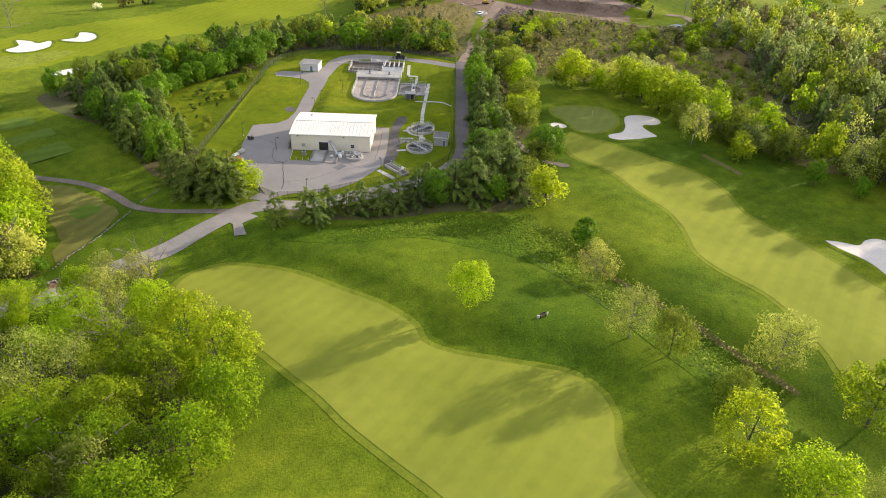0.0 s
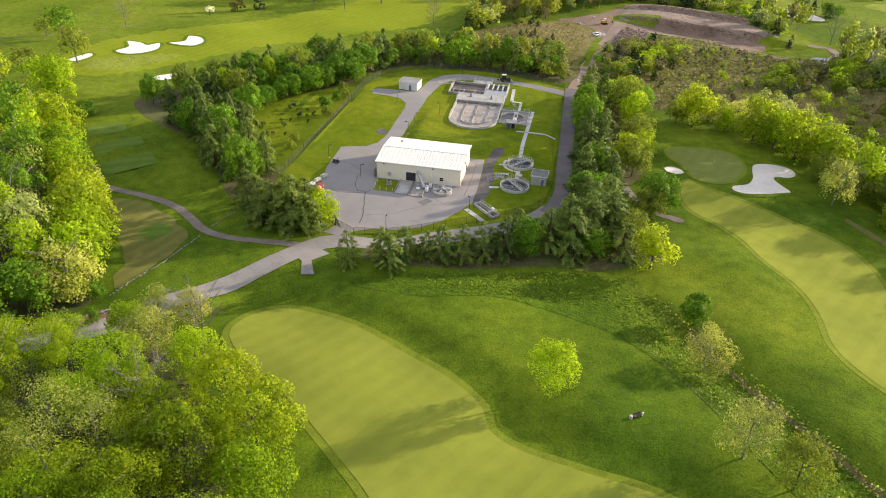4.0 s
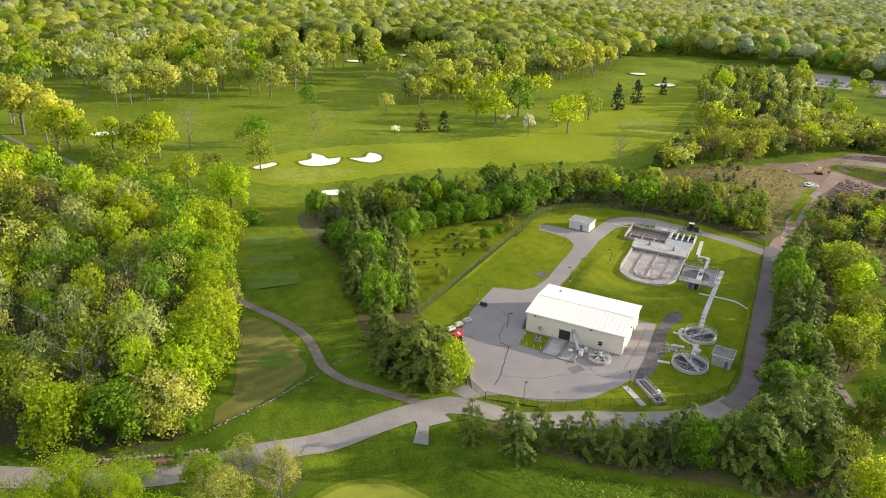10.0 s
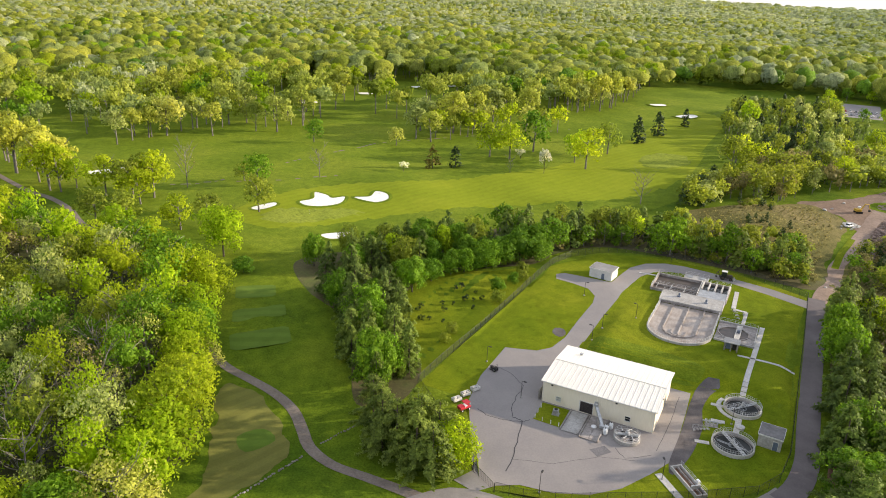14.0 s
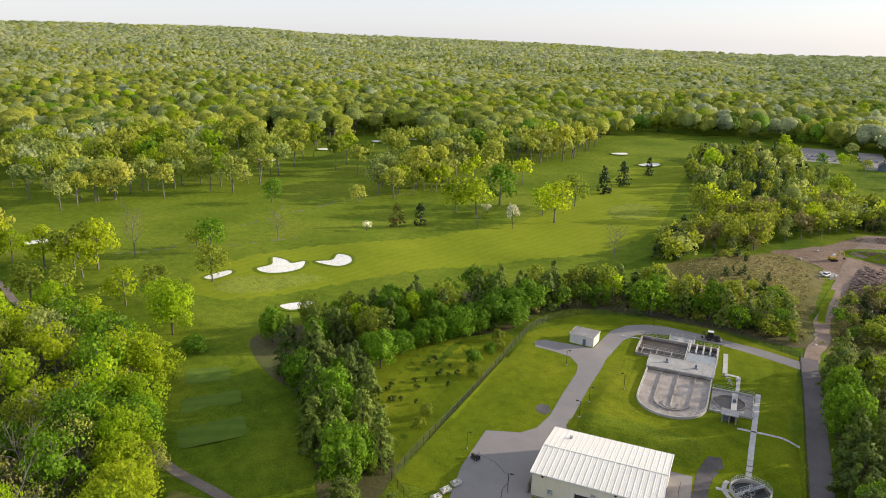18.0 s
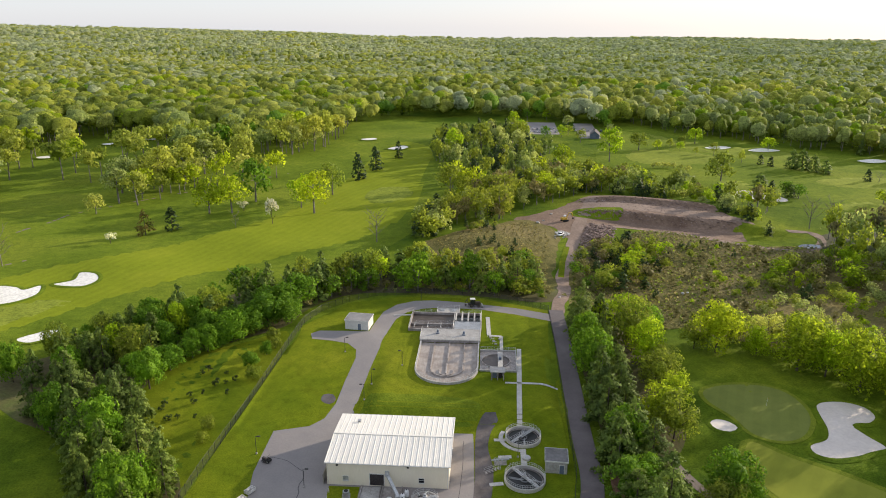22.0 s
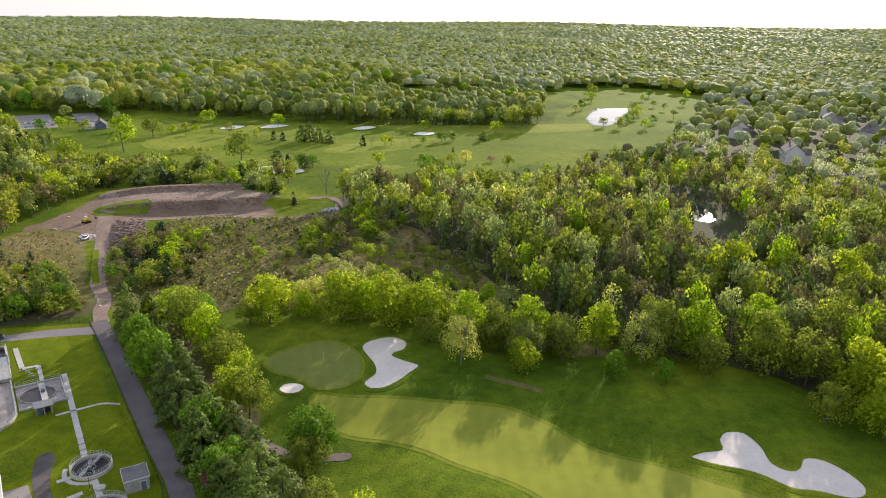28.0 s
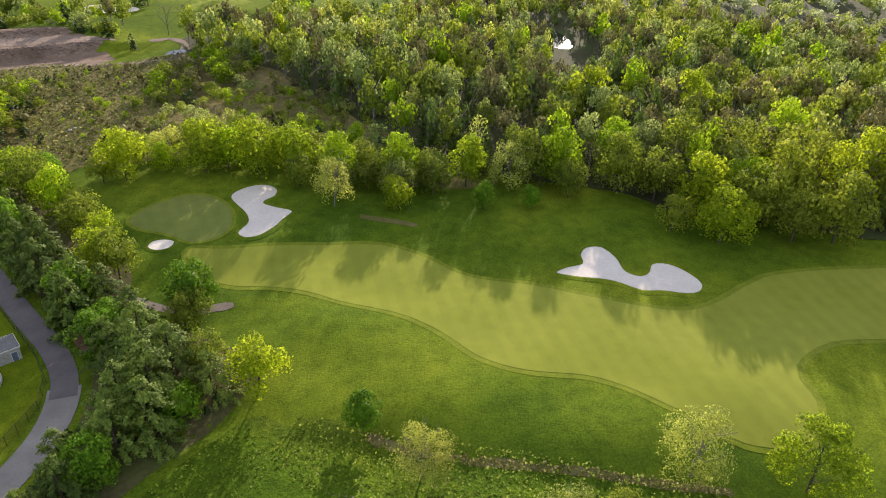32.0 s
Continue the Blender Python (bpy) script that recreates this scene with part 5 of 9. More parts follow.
# single trees on the course, and eastern ones added only for their shade
for what, x, y, h, s in (("lime", 57.8, -84.6, 11.0, 1.0), ("maple", 88.6, -54, 8.5, 0.95), ("pale", 89.2, -68.8, 11.5, 1.0), ("pale", 91.5, -96, 13.5, 0.85), ("olive", 99, -101, 12, 0.8), ("olive", 108, -113.5, 9, 1.0),
                         ("yellow", 106, -126, 13, 1.0), ("lime", 113, -138, 13, 1.1), ("pale", 121.6, -101.5, 14.5, 1.0), ("yellow", 133, -117, 15, 1.0), ("pale", 126, -139, 12, 1.0), ("yellow", 80.2, -33.4, 12.5, 1.0),
                         ("maple", 84, -1, 13, 0.95), ("olive", 79, -7.5, 10, 0.9), ("olive", 75.6, -22.6, 11, 0.8), ("maple", 166.9, -13.3, 9, 0.8), ("maple", 177.5, -21.8, 7.2, 0.9), ("yellow", 102, 70.4, 17, 0.95), ("olive", 96, 72, 9, 1.0), ("lime", 113.5, 69.5, 10, 0.9),
                         ("yellow", 121.5, 60, 17.5, 0.95), ("lime", 128, 57, 14, 0.9), ("yellow", 133.3, 49, 18, 0.95), ("olive", 129, 66, 15, 0.9), ("yellow", 140.4, 40.6, 17, 0.9), ("olive", 137, 33, 11, 0.95), ("pale", 136.8, 16, 15, 0.8), ("lime", 147.2, 27.3, 16.5, 0.85), ("pale", 143, 23, 11, 1.0), ("olive", 150.8, 20, 9, 1.1),
                         # tall trees from (226, -72) on are added to cast shade on the fairway
                         ("yellow", 148.8, 3.4, 11, 0.9), ("lime", 162, 15.6, 17, 0.8), ("pale", 155, 9, 13, 0.9), ("olive", 168.8, 10.3, 11, 1.0), ("yellow", 174.8, 0.7, 17, 0.75), ("pale", 182, -9.8, 16, 0.9), ("olive", 190, -26, 13, 0.9), ("olive", 196.2, -56.3, 11, 1.0), ("yellow", 200.4, -68.4, 16.5, 1.0), ("lime", 215, -26, 19, 0.85), ("lime", 220, -65, 18, 0.85), ("olive", 214, -82, 16, 0.9), ("yellow", 244, 5, 24, 0.75), ("yellow", 270, -22, 24, 0.7), ("lime", 258, -60, 24, 0.75), ("olive", 226, -72, 23, 0.8), ("yellow", 236, -84, 24, 0.75), ("olive", 246, -98, 24, 0.8), ("lime", 257, -112, 25, 0.75), ("olive", 232, -56, 23, 0.8), ("olive", 242, -71, 25, 0.8), ("yellow", 253, -87, 25, 0.8), ("olive", 228, -40, 22, 0.8), ("olive", 208, -44, 18, 0.8), ("olive", 214, -71, 20, 0.85), ("olive", 222, -90, 21, 0.85), ("yellow", 211, -56, 19, 0.85), ("olive", 204, -33, 19, 0.85), ("lime", 196, -18, 19, 0.8), ("olive", 189, -11, 18, 0.85),
                         # row behind the hedge, added to shade the green
                         ("olive", 109, 79, 12, 1.0), ("pale", 118, 74, 12, 1.0), ("olive", 127, 73, 12, 1.0), ("lime", 136, 62, 12, 1.0), ("olive", 143, 54, 12, 1.0), ("olive", 149, 44, 12, 1.0), ("pale", 151, 35, 12, 1.0), ("olive", 157, 28, 12, 1.0), ("olive", 157, 17, 12, 1.0), ("olive", 164, 4, 12, 1.0)):
    tree(what, x, y, h, s)
# trees on the northern fairway
for what, x, y, h, s in (("rust", -127, 181, 13, 1.0), ("cedar", -117.6, 189, 13, 0.9), ("white", -136, 166, 5.5, 1.1),  ("bare", -165, 134, 15, 0.9), ("maple", -214.5, 194.5, 15, 0.9), ("pale", -171, 217, 12, 1.0), ("yellow", -101, 224, 21, 1.0), ("yellow", -112, 221, 21, 0.95), ("maple", -96.4, 249, 25, 0.95), ("yellow", -58, 227, 24, 0.95), ("lime", -68, 239, 18, 0.85), ("olive", -57, 267, 20, 0.9), ("oak", -159, 268, 28, 0.8), ("oak", -165, 322, 25, 0.85), ("oak", -128, 320, 28, 0.8), ("oak", -118, 405, 26, 0.8), ("oak", -104, 417, 30, 0.75), ("oak", -102, 439, 30, 0.75), ("lime", -105, 602, 26, 0.8), ("bare", -88, 193, 8, 0.9), ("olive", 42, 245, 15, 1.0), ("yellow", 65, 268, 16, 0.9), ("yellow", 83, 353, 18, 1.0), ("olive", 56, 441, 24, 0.8), ("olive", 27, 411, 25, 0.8),
                         ("cedar", -50, 312, 18, 0.9), ("cedar", -43.6, 343, 18, 0.95), ("cedar", -34, 389, 14, 0.85), ("white", -73, 203, 14, 0.5), ("lime", 7.7, 389, 23, 0.75), ("yellow", 11.4, 291, 18, 1.1), ("cedar", 26, 292, 17, 0.7), ("olive", 11, 268, 20, 0.9), ("yellow", 24, 274, 18, 0.9), ("olive", 39, 222, 18, 0.9), ("olive", 27, 224, 17, 0.9), ("hazel", 54.6, 300, 17, 0.9), ("olive", 34, 254, 17, 1.0), ("olive", 44, 262, 16, 1.0), ("bare", -17, 176.6, 15, 0.95), ("bare", -203, 85, 21, 0.7), ("yellow", -214, 70, 15, 1.2), ("olive", -190, 108, 9, 1.2), ("white", -96, 228, 6, 1.2),
                         ("yellow", -221, 56, 19, 0.95), ("yellow", -203, 66, 22, 0.85), ("olive", -209, 60, 20, 0.9), ("lime", -128.4, 30, 20, 0.85), ("yellow", -142.4, 11.4, 17, 1.0), ("yellow", -153, -2, 17, 1.05), ("lime", -123, 9, 15, 1.0), ("olive", -190, 27, 15, 1.1), ("olive", -177, 30, 15, 1.1), ("yellow", -161, 41.4, 15, 1.1), ("lime", -170, 20, 15, 1.1), ("yellow", -201, 57, 17, 1.0), ("olive", -158, 53, 12, 1.0), ("lime", -240, 56, 14, 0.9), ("maple", -177.6, 103, 16, 1.0), ("olive", -151, 74, 16, 0.9), ("lime", -144, 40, 14, 1.0), ("maple", -112, 22, 6, 1.4),
                         ("oak", -287, 59, 26, 0.8), ("oak", -263, 54, 22, 0.85), ("yellow", -247, 48, 24, 0.8), ("yellow", -241, 49, 23, 0.75), ("oak", -294, 71, 24, 0.85), ("oak", -309, 69, 27, 0.8), ("oak", -278, 66, 23, 0.8), ("oak", -300, 50, 25, 0.8), ("lime", -196, 0, 13, 1.1), ("pale", -195, -8, 14, 1.0), ("maple", -181, 2, 8, 1.2)):
    tree(what, x, y, h, s)
for x, y in ((-300, 126), (-302, 138), (-301, 149), (-297, 159), (-300, 173), (-275, 174), (-299, 185), (-292, 206), (-287, 217), (-277, 233), (-271, 240), (-268, 264), (-271, 295), (-252, 206), (-264, 200), (-252, 232), (-289, 332), (-171, 241), (-159, 238), (-160, 271), (-176, 286), (-156, 295), (-155, 323),
             (-149, 331), (-169, 334), (-171, 309), (-181, 264), (-142, 418), (-117, 400), (-115, 412), (-104, 417), (-100, 437), (-111, 451), (-136, 433), (-100, 477), (-120, 573), (-288, 59), (-258, 55), (-258, 61), (-299, 73), (-313, 70)):
    tree(blend({"oak": 5, "hazel": 3, "olive": 1, "pale": 1}), x, y, rng.uniform(18, 25), rng.uniform(0.8, 1.05), group="tall trees of the northern grove")
# trees on the far eastern fairways
for what, x, y, h, s in (("olive", 174.7, 307.8, 22, 0.95), ("lime", 204, 473, 15, 1.0), ("lime", 252.6, 442.6, 12, 1.1), ("olive", 203, 417, 11, 0.7), ("olive", 214, 388, 10, 0.6), ("lime", 183, 437, 8, 1.0), ("olive", 178.5, 450.5, 8, 1.0), ("olive", 151, 438, 15, 1.2), ("lime", 120, 385.5, 26, 0.8), ("cedar", 225.6, 383, 8, 1.0), ("cedar", 230, 376, 8, 1.1), ("pine", 246, 363, 16, 0.9), ("pine", 240.4, 366, 15, 0.9), ("pine", 251, 357, 13, 0.9),
                         ("pine", 255.6, 350, 10, 1.3), ("cedar", 272, 327.5, 9, 1.0), ("yellow", 288, 323.5, 8.5, 1.1), ("pine", 193.4, 294.4, 12, 1.2), ("cedar", 199, 291, 8, 1.2), ("maple", 204, 283, 9.5, 1.1), ("maple", 209, 276.6, 9, 1.2), ("pine", 206, 281, 9, 1.2), ("maple", 264.8, 234.5, 11.5, 1.1), ("maple", 274, 240.8, 9, 1.1), ("olive", 291.5, 242.6, 8, 1.2), ("pale", 303, 242.8, 9, 1.1), ("pink", 319, 235.6, 5, 1.4), ("maple", 316.5, 315, 6.5, 1.1),
                         ("maple", 331, 313, 8, 1.2), ("maple", 342, 314, 7, 1.1), ("lime", 349, 363, 10, 1.1), ("lime", 393, 325, 11, 1.2), ("olive", 315, 214.4, 9.5, 1.0), ("pine", 363.5, 303, 8, 1.3), ("olive", 191, 421, 6, 0.9), ("pale", 291.5, 320, 7.5, 0.9), ("bare", 306, 318, 6, 1.0), ("bare", 199.5, 215, 14, 1.0), ("bare", 188.6, 213, 15, 0.9), ("olive", 277, 234.6, 7, 1.2), ("cedar", 310, 267.6, 6, 0.8), ("bare", 277, 323.7, 7, 1.0), ("yellow", 251, 267.5, 9, 1.1),
                         ("yellow", 166, 440, 9, 1.0), ("olive", 190, 460, 9, 1.0), ("maple", 536, 314, 9, 1.1), ("olive", 562, 328, 11, 1.0), ("olive", 500, 308, 9, 1.1), ("lime", 588, 346, 10, 1.1), ("olive", 610, 372, 10, 1.1)):
    tree(what, x, y, h, s)
for x, y in ((147, 364), (150, 364.5), (153.5, 365.5), (157, 366), (160.5, 364), (164, 359), (167, 354)):
    tree("pale", x, y, 4.5, 1.2, "pale flowering shrub in a short row on the far course", "flowering_shrub", "row of flowering shrubs", "shrub")
for i, (x, y) in enumerate(((60, 512), (104, 518), (107, 556), (61, 560), (57, 590), (108, 604), (142, 520), (146, 562), (142, 604), (110, 476), (141, 482), (82, 503), (97, 505), (64, 494), (50, 540), (72, 620), (92, 622), (120, 622))):
    tree(("lime", "olive", "hazel", "maple")[i % 4], x, y, rng.uniform(9, 15), rng.uniform(0.85, 1.1), group="trees round the far car park")
for i, (x, y) in enumerate(((506, 296), (524, 282), (556, 300), (640, 356), (652, 380), (684, 424), (722, 446), (742, 502), (664, 482), (626, 446), (566, 402), (544, 388), (704, 524), (764, 424), (690, 372), (600, 312))):
    tree(("olive", "lime", "maple", "hazel")[i % 4], x, y, rng.uniform(8, 14), rng.uniform(0.9, 1.15), group="trees by the far pond")
# the evergreen row west of the plant
for x, y in scatter([(-84, 18), (-66, 11), (-51, -5), (-37, -22), (-31, -18), (-33, -4), (-47, 14), (-58, 27), (-74, 30)], 5.4):
    tree("pine" if rng.random() < 0.85 else "maple", x, y, rng.uniform(12, 17), rng.uniform(0.6, 0.82), group="evergreen row")
for what, x, y, h, s in (("pine", -20, -33, 13.5, 1.25), ("pine", -14, -35.5, 14, 1.2), ("pine", -9.5, -37, 12, 1.2), ("lime", -7.5, -31, 11.5, 1.0), ("pine", -26, -29, 13, 1.1), ("pine", -12, -29.5, 13.5, 1.15), ("pine", -19, -26, 12.5, 1.1), ("pine", -31, -25, 11.5, 1.1), ("pine", -16, -30, 14, 1.1), ("pine", -23, -34, 11, 1.1)):
    tree(what, x, y, h, s, group="clump by the gate")
# maples and pines behind the plant
for x, y, h in ((-57, 37, 9.5), (-56, 48, 9), (-47, 62, 8.5), (-44, 66, 9), (-39.5, 73, 9), (-30.5, 81, 8), (-28, 96, 9.5), (-33, 50, 4), (-31, 57, 4.5), (-53, 55, 8), (-50, 58, 8.5), (-62, 42, 9), (13, 112, 8), (36, 107.1, 9), (21, 116, 9), (2, 113, 9), (-60, 44, 9), (-42, 70, 8.5), (-36, 78, 9), (-33, 86, 9), (-29, 103, 8.5), (-22, 104, 9), (-16, 109, 8), (-9, 112, 9), (8.2, 110.5, 9.5), (19, 115.4, 8), (27, 114, 8), (43, 110, 7), (48, 114, 8), (-48, 72, 9), (-52, 66, 8)):
    tree("maple", x + rng.uniform(-1, 1), y + rng.uniform(-1, 1), h * rng.uniform(0.9, 1.35), rng.uniform(0.85, 1.1), group="maples round the meadow")
for x, y in scatter([(-66, 50), (-56, 60), (-44, 76), (-32, 92), (-18, 110), (4, 114), (30, 112), (52, 110), (50, 124), (28, 132), (0, 134), (-30, 125), (-50, 112), (-68, 90), (-86, 64), (-100, 40), (-84, 34)], 6.6):
    tree(blend({"pine": 6, "maple": 1.6, "olive": 1.4, "lime": 0.6}), x, y, rng.uniform(9, 14.5), rng.uniform(0.65, 0.92), group="belt behind the plant")
# young evergreens in the meadow
for x, y in scatter([(-54, 36), (-46, 46), (-36, 52), (-33, 36), (-40, 22), (-48, 22)], 3.6, 0.55):
    if rng.random() < 0.45:
        continue
    tree("juniper", x, y, rng.uniform(1.1, 2.2), rng.uniform(0.9, 1.3), "low dark young evergreen in the meadow", "young_evergreen", "young evergreens in the meadow", "shrub")
for x, y, h in ((-30.5, 44, 4), (-29.6, 62, 3.5), (-32, 68, 4), (-33, 14, 3), (-34, 20, 3.4)):
    tree("olive", x, y, h, 1.3, "leafy shrub beside the fence", "shrub", "", "shrub")
# the row between the side road and the course
for x, y in scatter([(61.5, 90), (61.8, 44), (62.5, 6), (71, 6), (70, 44), (69, 90)], 5.4):
    tree("pine" if rng.random() < 0.94 else "maple", x, y, rng.uniform(10.5, 16), rng.uniform(0.7, 0.95), group="roadside row")
for what, x, y, h, s in (("lime", 78.6, 86, 14, 0.9), ("lime", 71, 82, 13, 0.9), ("olive", 76.8, 69, 18, 0.8), ("maple", 83, 78, 13, 0.85), ("lime", 79, 61, 15, 0.85), ("olive", 80, 47, 12, 1.0), ("yellow", 82, 38, 10, 1.0), ("yellow", 75, 27, 13, 0.9), ("olive", 78, 22, 13, 0.9), ("maple", 66, 16, 12.5, 0.9), ("olive", 82, 54, 10, 1.0), ("pine", 63, 72, 15, 0.8), ("olive", 82, -6, 9, 0.9), ("maple", 67, 2, 9, 1.1)):
    tree(what, x, y, h, s, group="roadside row")
# the screen of trees along the front road
for what, x, y, h, s in (("pine", 5.5, -48.5, 9.8, 0.9), ("pine", 16.5, -50, 11.0, 1.0), ("pine", 19, -44, 9.8, 1.0), ("pine", 13, -44.5, 9.2, 1.0), ("pine", 28, -41.5, 11.0, 1.0), ("pine", 24, -42, 8.5, 1.0), ("pine", 33, -39, 11.0, 1.0), ("pine", 38, -37, 11.6, 1.0), ("maple", 48.5, -34.5, 11.6, 0.85), ("pine", 43.5, -35.5, 12.2, 1.0), ("pine", 54, -31, 13.4, 1.1), ("pine", 60, -30, 14.6, 1.1), ("pine", 58.5, -24, 14.6, 1.1), ("pine", 64, -24, 15.9, 1.1), ("pine", 65, -16, 15.2, 1.1), ("pine", 70, -20, 14.6, 1.1),
                         ("pine", 63, -9, 13.4, 1.1), ("pine", 69, -10, 14.6, 1.1), ("maple", 63.5, -3.5, 11.0, 1.2), ("pine", 71, -2, 13.4, 1.0), ("maple", 66, -30, 9.8, 0.9), ("pine", 73, -29, 12.2, 1.0), ("pine", 46, -29, 11.0, 1.0)):
    tree(what, x, y, h, s, group="screen along the front road")
# the edge of the western woods
edge_w = [(-104, 2), (-92, -14), (-86, -22), (-80, -30), (-74, -35), (-68, -41), (-63, -47), (-59, -54), (-56, -61), (-53, -68), (-50, -75), (-55, -82), (-62, -90)]
for i, (x, y) in enumerate(edge_w):
    tree(blend(WEST_MIX), x - 1.5, y - 1.5, rng.uniform(13, 18), rng.uniform(0.85, 1.1), group="edge of the western woods")
for what, x, y, h, s in (("pale", -77, -29, 9, 1.0), ("pale", -52, -72, 12, 0.8), ("maple", -46, -75, 5, 1.0), ("olive", -49, -78, 9, 0.8), ("maple", -41, -84, 5, 0.8), ("pale", -26, -82, 12, 0.9), ("pale", -20, -79, 11, 0.8), ("bare", -14, -86, 15, 0.9), ("lime", -29, -88, 12, 0.9), ("yellow", 8, -110, 17, 0.95), ("yellow", 0, -104, 16, 0.9), ("lime", 13, -122, 16, 0.9), ("lime", -10, -96, 13, 0.9), ("lime", 10, -134, 15, 1.0),
                         ("pale", -22, -92, 14, 0.9), ("yellow", -1, -118, 16, 1.0), ("lime", 4, -146, 16, 1.0), ("yellow", -5, -128, 15, 1.0), ("bare", -12, -110, 16, 1.0), ("bare", -76, -60, 17, 1.0), ("bare", -90, -48, 17, 1.0), ("bare", -70, -80, 16, 0.9), ("bare", -98, -34, 17, 0.9), ("bare", -86, -72, 16, 1.0), ("pale", -4, -140, 14, 1.0)):
    tree(what, x, y, h, s, group="edge of the near woods")

# stands of woods
spots = scatter([(-31, -3), (-45, 16), (-57, 30), (-58, 54), (-44, 66), (-31, 78), (-27, 92), (-15, 106), (4, 109.4), (30, 108.6), (54, 103), (54, 112), (30, 118), (0, 120), (-24, 112), (-40, 92), (-56, 72), (-70, 54), (-66, 28), (-52, 10), (-40, -6)], 3.6, 0.6)
woods("undergrowth_belt", spots, rng.uniform(1.2, 4.2, len(spots)), mixed(len(spots), {"olive": 4, "maple": 3, "scrub": 1.5, "cedar": 1, "hazel": 1}), "leafy undergrowth below the evergreen belt", 0.5, 1.2, 0.0, False, "undergrowth")
spots = scatter([(61.5, 92), (61.5, 40), (62.5, 8), (58, -12), (44, -27), (24, -37), (10, -44), (22, -46), (44, -40), (64, -34), (78, -30), (79, -10), (73, 8), (75, 30), (72, 92)], 4.4, 0.6)
spots = spots[rng.random(len(spots)) < 0.7]
woods("undergrowth_row", spots, rng.uniform(1.0, 3.4, len(spots)), mixed(len(spots), {"olive": 4, "maple": 2, "scrub": 2, "cedar": 1.5}), "undergrowth and saplings below the roadside trees", 0.5, 1.2, 0.0, False, "undergrowth")
spots = scatter([(-124, 10), (-106, -6), (-90, -27), (-80, -40), (-66, -52), (-60, -66), (-56, -80), (-66, -92), (-92, -110), (-118, -120), (-180, -140), (-240, -110), (-240, 16), (-190, 8), (-150, 8)], 8.6)
woods("woods_west", spots, rng.uniform(11, 20, len(spots)), mixed(len(spots), {"lime": 4, "yellow": 2.4, "olive": 3, "maple": 3.2, "pale": 1.0, "hazel": 1.2, "scrub": 0.8}), "dense spring woods of lime, olive and darker green trees", 1.0, 0.76, 0.12)
spots = scatter([(-44, -98), (-32, -91), (-24, -96), (-14, -100), (-6, -110), (0, -124), (2, -140), (-6, -160), (-50, -176), (-100, -166), (-100, -134), (-74, -118)], 8.0)
woods("woods_front", spots, rng.uniform(12, 17, len(spots)), mixed(len(spots), {"lime": 6, "yellow": 5, "olive": 0.5, "pale": 0.8}), "near spring woods of lime and budding trees", 2.3, 0.85, 0.05)
spots = scatter([(178, 160), (192, 128), (186, 96), (182, 66), (180, 38), (182, 12), (194, -6), (206, -28), (214, -58), (234, -94), (276, -140), (330, -180), (430, -150), (430, 190), (396, 190), (350, 182), (300, 168), (262, 184), (232, 196), (206, 206), (190, 196)], 8.6)
spots = spots[~inside([(304, 66), (336, 112), (356, 106), (346, 82), (300, 30), (270, 28), (278, 48)], spots[:, 0], spots[:, 1])]
tall_e = np.interp(np.hypot(spots[:, 0] - 40, spots[:, 1] + 140), [180, 260, 420], [15, 19, 13])
woods("woods_east", spots, tall_e * rng.uniform(0.72, 1.2, len(spots)), mixed(len(spots), EAST_MIX), "mixed woods of olive, budding and evergreen trees", 0.8, 0.62, 0.12)
spots = scatter([(112, 84), (134, 72), (152, 50), (160, 28), (170, 12), (178, 6), (176, 30), (168, 56), (156, 78), (134, 92)], 5.2)
woods("woods_fringe", spots, rng.uniform(4, 9, len(spots)), mixed(len(spots), {"olive": 4, "hazel": 2, "lime": 2, "cedar": 1, "pale": 1}), "young trees behind the row beside the green", 0.7, 0.85, 0.05)
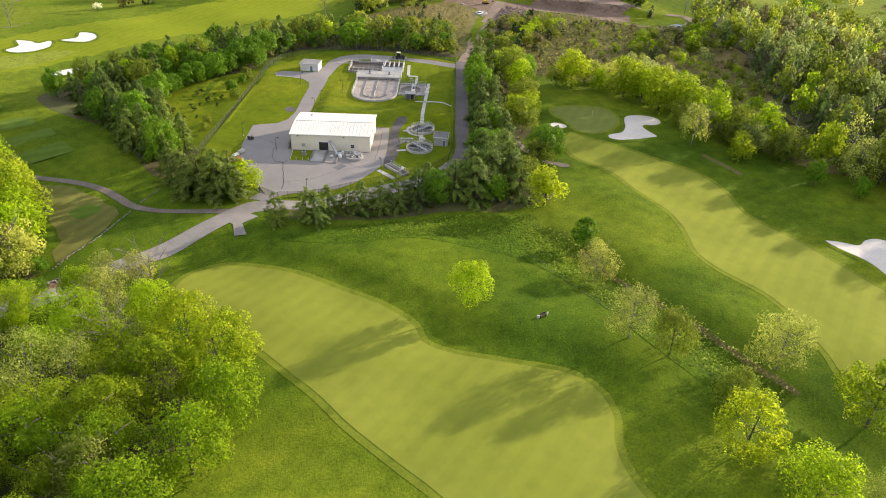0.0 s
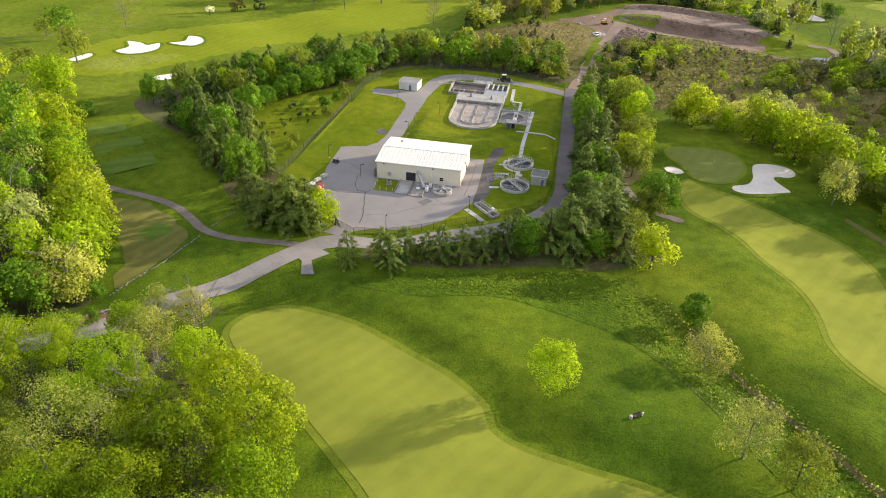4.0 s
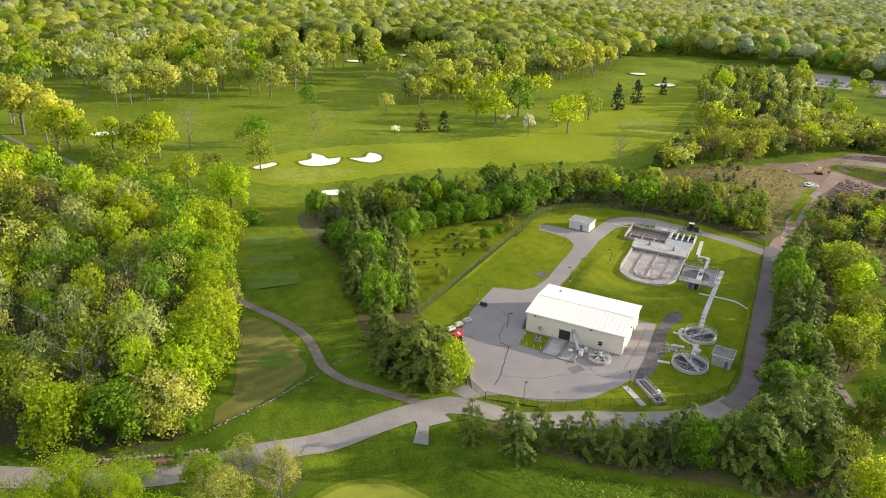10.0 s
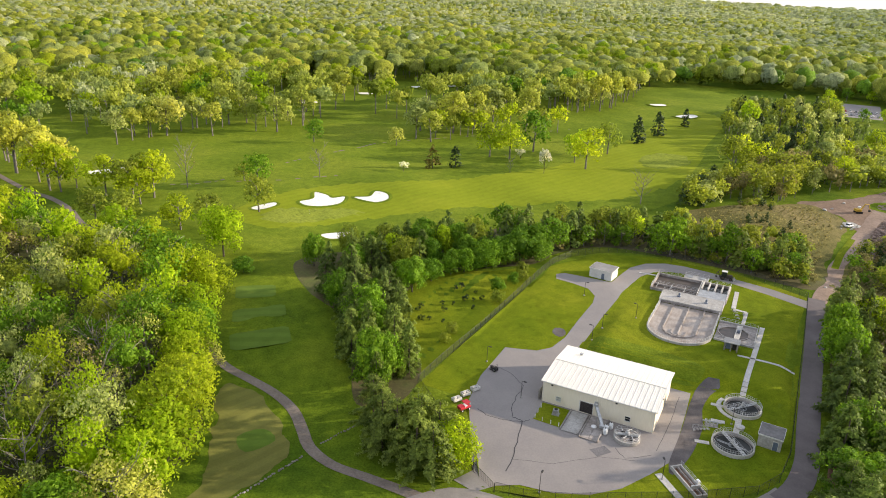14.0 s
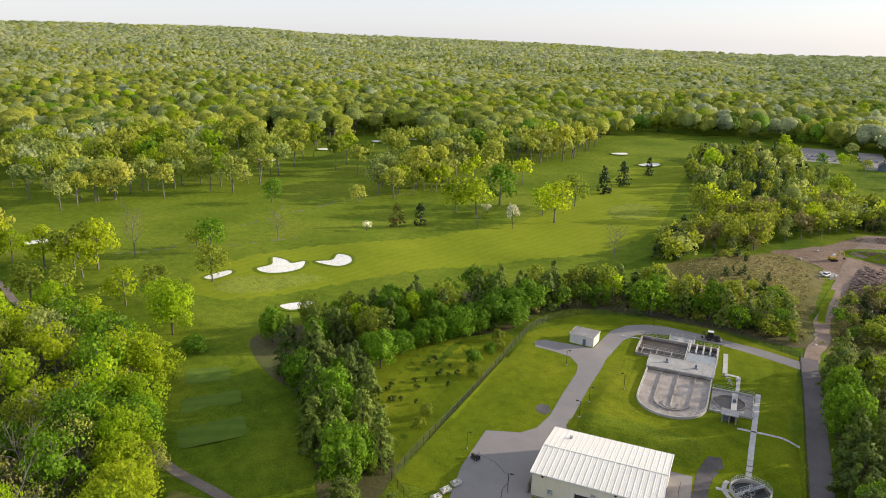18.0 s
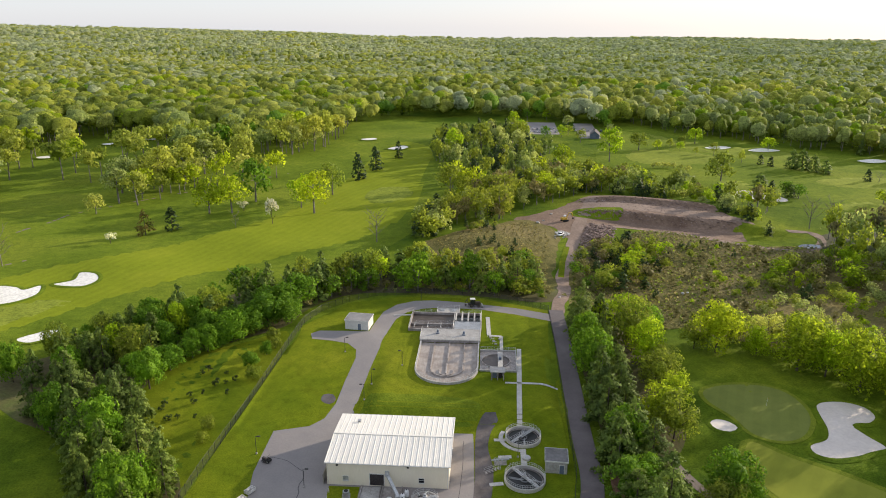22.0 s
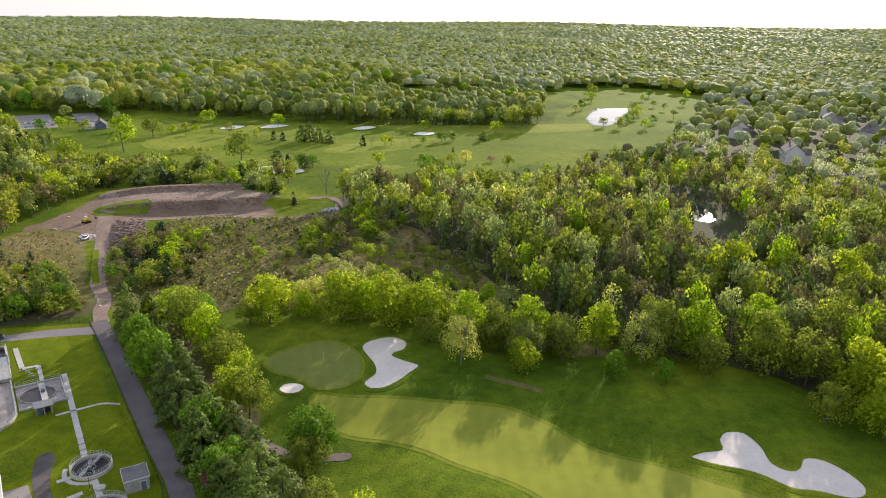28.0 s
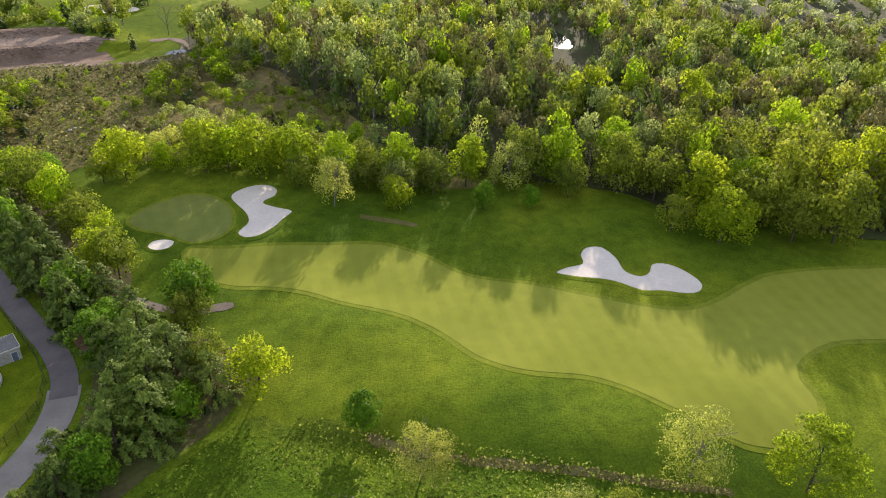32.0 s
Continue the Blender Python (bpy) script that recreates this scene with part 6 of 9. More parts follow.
THICKETS = (("scrub_clearing", [(112, 100), (150, 122), (192, 134), (190, 80), (182, 46), (170, 58), (150, 80), (128, 96)], 5.4, 0.8, 2.0, 6.5, {"olive": 4, "scrub": 2, "hazel": 2, "cedar": 1, "lime": 1}, "bushes and brambles in the clearing by the woods"),
            ("scrub_thicket", [(66, 108), (84, 100), (104, 92), (134, 112), (164, 146), (172, 172), (150, 178), (118, 176), (112, 152), (96, 118)], 5.6, 0.7, 1.0, 4.2, {"scrub": 5, "olive": 2, "lime": 0.8, "cedar": 1.0}, "thicket of bushes and saplings by the earthworks"),
            ("scrub_dark", [(62, 136), (70, 159), (90, 178), (105, 178), (111, 157), (94, 124), (79, 119), (63, 119)], 4.4, 0.9, 4.0, 9.0, {"cedar": 3, "olive": 3, "lime": 1.3, "scrub": 1.5, "maple": 1}, "dense dark thicket beside the earth track"),
            ("scrub_mound", [(28, 173), (46, 171), (47, 151), (32, 149)], 4.0, 0.75, 2.0, 4.5, {"olive": 2, "cedar": 3, "scrub": 1}, "low dark scrub on the crest of the mound"),
            ("scrub_mound_west", [(21, 197), (24, 208), (38, 207), (38, 191), (25, 184)], 4.0, 0.8, 2.0, 4.5, {"olive": 2, "cedar": 3, "scrub": 1}, "low dark scrub on the side of the mound"),
            ("scrub_slope", [(-4, 140), (20, 134), (37, 149), (53, 154), (54, 126), (57.5, 108), (48, 103), (30, 124), (0, 130)], 4.6, 0.8, 3.0, 8.0, {"olive": 3, "cedar": 3, "scrub": 2, "maple": 1}, "scrub on the slope of the mound"),
            ("scrub_west", [(-1, 183), (-2, 214), (8, 252), (16, 216), (14, 186), (6, 174)], 5.0, 0.9, 5.0, 11.0, {"olive": 3, "cedar": 3, "hazel": 2}, "dark thicket at the fairway edge"),
            ("scrub_hedge", [(92, 303), (108, 290), (134, 279), (148, 254), (160, 235), (175, 208), (166, 200), (154, 228), (140, 250), (128, 269), (104, 280), (88, 292)], 5.0, 0.9, 4.0, 10.0, {"olive": 3, "cedar": 3, "hazel": 2, "lime": 1, "pale": 1}, "hedge of bushes above the excavation"),
            ("scrub_row", [(118, 182), (134, 186), (140, 180), (128, 172), (116, 176)], 3.2, 0.9, 1.2, 2.6, {"cedar": 4, "scrub": 1}, "low row of dark bushes by the earth track"),
            ("scrub_east_edge", [(128, 92), (150, 62), (158, 30), (168, 8), (184, -8), (198, -30), (208, -58), (228, -94), (250, -120), (262, -118), (240, -88), (222, -52), (212, -22), (196, 0), (178, 16), (170, 38), (162, 66), (138, 98)], 6.0, 0.8, 3.0, 8.0, {"olive": 3, "lime": 1.5, "scrub": 2, "hazel": 2, "pale": 1}, "undergrowth along the edge of the eastern woods"),
            ("scrub_bright", [(128, 120), (150, 122), (190, 128), (196, 150), (188, 168), (156, 154), (134, 134)], 6.5, 0.85, 5.0, 10.0, {"lime": 3, "olive": 3, "yellow": 1, "scrub": 1}, "bright bushes before the eastern woods"))
for nm_, zone, gap_, keep_, lo_, hi_, mix_, words_ in THICKETS:
    spots = scatter(zone, gap_, 0.8)
    spots = spots[rng.random(len(spots)) < keep_]
    spots = spots[(line_distance(earth_line, spots[:, 0], spots[:, 1]) > 5) & (line_distance(track_b, spots[:, 0], spots[:, 1]) > 4)]
    woods(nm_, spots, rng.uniform(lo_, hi_, len(spots)), mixed(len(spots), mix_), words_, 0.8, 1.15, 0.0, False, "thicket")
spots = scatter([(20, 200), (36, 212), (50, 236), (80, 270), (104, 288), (140, 276), (172, 236), (188, 246), (150, 292), (110, 330), (74, 340), (34, 300), (14, 250), (2, 214)], 7.5)
woods("woods_quarry", spots, rng.uniform(8, 15, len(spots)), mixed(len(spots), {"olive": 4, "hazel": 3, "yellow": 0.6, "lime": 0.8, "pine": 1.5, "cedar": 0.8, "scrub": 2}), "trees and scrub round the excavation", 1.0, 0.8, 0.10)
# open groves of tall trees north of the fairway
spots = scatter([(-340, 90), (-300, 150), (-262, 205), (-226, 262), (-190, 310), (-140, 330), (-110, 380), (-95, 470), (-110, 620), (-420, 620), (-560, 300), (-480, 60)], 15.5)
dense = np.interp(spots[:, 1] + 0.25 * (spots[:, 0] + 200), [200, 330, 430, 500], [0.45, 0.62, 0.8, 1.0])
spots = spots[rng.random(len(spots)) < dense]
for hx, hy in ((-278, 437), (-267, 450), (-306, 446), (-289, 368), (-300, 340), (-240, 250)):
    back = Vector((40 - hx, -130 - hy)).normalized()
    along = (spots[:, 0] - hx) * back.x + (spots[:, 1] - hy) * back.y
    aside = np.abs((spots[:, 0] - hx) * back.y - (spots[:, 1] - hy) * back.x)
    spots = spots[~((along > -12) & (along < 75) & (aside < 11))]
woods("grove_north", spots, rng.uniform(19, 28, len(spots)), mixed(len(spots), {"oak": 5, "pale": 1.2, "olive": 2, "hazel": 2, "yellow": 1.8, "lime": 0.8, "maple": 0.4}), "open grove of tall trees with bare lower trunks", 1.3, 0.8, 0.34)
spots = scatter([(-185, 235), (-150, 250), (-120, 285), (-100, 320), (-130, 330), (-165, 300)], 14)
woods("grove_middle", spots, rng.uniform(14, 19, len(spots)), mixed(len(spots), {"yellow": 3, "olive": 3, "pale": 2}), "small grove between the fairways", 1.3, 0.85, 0.3)
spots = scatter([(2, 330), (30, 300), (60, 330), (84, 400), (66, 480), (30, 520), (-6, 500), (-14, 440)], 10)
woods("grove_pines", spots, rng.uniform(13, 18, len(spots)), mixed(len(spots), {"pine": 6, "cedar": 2.5, "hazel": 1.6, "olive": 1.5}), "tall dark grove by the far car park", 1.2, 0.65, 0.28)
spots = scatter([(-340, 150), (-620, 250), (-1000, 100), (-1000, 900), (0, 1000), (500, 950), (560, 640), (200, 640), (150, 560), (60, 640), (-60, 640), (-110, 560), (-400, 600)], 17)
spots = spots[~inside(far_field, spots[:, 0], spots[:, 1]) & ~inside(pond_field, spots[:, 0], spots[:, 1])]
# the silver share brings haze into the leaf colour
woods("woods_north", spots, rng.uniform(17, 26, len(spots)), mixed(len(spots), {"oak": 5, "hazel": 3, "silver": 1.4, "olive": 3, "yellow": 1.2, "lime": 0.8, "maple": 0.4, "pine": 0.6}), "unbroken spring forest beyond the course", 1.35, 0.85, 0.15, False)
spots = scatter([(430, -300), (900, -500), (1100, 200), (1000, 600), (620, 640), (700, 360), (620, 300), (520, 245), (470, 215), (430, 190)], 17)
spots = spots[~inside([(490, 300), (640, 400), (600, 430), (480, 330)], spots[:, 0], spots[:, 1])]
spots = spots[~inside(pond_field, spots[:, 0], spots[:, 1])]
for hx, hy in HOUSE_SPOTS:
    back = Vector((40 - hx, -130 - hy)).normalized()
    along = (spots[:, 0] - hx) * back.x + (spots[:, 1] - hy) * back.y
    aside = np.abs((spots[:, 0] - hx) * back.y - (spots[:, 1] - hy) * back.x)
    spots = spots[~((along > -12) & (along < 34) & (aside < 12))]
# mostly silver and hazel: haze over the suburb, put into the leaves
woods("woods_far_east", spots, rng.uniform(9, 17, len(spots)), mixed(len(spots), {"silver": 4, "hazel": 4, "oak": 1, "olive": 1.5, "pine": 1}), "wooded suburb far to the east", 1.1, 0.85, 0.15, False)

spots = scatter([(168, 618), (206, 534), (244, 494), (286, 454), (333, 412), (384, 358), (430, 324), (466, 350), (500, 400), (560, 450), (600, 520), (480, 530), (430, 560), (470, 660), (200, 660)], 11.5)
woods("woods_band", spots, rng.uniform(13, 21, len(spots)), mixed(len(spots), {"hazel": 4, "olive": 3, "oak": 2, "lime": 1.2, "pine": 0.8}), "band of tall spring trees along the far fairways", 1.3, 0.7, 0.2)

# forest to the horizon
rad, far_spots, far_h, far_w = 930.0, [], [], []
while rad < 4550:
    gap = max(10.5, rad * 0.0066)
    az = np.radians(np.arange(-62, 72, np.degrees(gap / rad)))
    az = az + rng.uniform(-0.5, 0.5, len(az)) * gap / rad
    rr = rad + rng.uniform(-0.6, 0.6, len(az)) * gap
    far_spots.append(np.stack([35 + rr * np.sin(az), -130 + rr * np.cos(az)], 1))
    far_h.append(rng.uniform(0.72, 1.2, len(az)) * (14 + gap * 0.14))
    far_w.append(gap * rng.uniform(0.9, 2.0, len(az)))
    rad += gap * 1.2
far_w = np.concatenate(far_w)
far_spots, far_h = np.concatenate(far_spots), np.concatenate(far_h)
FAR_MEADOWS = ([(-1262, 1250), (-1110, 1325), (-1180, 1420), (-1300, 1345)], [(-40, 1960), (140, 2020), (120, 2110), (-30, 2060)])
clear = inside(pond_field, far_spots[:, 0], far_spots[:, 1])
for meadow in FAR_MEADOWS:
    clear |= inside(grown(meadow, 14), far_spots[:, 0], far_spots[:, 1])
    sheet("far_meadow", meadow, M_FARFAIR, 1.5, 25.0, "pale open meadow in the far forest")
far_spots, far_h, far_w = far_spots[~clear], far_h[~clear], far_w[~clear]
az_far = np.degrees(np.arctan2(far_spots[:, 0] - 35, far_spots[:, 1] + 130))
r_far = np.hypot(far_spots[:, 0] - 35, far_spots[:, 1] + 130)
# haze as colour: the farther off, the more pale silver crowns
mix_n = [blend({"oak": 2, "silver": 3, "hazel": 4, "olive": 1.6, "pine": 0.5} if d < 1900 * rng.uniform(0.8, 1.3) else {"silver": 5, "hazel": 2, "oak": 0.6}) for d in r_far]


def far_forest(name, pick, label):
    """Rounded crowns of the far forest, plainer towards the horizon."""
    vs, fs, ns, ids, n0 = [], [], [], [], 0
    where = np.nonzero(pick)[0]
    z = height(far_spots[where, 0], far_spots[where, 1])
    r = np.random.default_rng(77)
    near_kinds, far_kinds = [], []
    for _ in range(12):
        v, f = puff(r)
        f = f[v[f][:, :, 2].mean(1) > 0.1]
        v = v * r.uniform(0.78, 1.22, (len(v), 1))
        near_kinds.append((v * [0.5 * r.uniform(0.8, 1.3), 0.5 * r.uniform(0.8, 1.3), 0.5] + [0, 0, 0.5], f, unit(v * 0.5 + [0, 0, 0.75])))
        v = np.array([(x, y, -0.1) for x, y in ((-1, -1), (1, -1), (1, 1), (-1, 1))] + [(0.5 * x, 0.5 * y, 0.9) for x, y in ((-1, -1), (1, -1), (1, 1), (-1, 1))]) * r.uniform(0.7, 1.25, (8, 1)) * [0.75, 0.75, 1]
        far_kinds.append((v * 0.5 + [0, 0, 0.5], np.array([(4, 5, 6, 7), (0, 1, 5, 4), (1, 2, 6, 5), (2, 3, 7, 6), (3, 0, 4, 7)]), unit(v * 0.5 + [0, 0, 0.75])))
    for i, z0 in zip(where, z):
        v, f, nn = (near_kinds if r_far[i] < 1700 else far_kinds)[int(rng.integers(12))]
        vs.append(v * [far_w[i], far_w[i], far_h[i]] + [*far_spots[i], z0])
        fs.append(f + n0)
        ns.append(nn)
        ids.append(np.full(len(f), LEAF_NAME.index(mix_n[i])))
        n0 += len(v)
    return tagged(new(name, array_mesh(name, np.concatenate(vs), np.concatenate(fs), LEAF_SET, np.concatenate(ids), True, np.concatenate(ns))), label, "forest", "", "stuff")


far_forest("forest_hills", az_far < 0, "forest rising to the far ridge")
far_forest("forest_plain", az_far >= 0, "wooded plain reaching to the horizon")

# ---- the main building ----
bld = thing("service_building", 0, 0, 0, 0, "cream steel building with a white standing-seam roof", "building")
EAVE, RIDGE, BX, BY = 5.6, 6.5, 26.0, 19.0
w = Geo()
front_holes = [(3.4, 1.1, 1.2, 1.2), (9.2, 0.15, 3.0, 2.8), (19.6, 1.2, 1.2, 1.2)]
xs = sorted({0.0, BX, *[h[0] for h in front_holes], *[h[0] + h[2] for h in front_holes]})
for a, b in zip(xs, xs[1:]):
    hole = next((h for h in front_holes if abs(h[0] - a) < 1e-6 and abs(h[0] + h[2] - b) < 1e-6), None)
    spans = [(0, EAVE)] if hole is None else [(0, hole[1]), (hole[1] + hole[3], EAVE)]
    for z0, z1 in spans:
        w.box(((a + b) / 2, 0.1, (z0 + z1) / 2), (b - a, 0.2, z1 - z0))
part("wall", w, M_WALL, bld, "cream ribbed steel front wall")
for y in (BY - 0.1,):
    part("wall", Geo().box((BX / 2, y, EAVE / 2), (BX, 0.2, EAVE)), M_WALL, bld)
for x in (0.1, BX - 0.1):
    s = 0.1
    part("wall", Geo().add([(x + d, y, z) for d in (-s, s) for y, z in ((0.2, 0), (BY - 0.2, 0), (BY - 0.2, EAVE), (BY / 2, RIDGE - 0.05), (0.2, EAVE))],
                           [(0, 1, 2, 3, 4), (9, 8, 7, 6, 5), (0, 5, 6, 1), (1, 6, 7, 2), (2, 7, 8, 3), (3, 8, 9, 4), (4, 9, 5, 0)]), M_WALL, bld, "cream gable wall")
rib_me = geo_mesh("wall_rib", Geo().box((0, -0.02, EAVE / 2 + 0.02), (0.07, 0.05, EAVE - 0.1)), M_WALL)
for k in range(1, 26):
    if not any(h[0] - 0.1 < k * 1.0 < h[0] + h[2] + 0.1 for h in front_holes):
        part("wall_rib", rib_me, None, bld).location = (k * 1.0, 0, 0)
slope = math.atan2(RIDGE - EAVE, BY / 2)
pw = (BX + 0.7) / 22
panel = Geo()
ln = (BY / 2 + 0.35) / math.cos(slope)
panel.add([(u, v, z) for z in (0, 0.05) for u, v in ((0, 0), (pw, 0), (pw, ln), (0, ln))], [(3, 2, 1, 0), (4, 5, 6, 7), (0, 1, 5, 4), (1, 2, 6, 5), (2, 3, 7, 6), (3, 0, 4, 7)])
panel.add([(u, v, z) for v in (0, ln) for u, z in ((0.0, 0.05), (0.03, 0.14), (0.09, 0.14), (0.12, 0.05))], [(0, 1, 5, 4), (1, 2, 6, 5), (2, 3, 7, 6), (3, 2, 1, 0), (4, 5, 6, 7)])
for u in (0.42, 0.80):
    panel.add([(u + d, v, z) for v in (0, ln) for d, z in ((0, 0.05), (0.02, 0.075), (0.05, 0.075), (0.07, 0.05))], [(0, 1, 5, 4), (1, 2, 6, 5), (2, 3, 7, 6), (3, 2, 1, 0), (4, 5, 6, 7)])
panel_me = geo_mesh("roof_panel", panel, M_ROOF)
roof = part("roof", Geo().box((BX / 2, BY / 2, RIDGE + 0.14), (BX + 0.72, 0.5, 0.07), 0, 0.02), M_ROOF, bld, "white steel ridge cap")
for k in range(22):
    for side in (0, 1):
        p = part("roof_panel", panel_me, None, roof)
        m = Matrix.Translation((-0.35 + k * pw, -0.35, EAVE + 0.0)) @ Matrix.Rotation(slope, 4, "X")
        if side:
            m = Matrix.Translation((-0.35 + (k + 1) * pw, BY + 0.35, EAVE + 0.0)) @ Matrix.Rotation(math.pi, 4, "Z") @ Matrix.Rotation(slope, 4, "X")
        p.matrix_local = m
for x in (-0.38, BX + 0.38):
    for side in (-1, 1):
        y0, y1 = (-0.38, BY / 2) if side < 0 else (BY + 0.38, BY / 2)
        part("rake_trim", Geo().add([(x + d, y, z + e) for d in (-0.04, 0.04) for y, z in ((y0, EAVE - 0.03), (y1, RIDGE - 0.01)) for e in (-0.2, 0.12)], [(0, 1, 3, 2), (6, 7, 5, 4), (0, 4, 5, 1), (1, 5, 7, 3), (3, 7, 6, 2), (2, 6, 4, 0)]), M_TRIM, bld)
for y in (-0.42, BY + 0.42):
    part("gutter", Geo().box((BX / 2, y, EAVE - 0.06), (BX + 0.7, 0.16, 0.16), 0, 0.03), M_TRIM, bld, "white eave gutter")
for x in (0.25, BX - 0.25):
    part("downpipe", Geo().tube([(x, -0.38, EAVE - 0.1), (x, -0.1, EAVE - 0.5), (x, -0.1, 0.2)], 0.05, 6), M_TRIM, bld)
door = part("door", Geo().box((10.7, 0.12, 1.55), (3.0, 0.08, 2.8)), M_DOOR, bld, "dark brown roll-up door")
for k in range(9):
    part("slat", Geo().box((10.7, 0.07, 0.3 + k * 0.31), (2.94, 0.05, 0.26), 0, 0.02), M_DOOR, door)
part("door_frame", Geo().box((9.12, -0.02, 1.6), (0.16, 0.14, 2.9)).box((12.28, -0.02, 1.6), (0.16, 0.14, 2.9)).box((10.7, -0.02, 3.05), (3.3, 0.14, 0.16)), M_TRIM, bld)
for x, z0, m in ((4.0, 1.1, M_GALV), (20.2, 1.2, GLASS)):
    win = part("window", Geo().box((x, 0.1, z0 + 0.6), (1.16, 0.06, 1.16)), m, bld, "small louvred opening" if m is M_GALV else "small dark window")
    part("window_frame", Geo().box((x - 0.6, -0.02, z0 + 0.6), (0.1, 0.12, 1.3)).box((x + 0.6, -0.02, z0 + 0.6), (0.1, 0.12, 1.3)).box((x, -0.02, z0 + 1.22), (1.1, 0.12, 0.1)).box((x, -0.04, z0 - 0.02), (1.3, 0.18, 0.1)), M_TRIM, win)
    part("mullion", Geo().box((x, 0.05, z0 + 0.6), (1.1, 0.06, 0.05)), M_TRIM, win)
for x in (2.3, 17.4):
    lamp = part("wall_lamp", Geo().box((x, -0.2, 5.0), (0.45, 0.3, 0.3), 0, 0.06), M_BLACKSTEEL, bld, "dark wall floodlight")
part("wall_lamp", Geo().box((BX + 0.16, 8.0, 4.4), (0.3, 0.5, 0.3), 0, 0.06), M_BLACKSTEEL, bld)
part("louver", Geo().box((12.9, -0.08, 3.6), (0.8, 0.16, 0.6), 0, 0.03), M_GALV, bld)
part("roof_vent", Geo().box((4.4, 15.4, 6.2), (0.6, 0.6, 0.5), 0, 0.08).box((4.4, 15.4, 6.5), (0.8, 0.8, 0.08)), M_GALV, bld, "small grey roof vent")
part("service_pipe", Geo().tube([(BX + 0.08, 12.0, 0.2), (BX + 0.08, 12.0, 2.4)], 0.06).box((BX + 0.1, 12.4, 1.4), (0.2, 0.7, 0.9), 0, 0.04), M_GALV, bld)
conv = part("conveyor", Geo().add([(x + dx, y, z + dz) for x, y, z in ((12.9, -0.3, 3.2), (15.9, -4.6, 0.6)) for dx, dz in ((-0.35, 0), (0.35, 0), (0.35, 0.45), (-0.35, 0.45))], [(0, 1, 5, 4), (1, 2, 6, 5), (2, 3, 7, 6), (3, 0, 4, 7), (3, 2, 1, 0), (4, 5, 6, 7)]), M_GALV, bld, "sloping grey screw conveyor")
for u in (0.4, 0.8):
    x, y, z = 12.9 + 3 * u, -0.3 - 4.3 * u, 3.2 - 2.6 * u
    part("leg", Geo().tube([(x - 0.3, y, 0.05), (x - 0.3, y, z)], 0.05).tube([(x + 0.3, y, 0.05), (x + 0.3, y, z)], 0.05), M_GALV, conv)
for y in (-0.6, -4.2):
    part("hopper", Geo().box((13.0 - (y + 0.6) * 0.72, y, 3.5 if y > -1 else 0.8), (0.9, 0.9, 0.7), 0, 0.1), M_GALV, conv)
gate_panel = thing("side_screen", -0.9, 2.0, 0.06, 90, "dark slatted screen leaning by the gable wall", "screen")
part("frame", Geo().box((0, 0, 1.3), (4.2, 0.08, 2.5), 0, 0.02), M_CONC_WEATH, gate_panel)
for k in range(7):
    part("slat", Geo().box((-1.8 + k * 0.6, -0.07, 1.3), (0.5, 0.05, 2.4), 0, 0.01), M_BLOCK_TAN, gate_panel)

# ---- aprons and equipment in front of the building ----


def low_wall(pts, width, h, name, label, material=None, z=None, category="kerb"):
    line = [Vector(p) for p in pts]
    base_z = ground_z(*pts[0]) if z is None else z
    ob = new(name, geo_mesh(name, Geo().wall_along(pts, width, base_z - 0.1, base_z + h), material or M_CONCRETE))
    return tagged(ob, label, category)


for x0, x1, y0, y1, m in ((7.7, 11.5, -9.0, -0.45, M_CONCRETE), (12.2, 16.0, -9.6, -0.45, M_CONC_WEATH)):
    apron = thing("loading_apron", (x0 + x1) / 2, (y0 + y1) / 2, 0.06, 0, "stained concrete apron in front of the door", "apron")
    for k in range(2):
        for j in range(2):
            part("slab", Geo().box(((k - 0.5) * (x1 - x0) / 2, (j - 0.5) * (y1 - y0) / 2, 0.03), ((x1 - x0) / 2 - 0.05, (y1 - y0) / 2 - 0.05, 0.10), 0, 0.02), m, apron)
    for sx in (-1, 1):
        part("side_wall", Geo().box((sx * ((x1 - x0) / 2 + 0.14), 0, 0.22), (0.22, y1 - y0, 0.55), 0, 0.03), M_CONC_WEATH, apron)
drum = thing("drum_cover", 13.9, -4.4, 0.15, 0, "round white lid on the apron", "lid")
part("cover", Geo().lathe((0, 0, 0), [(0.62, 0), (0.66, 0.1), (0.6, 0.22), (0.2, 0.3), (0.0, 0.31)], 20), M_WHITEPAINT, drum)
for x, y, s in ((16.8, -5.6, 0.55), (16.7, -4.3, 0.5), (17.4, -2.9, 0.45)):
    tk = thing("white_tank", x, y, 0.06, 0, "small white plastic tank beside the apron", "tank")
    part("body", Geo().lathe((0, 0, 0), [(0, 0), (s * 0.95, 0), (s, 0.1), (s, 1.2), (s * 0.7, 1.45), (0.15, 1.5), (0, 1.5)], 16), M_WHITEPAINT, tk, "", True)
    part("cap", Geo().lathe((0, 0, 1.48), [(0.16, 0), (0.16, 0.12), (0, 0.13)], 10), M_BLACKSTEEL, tk)


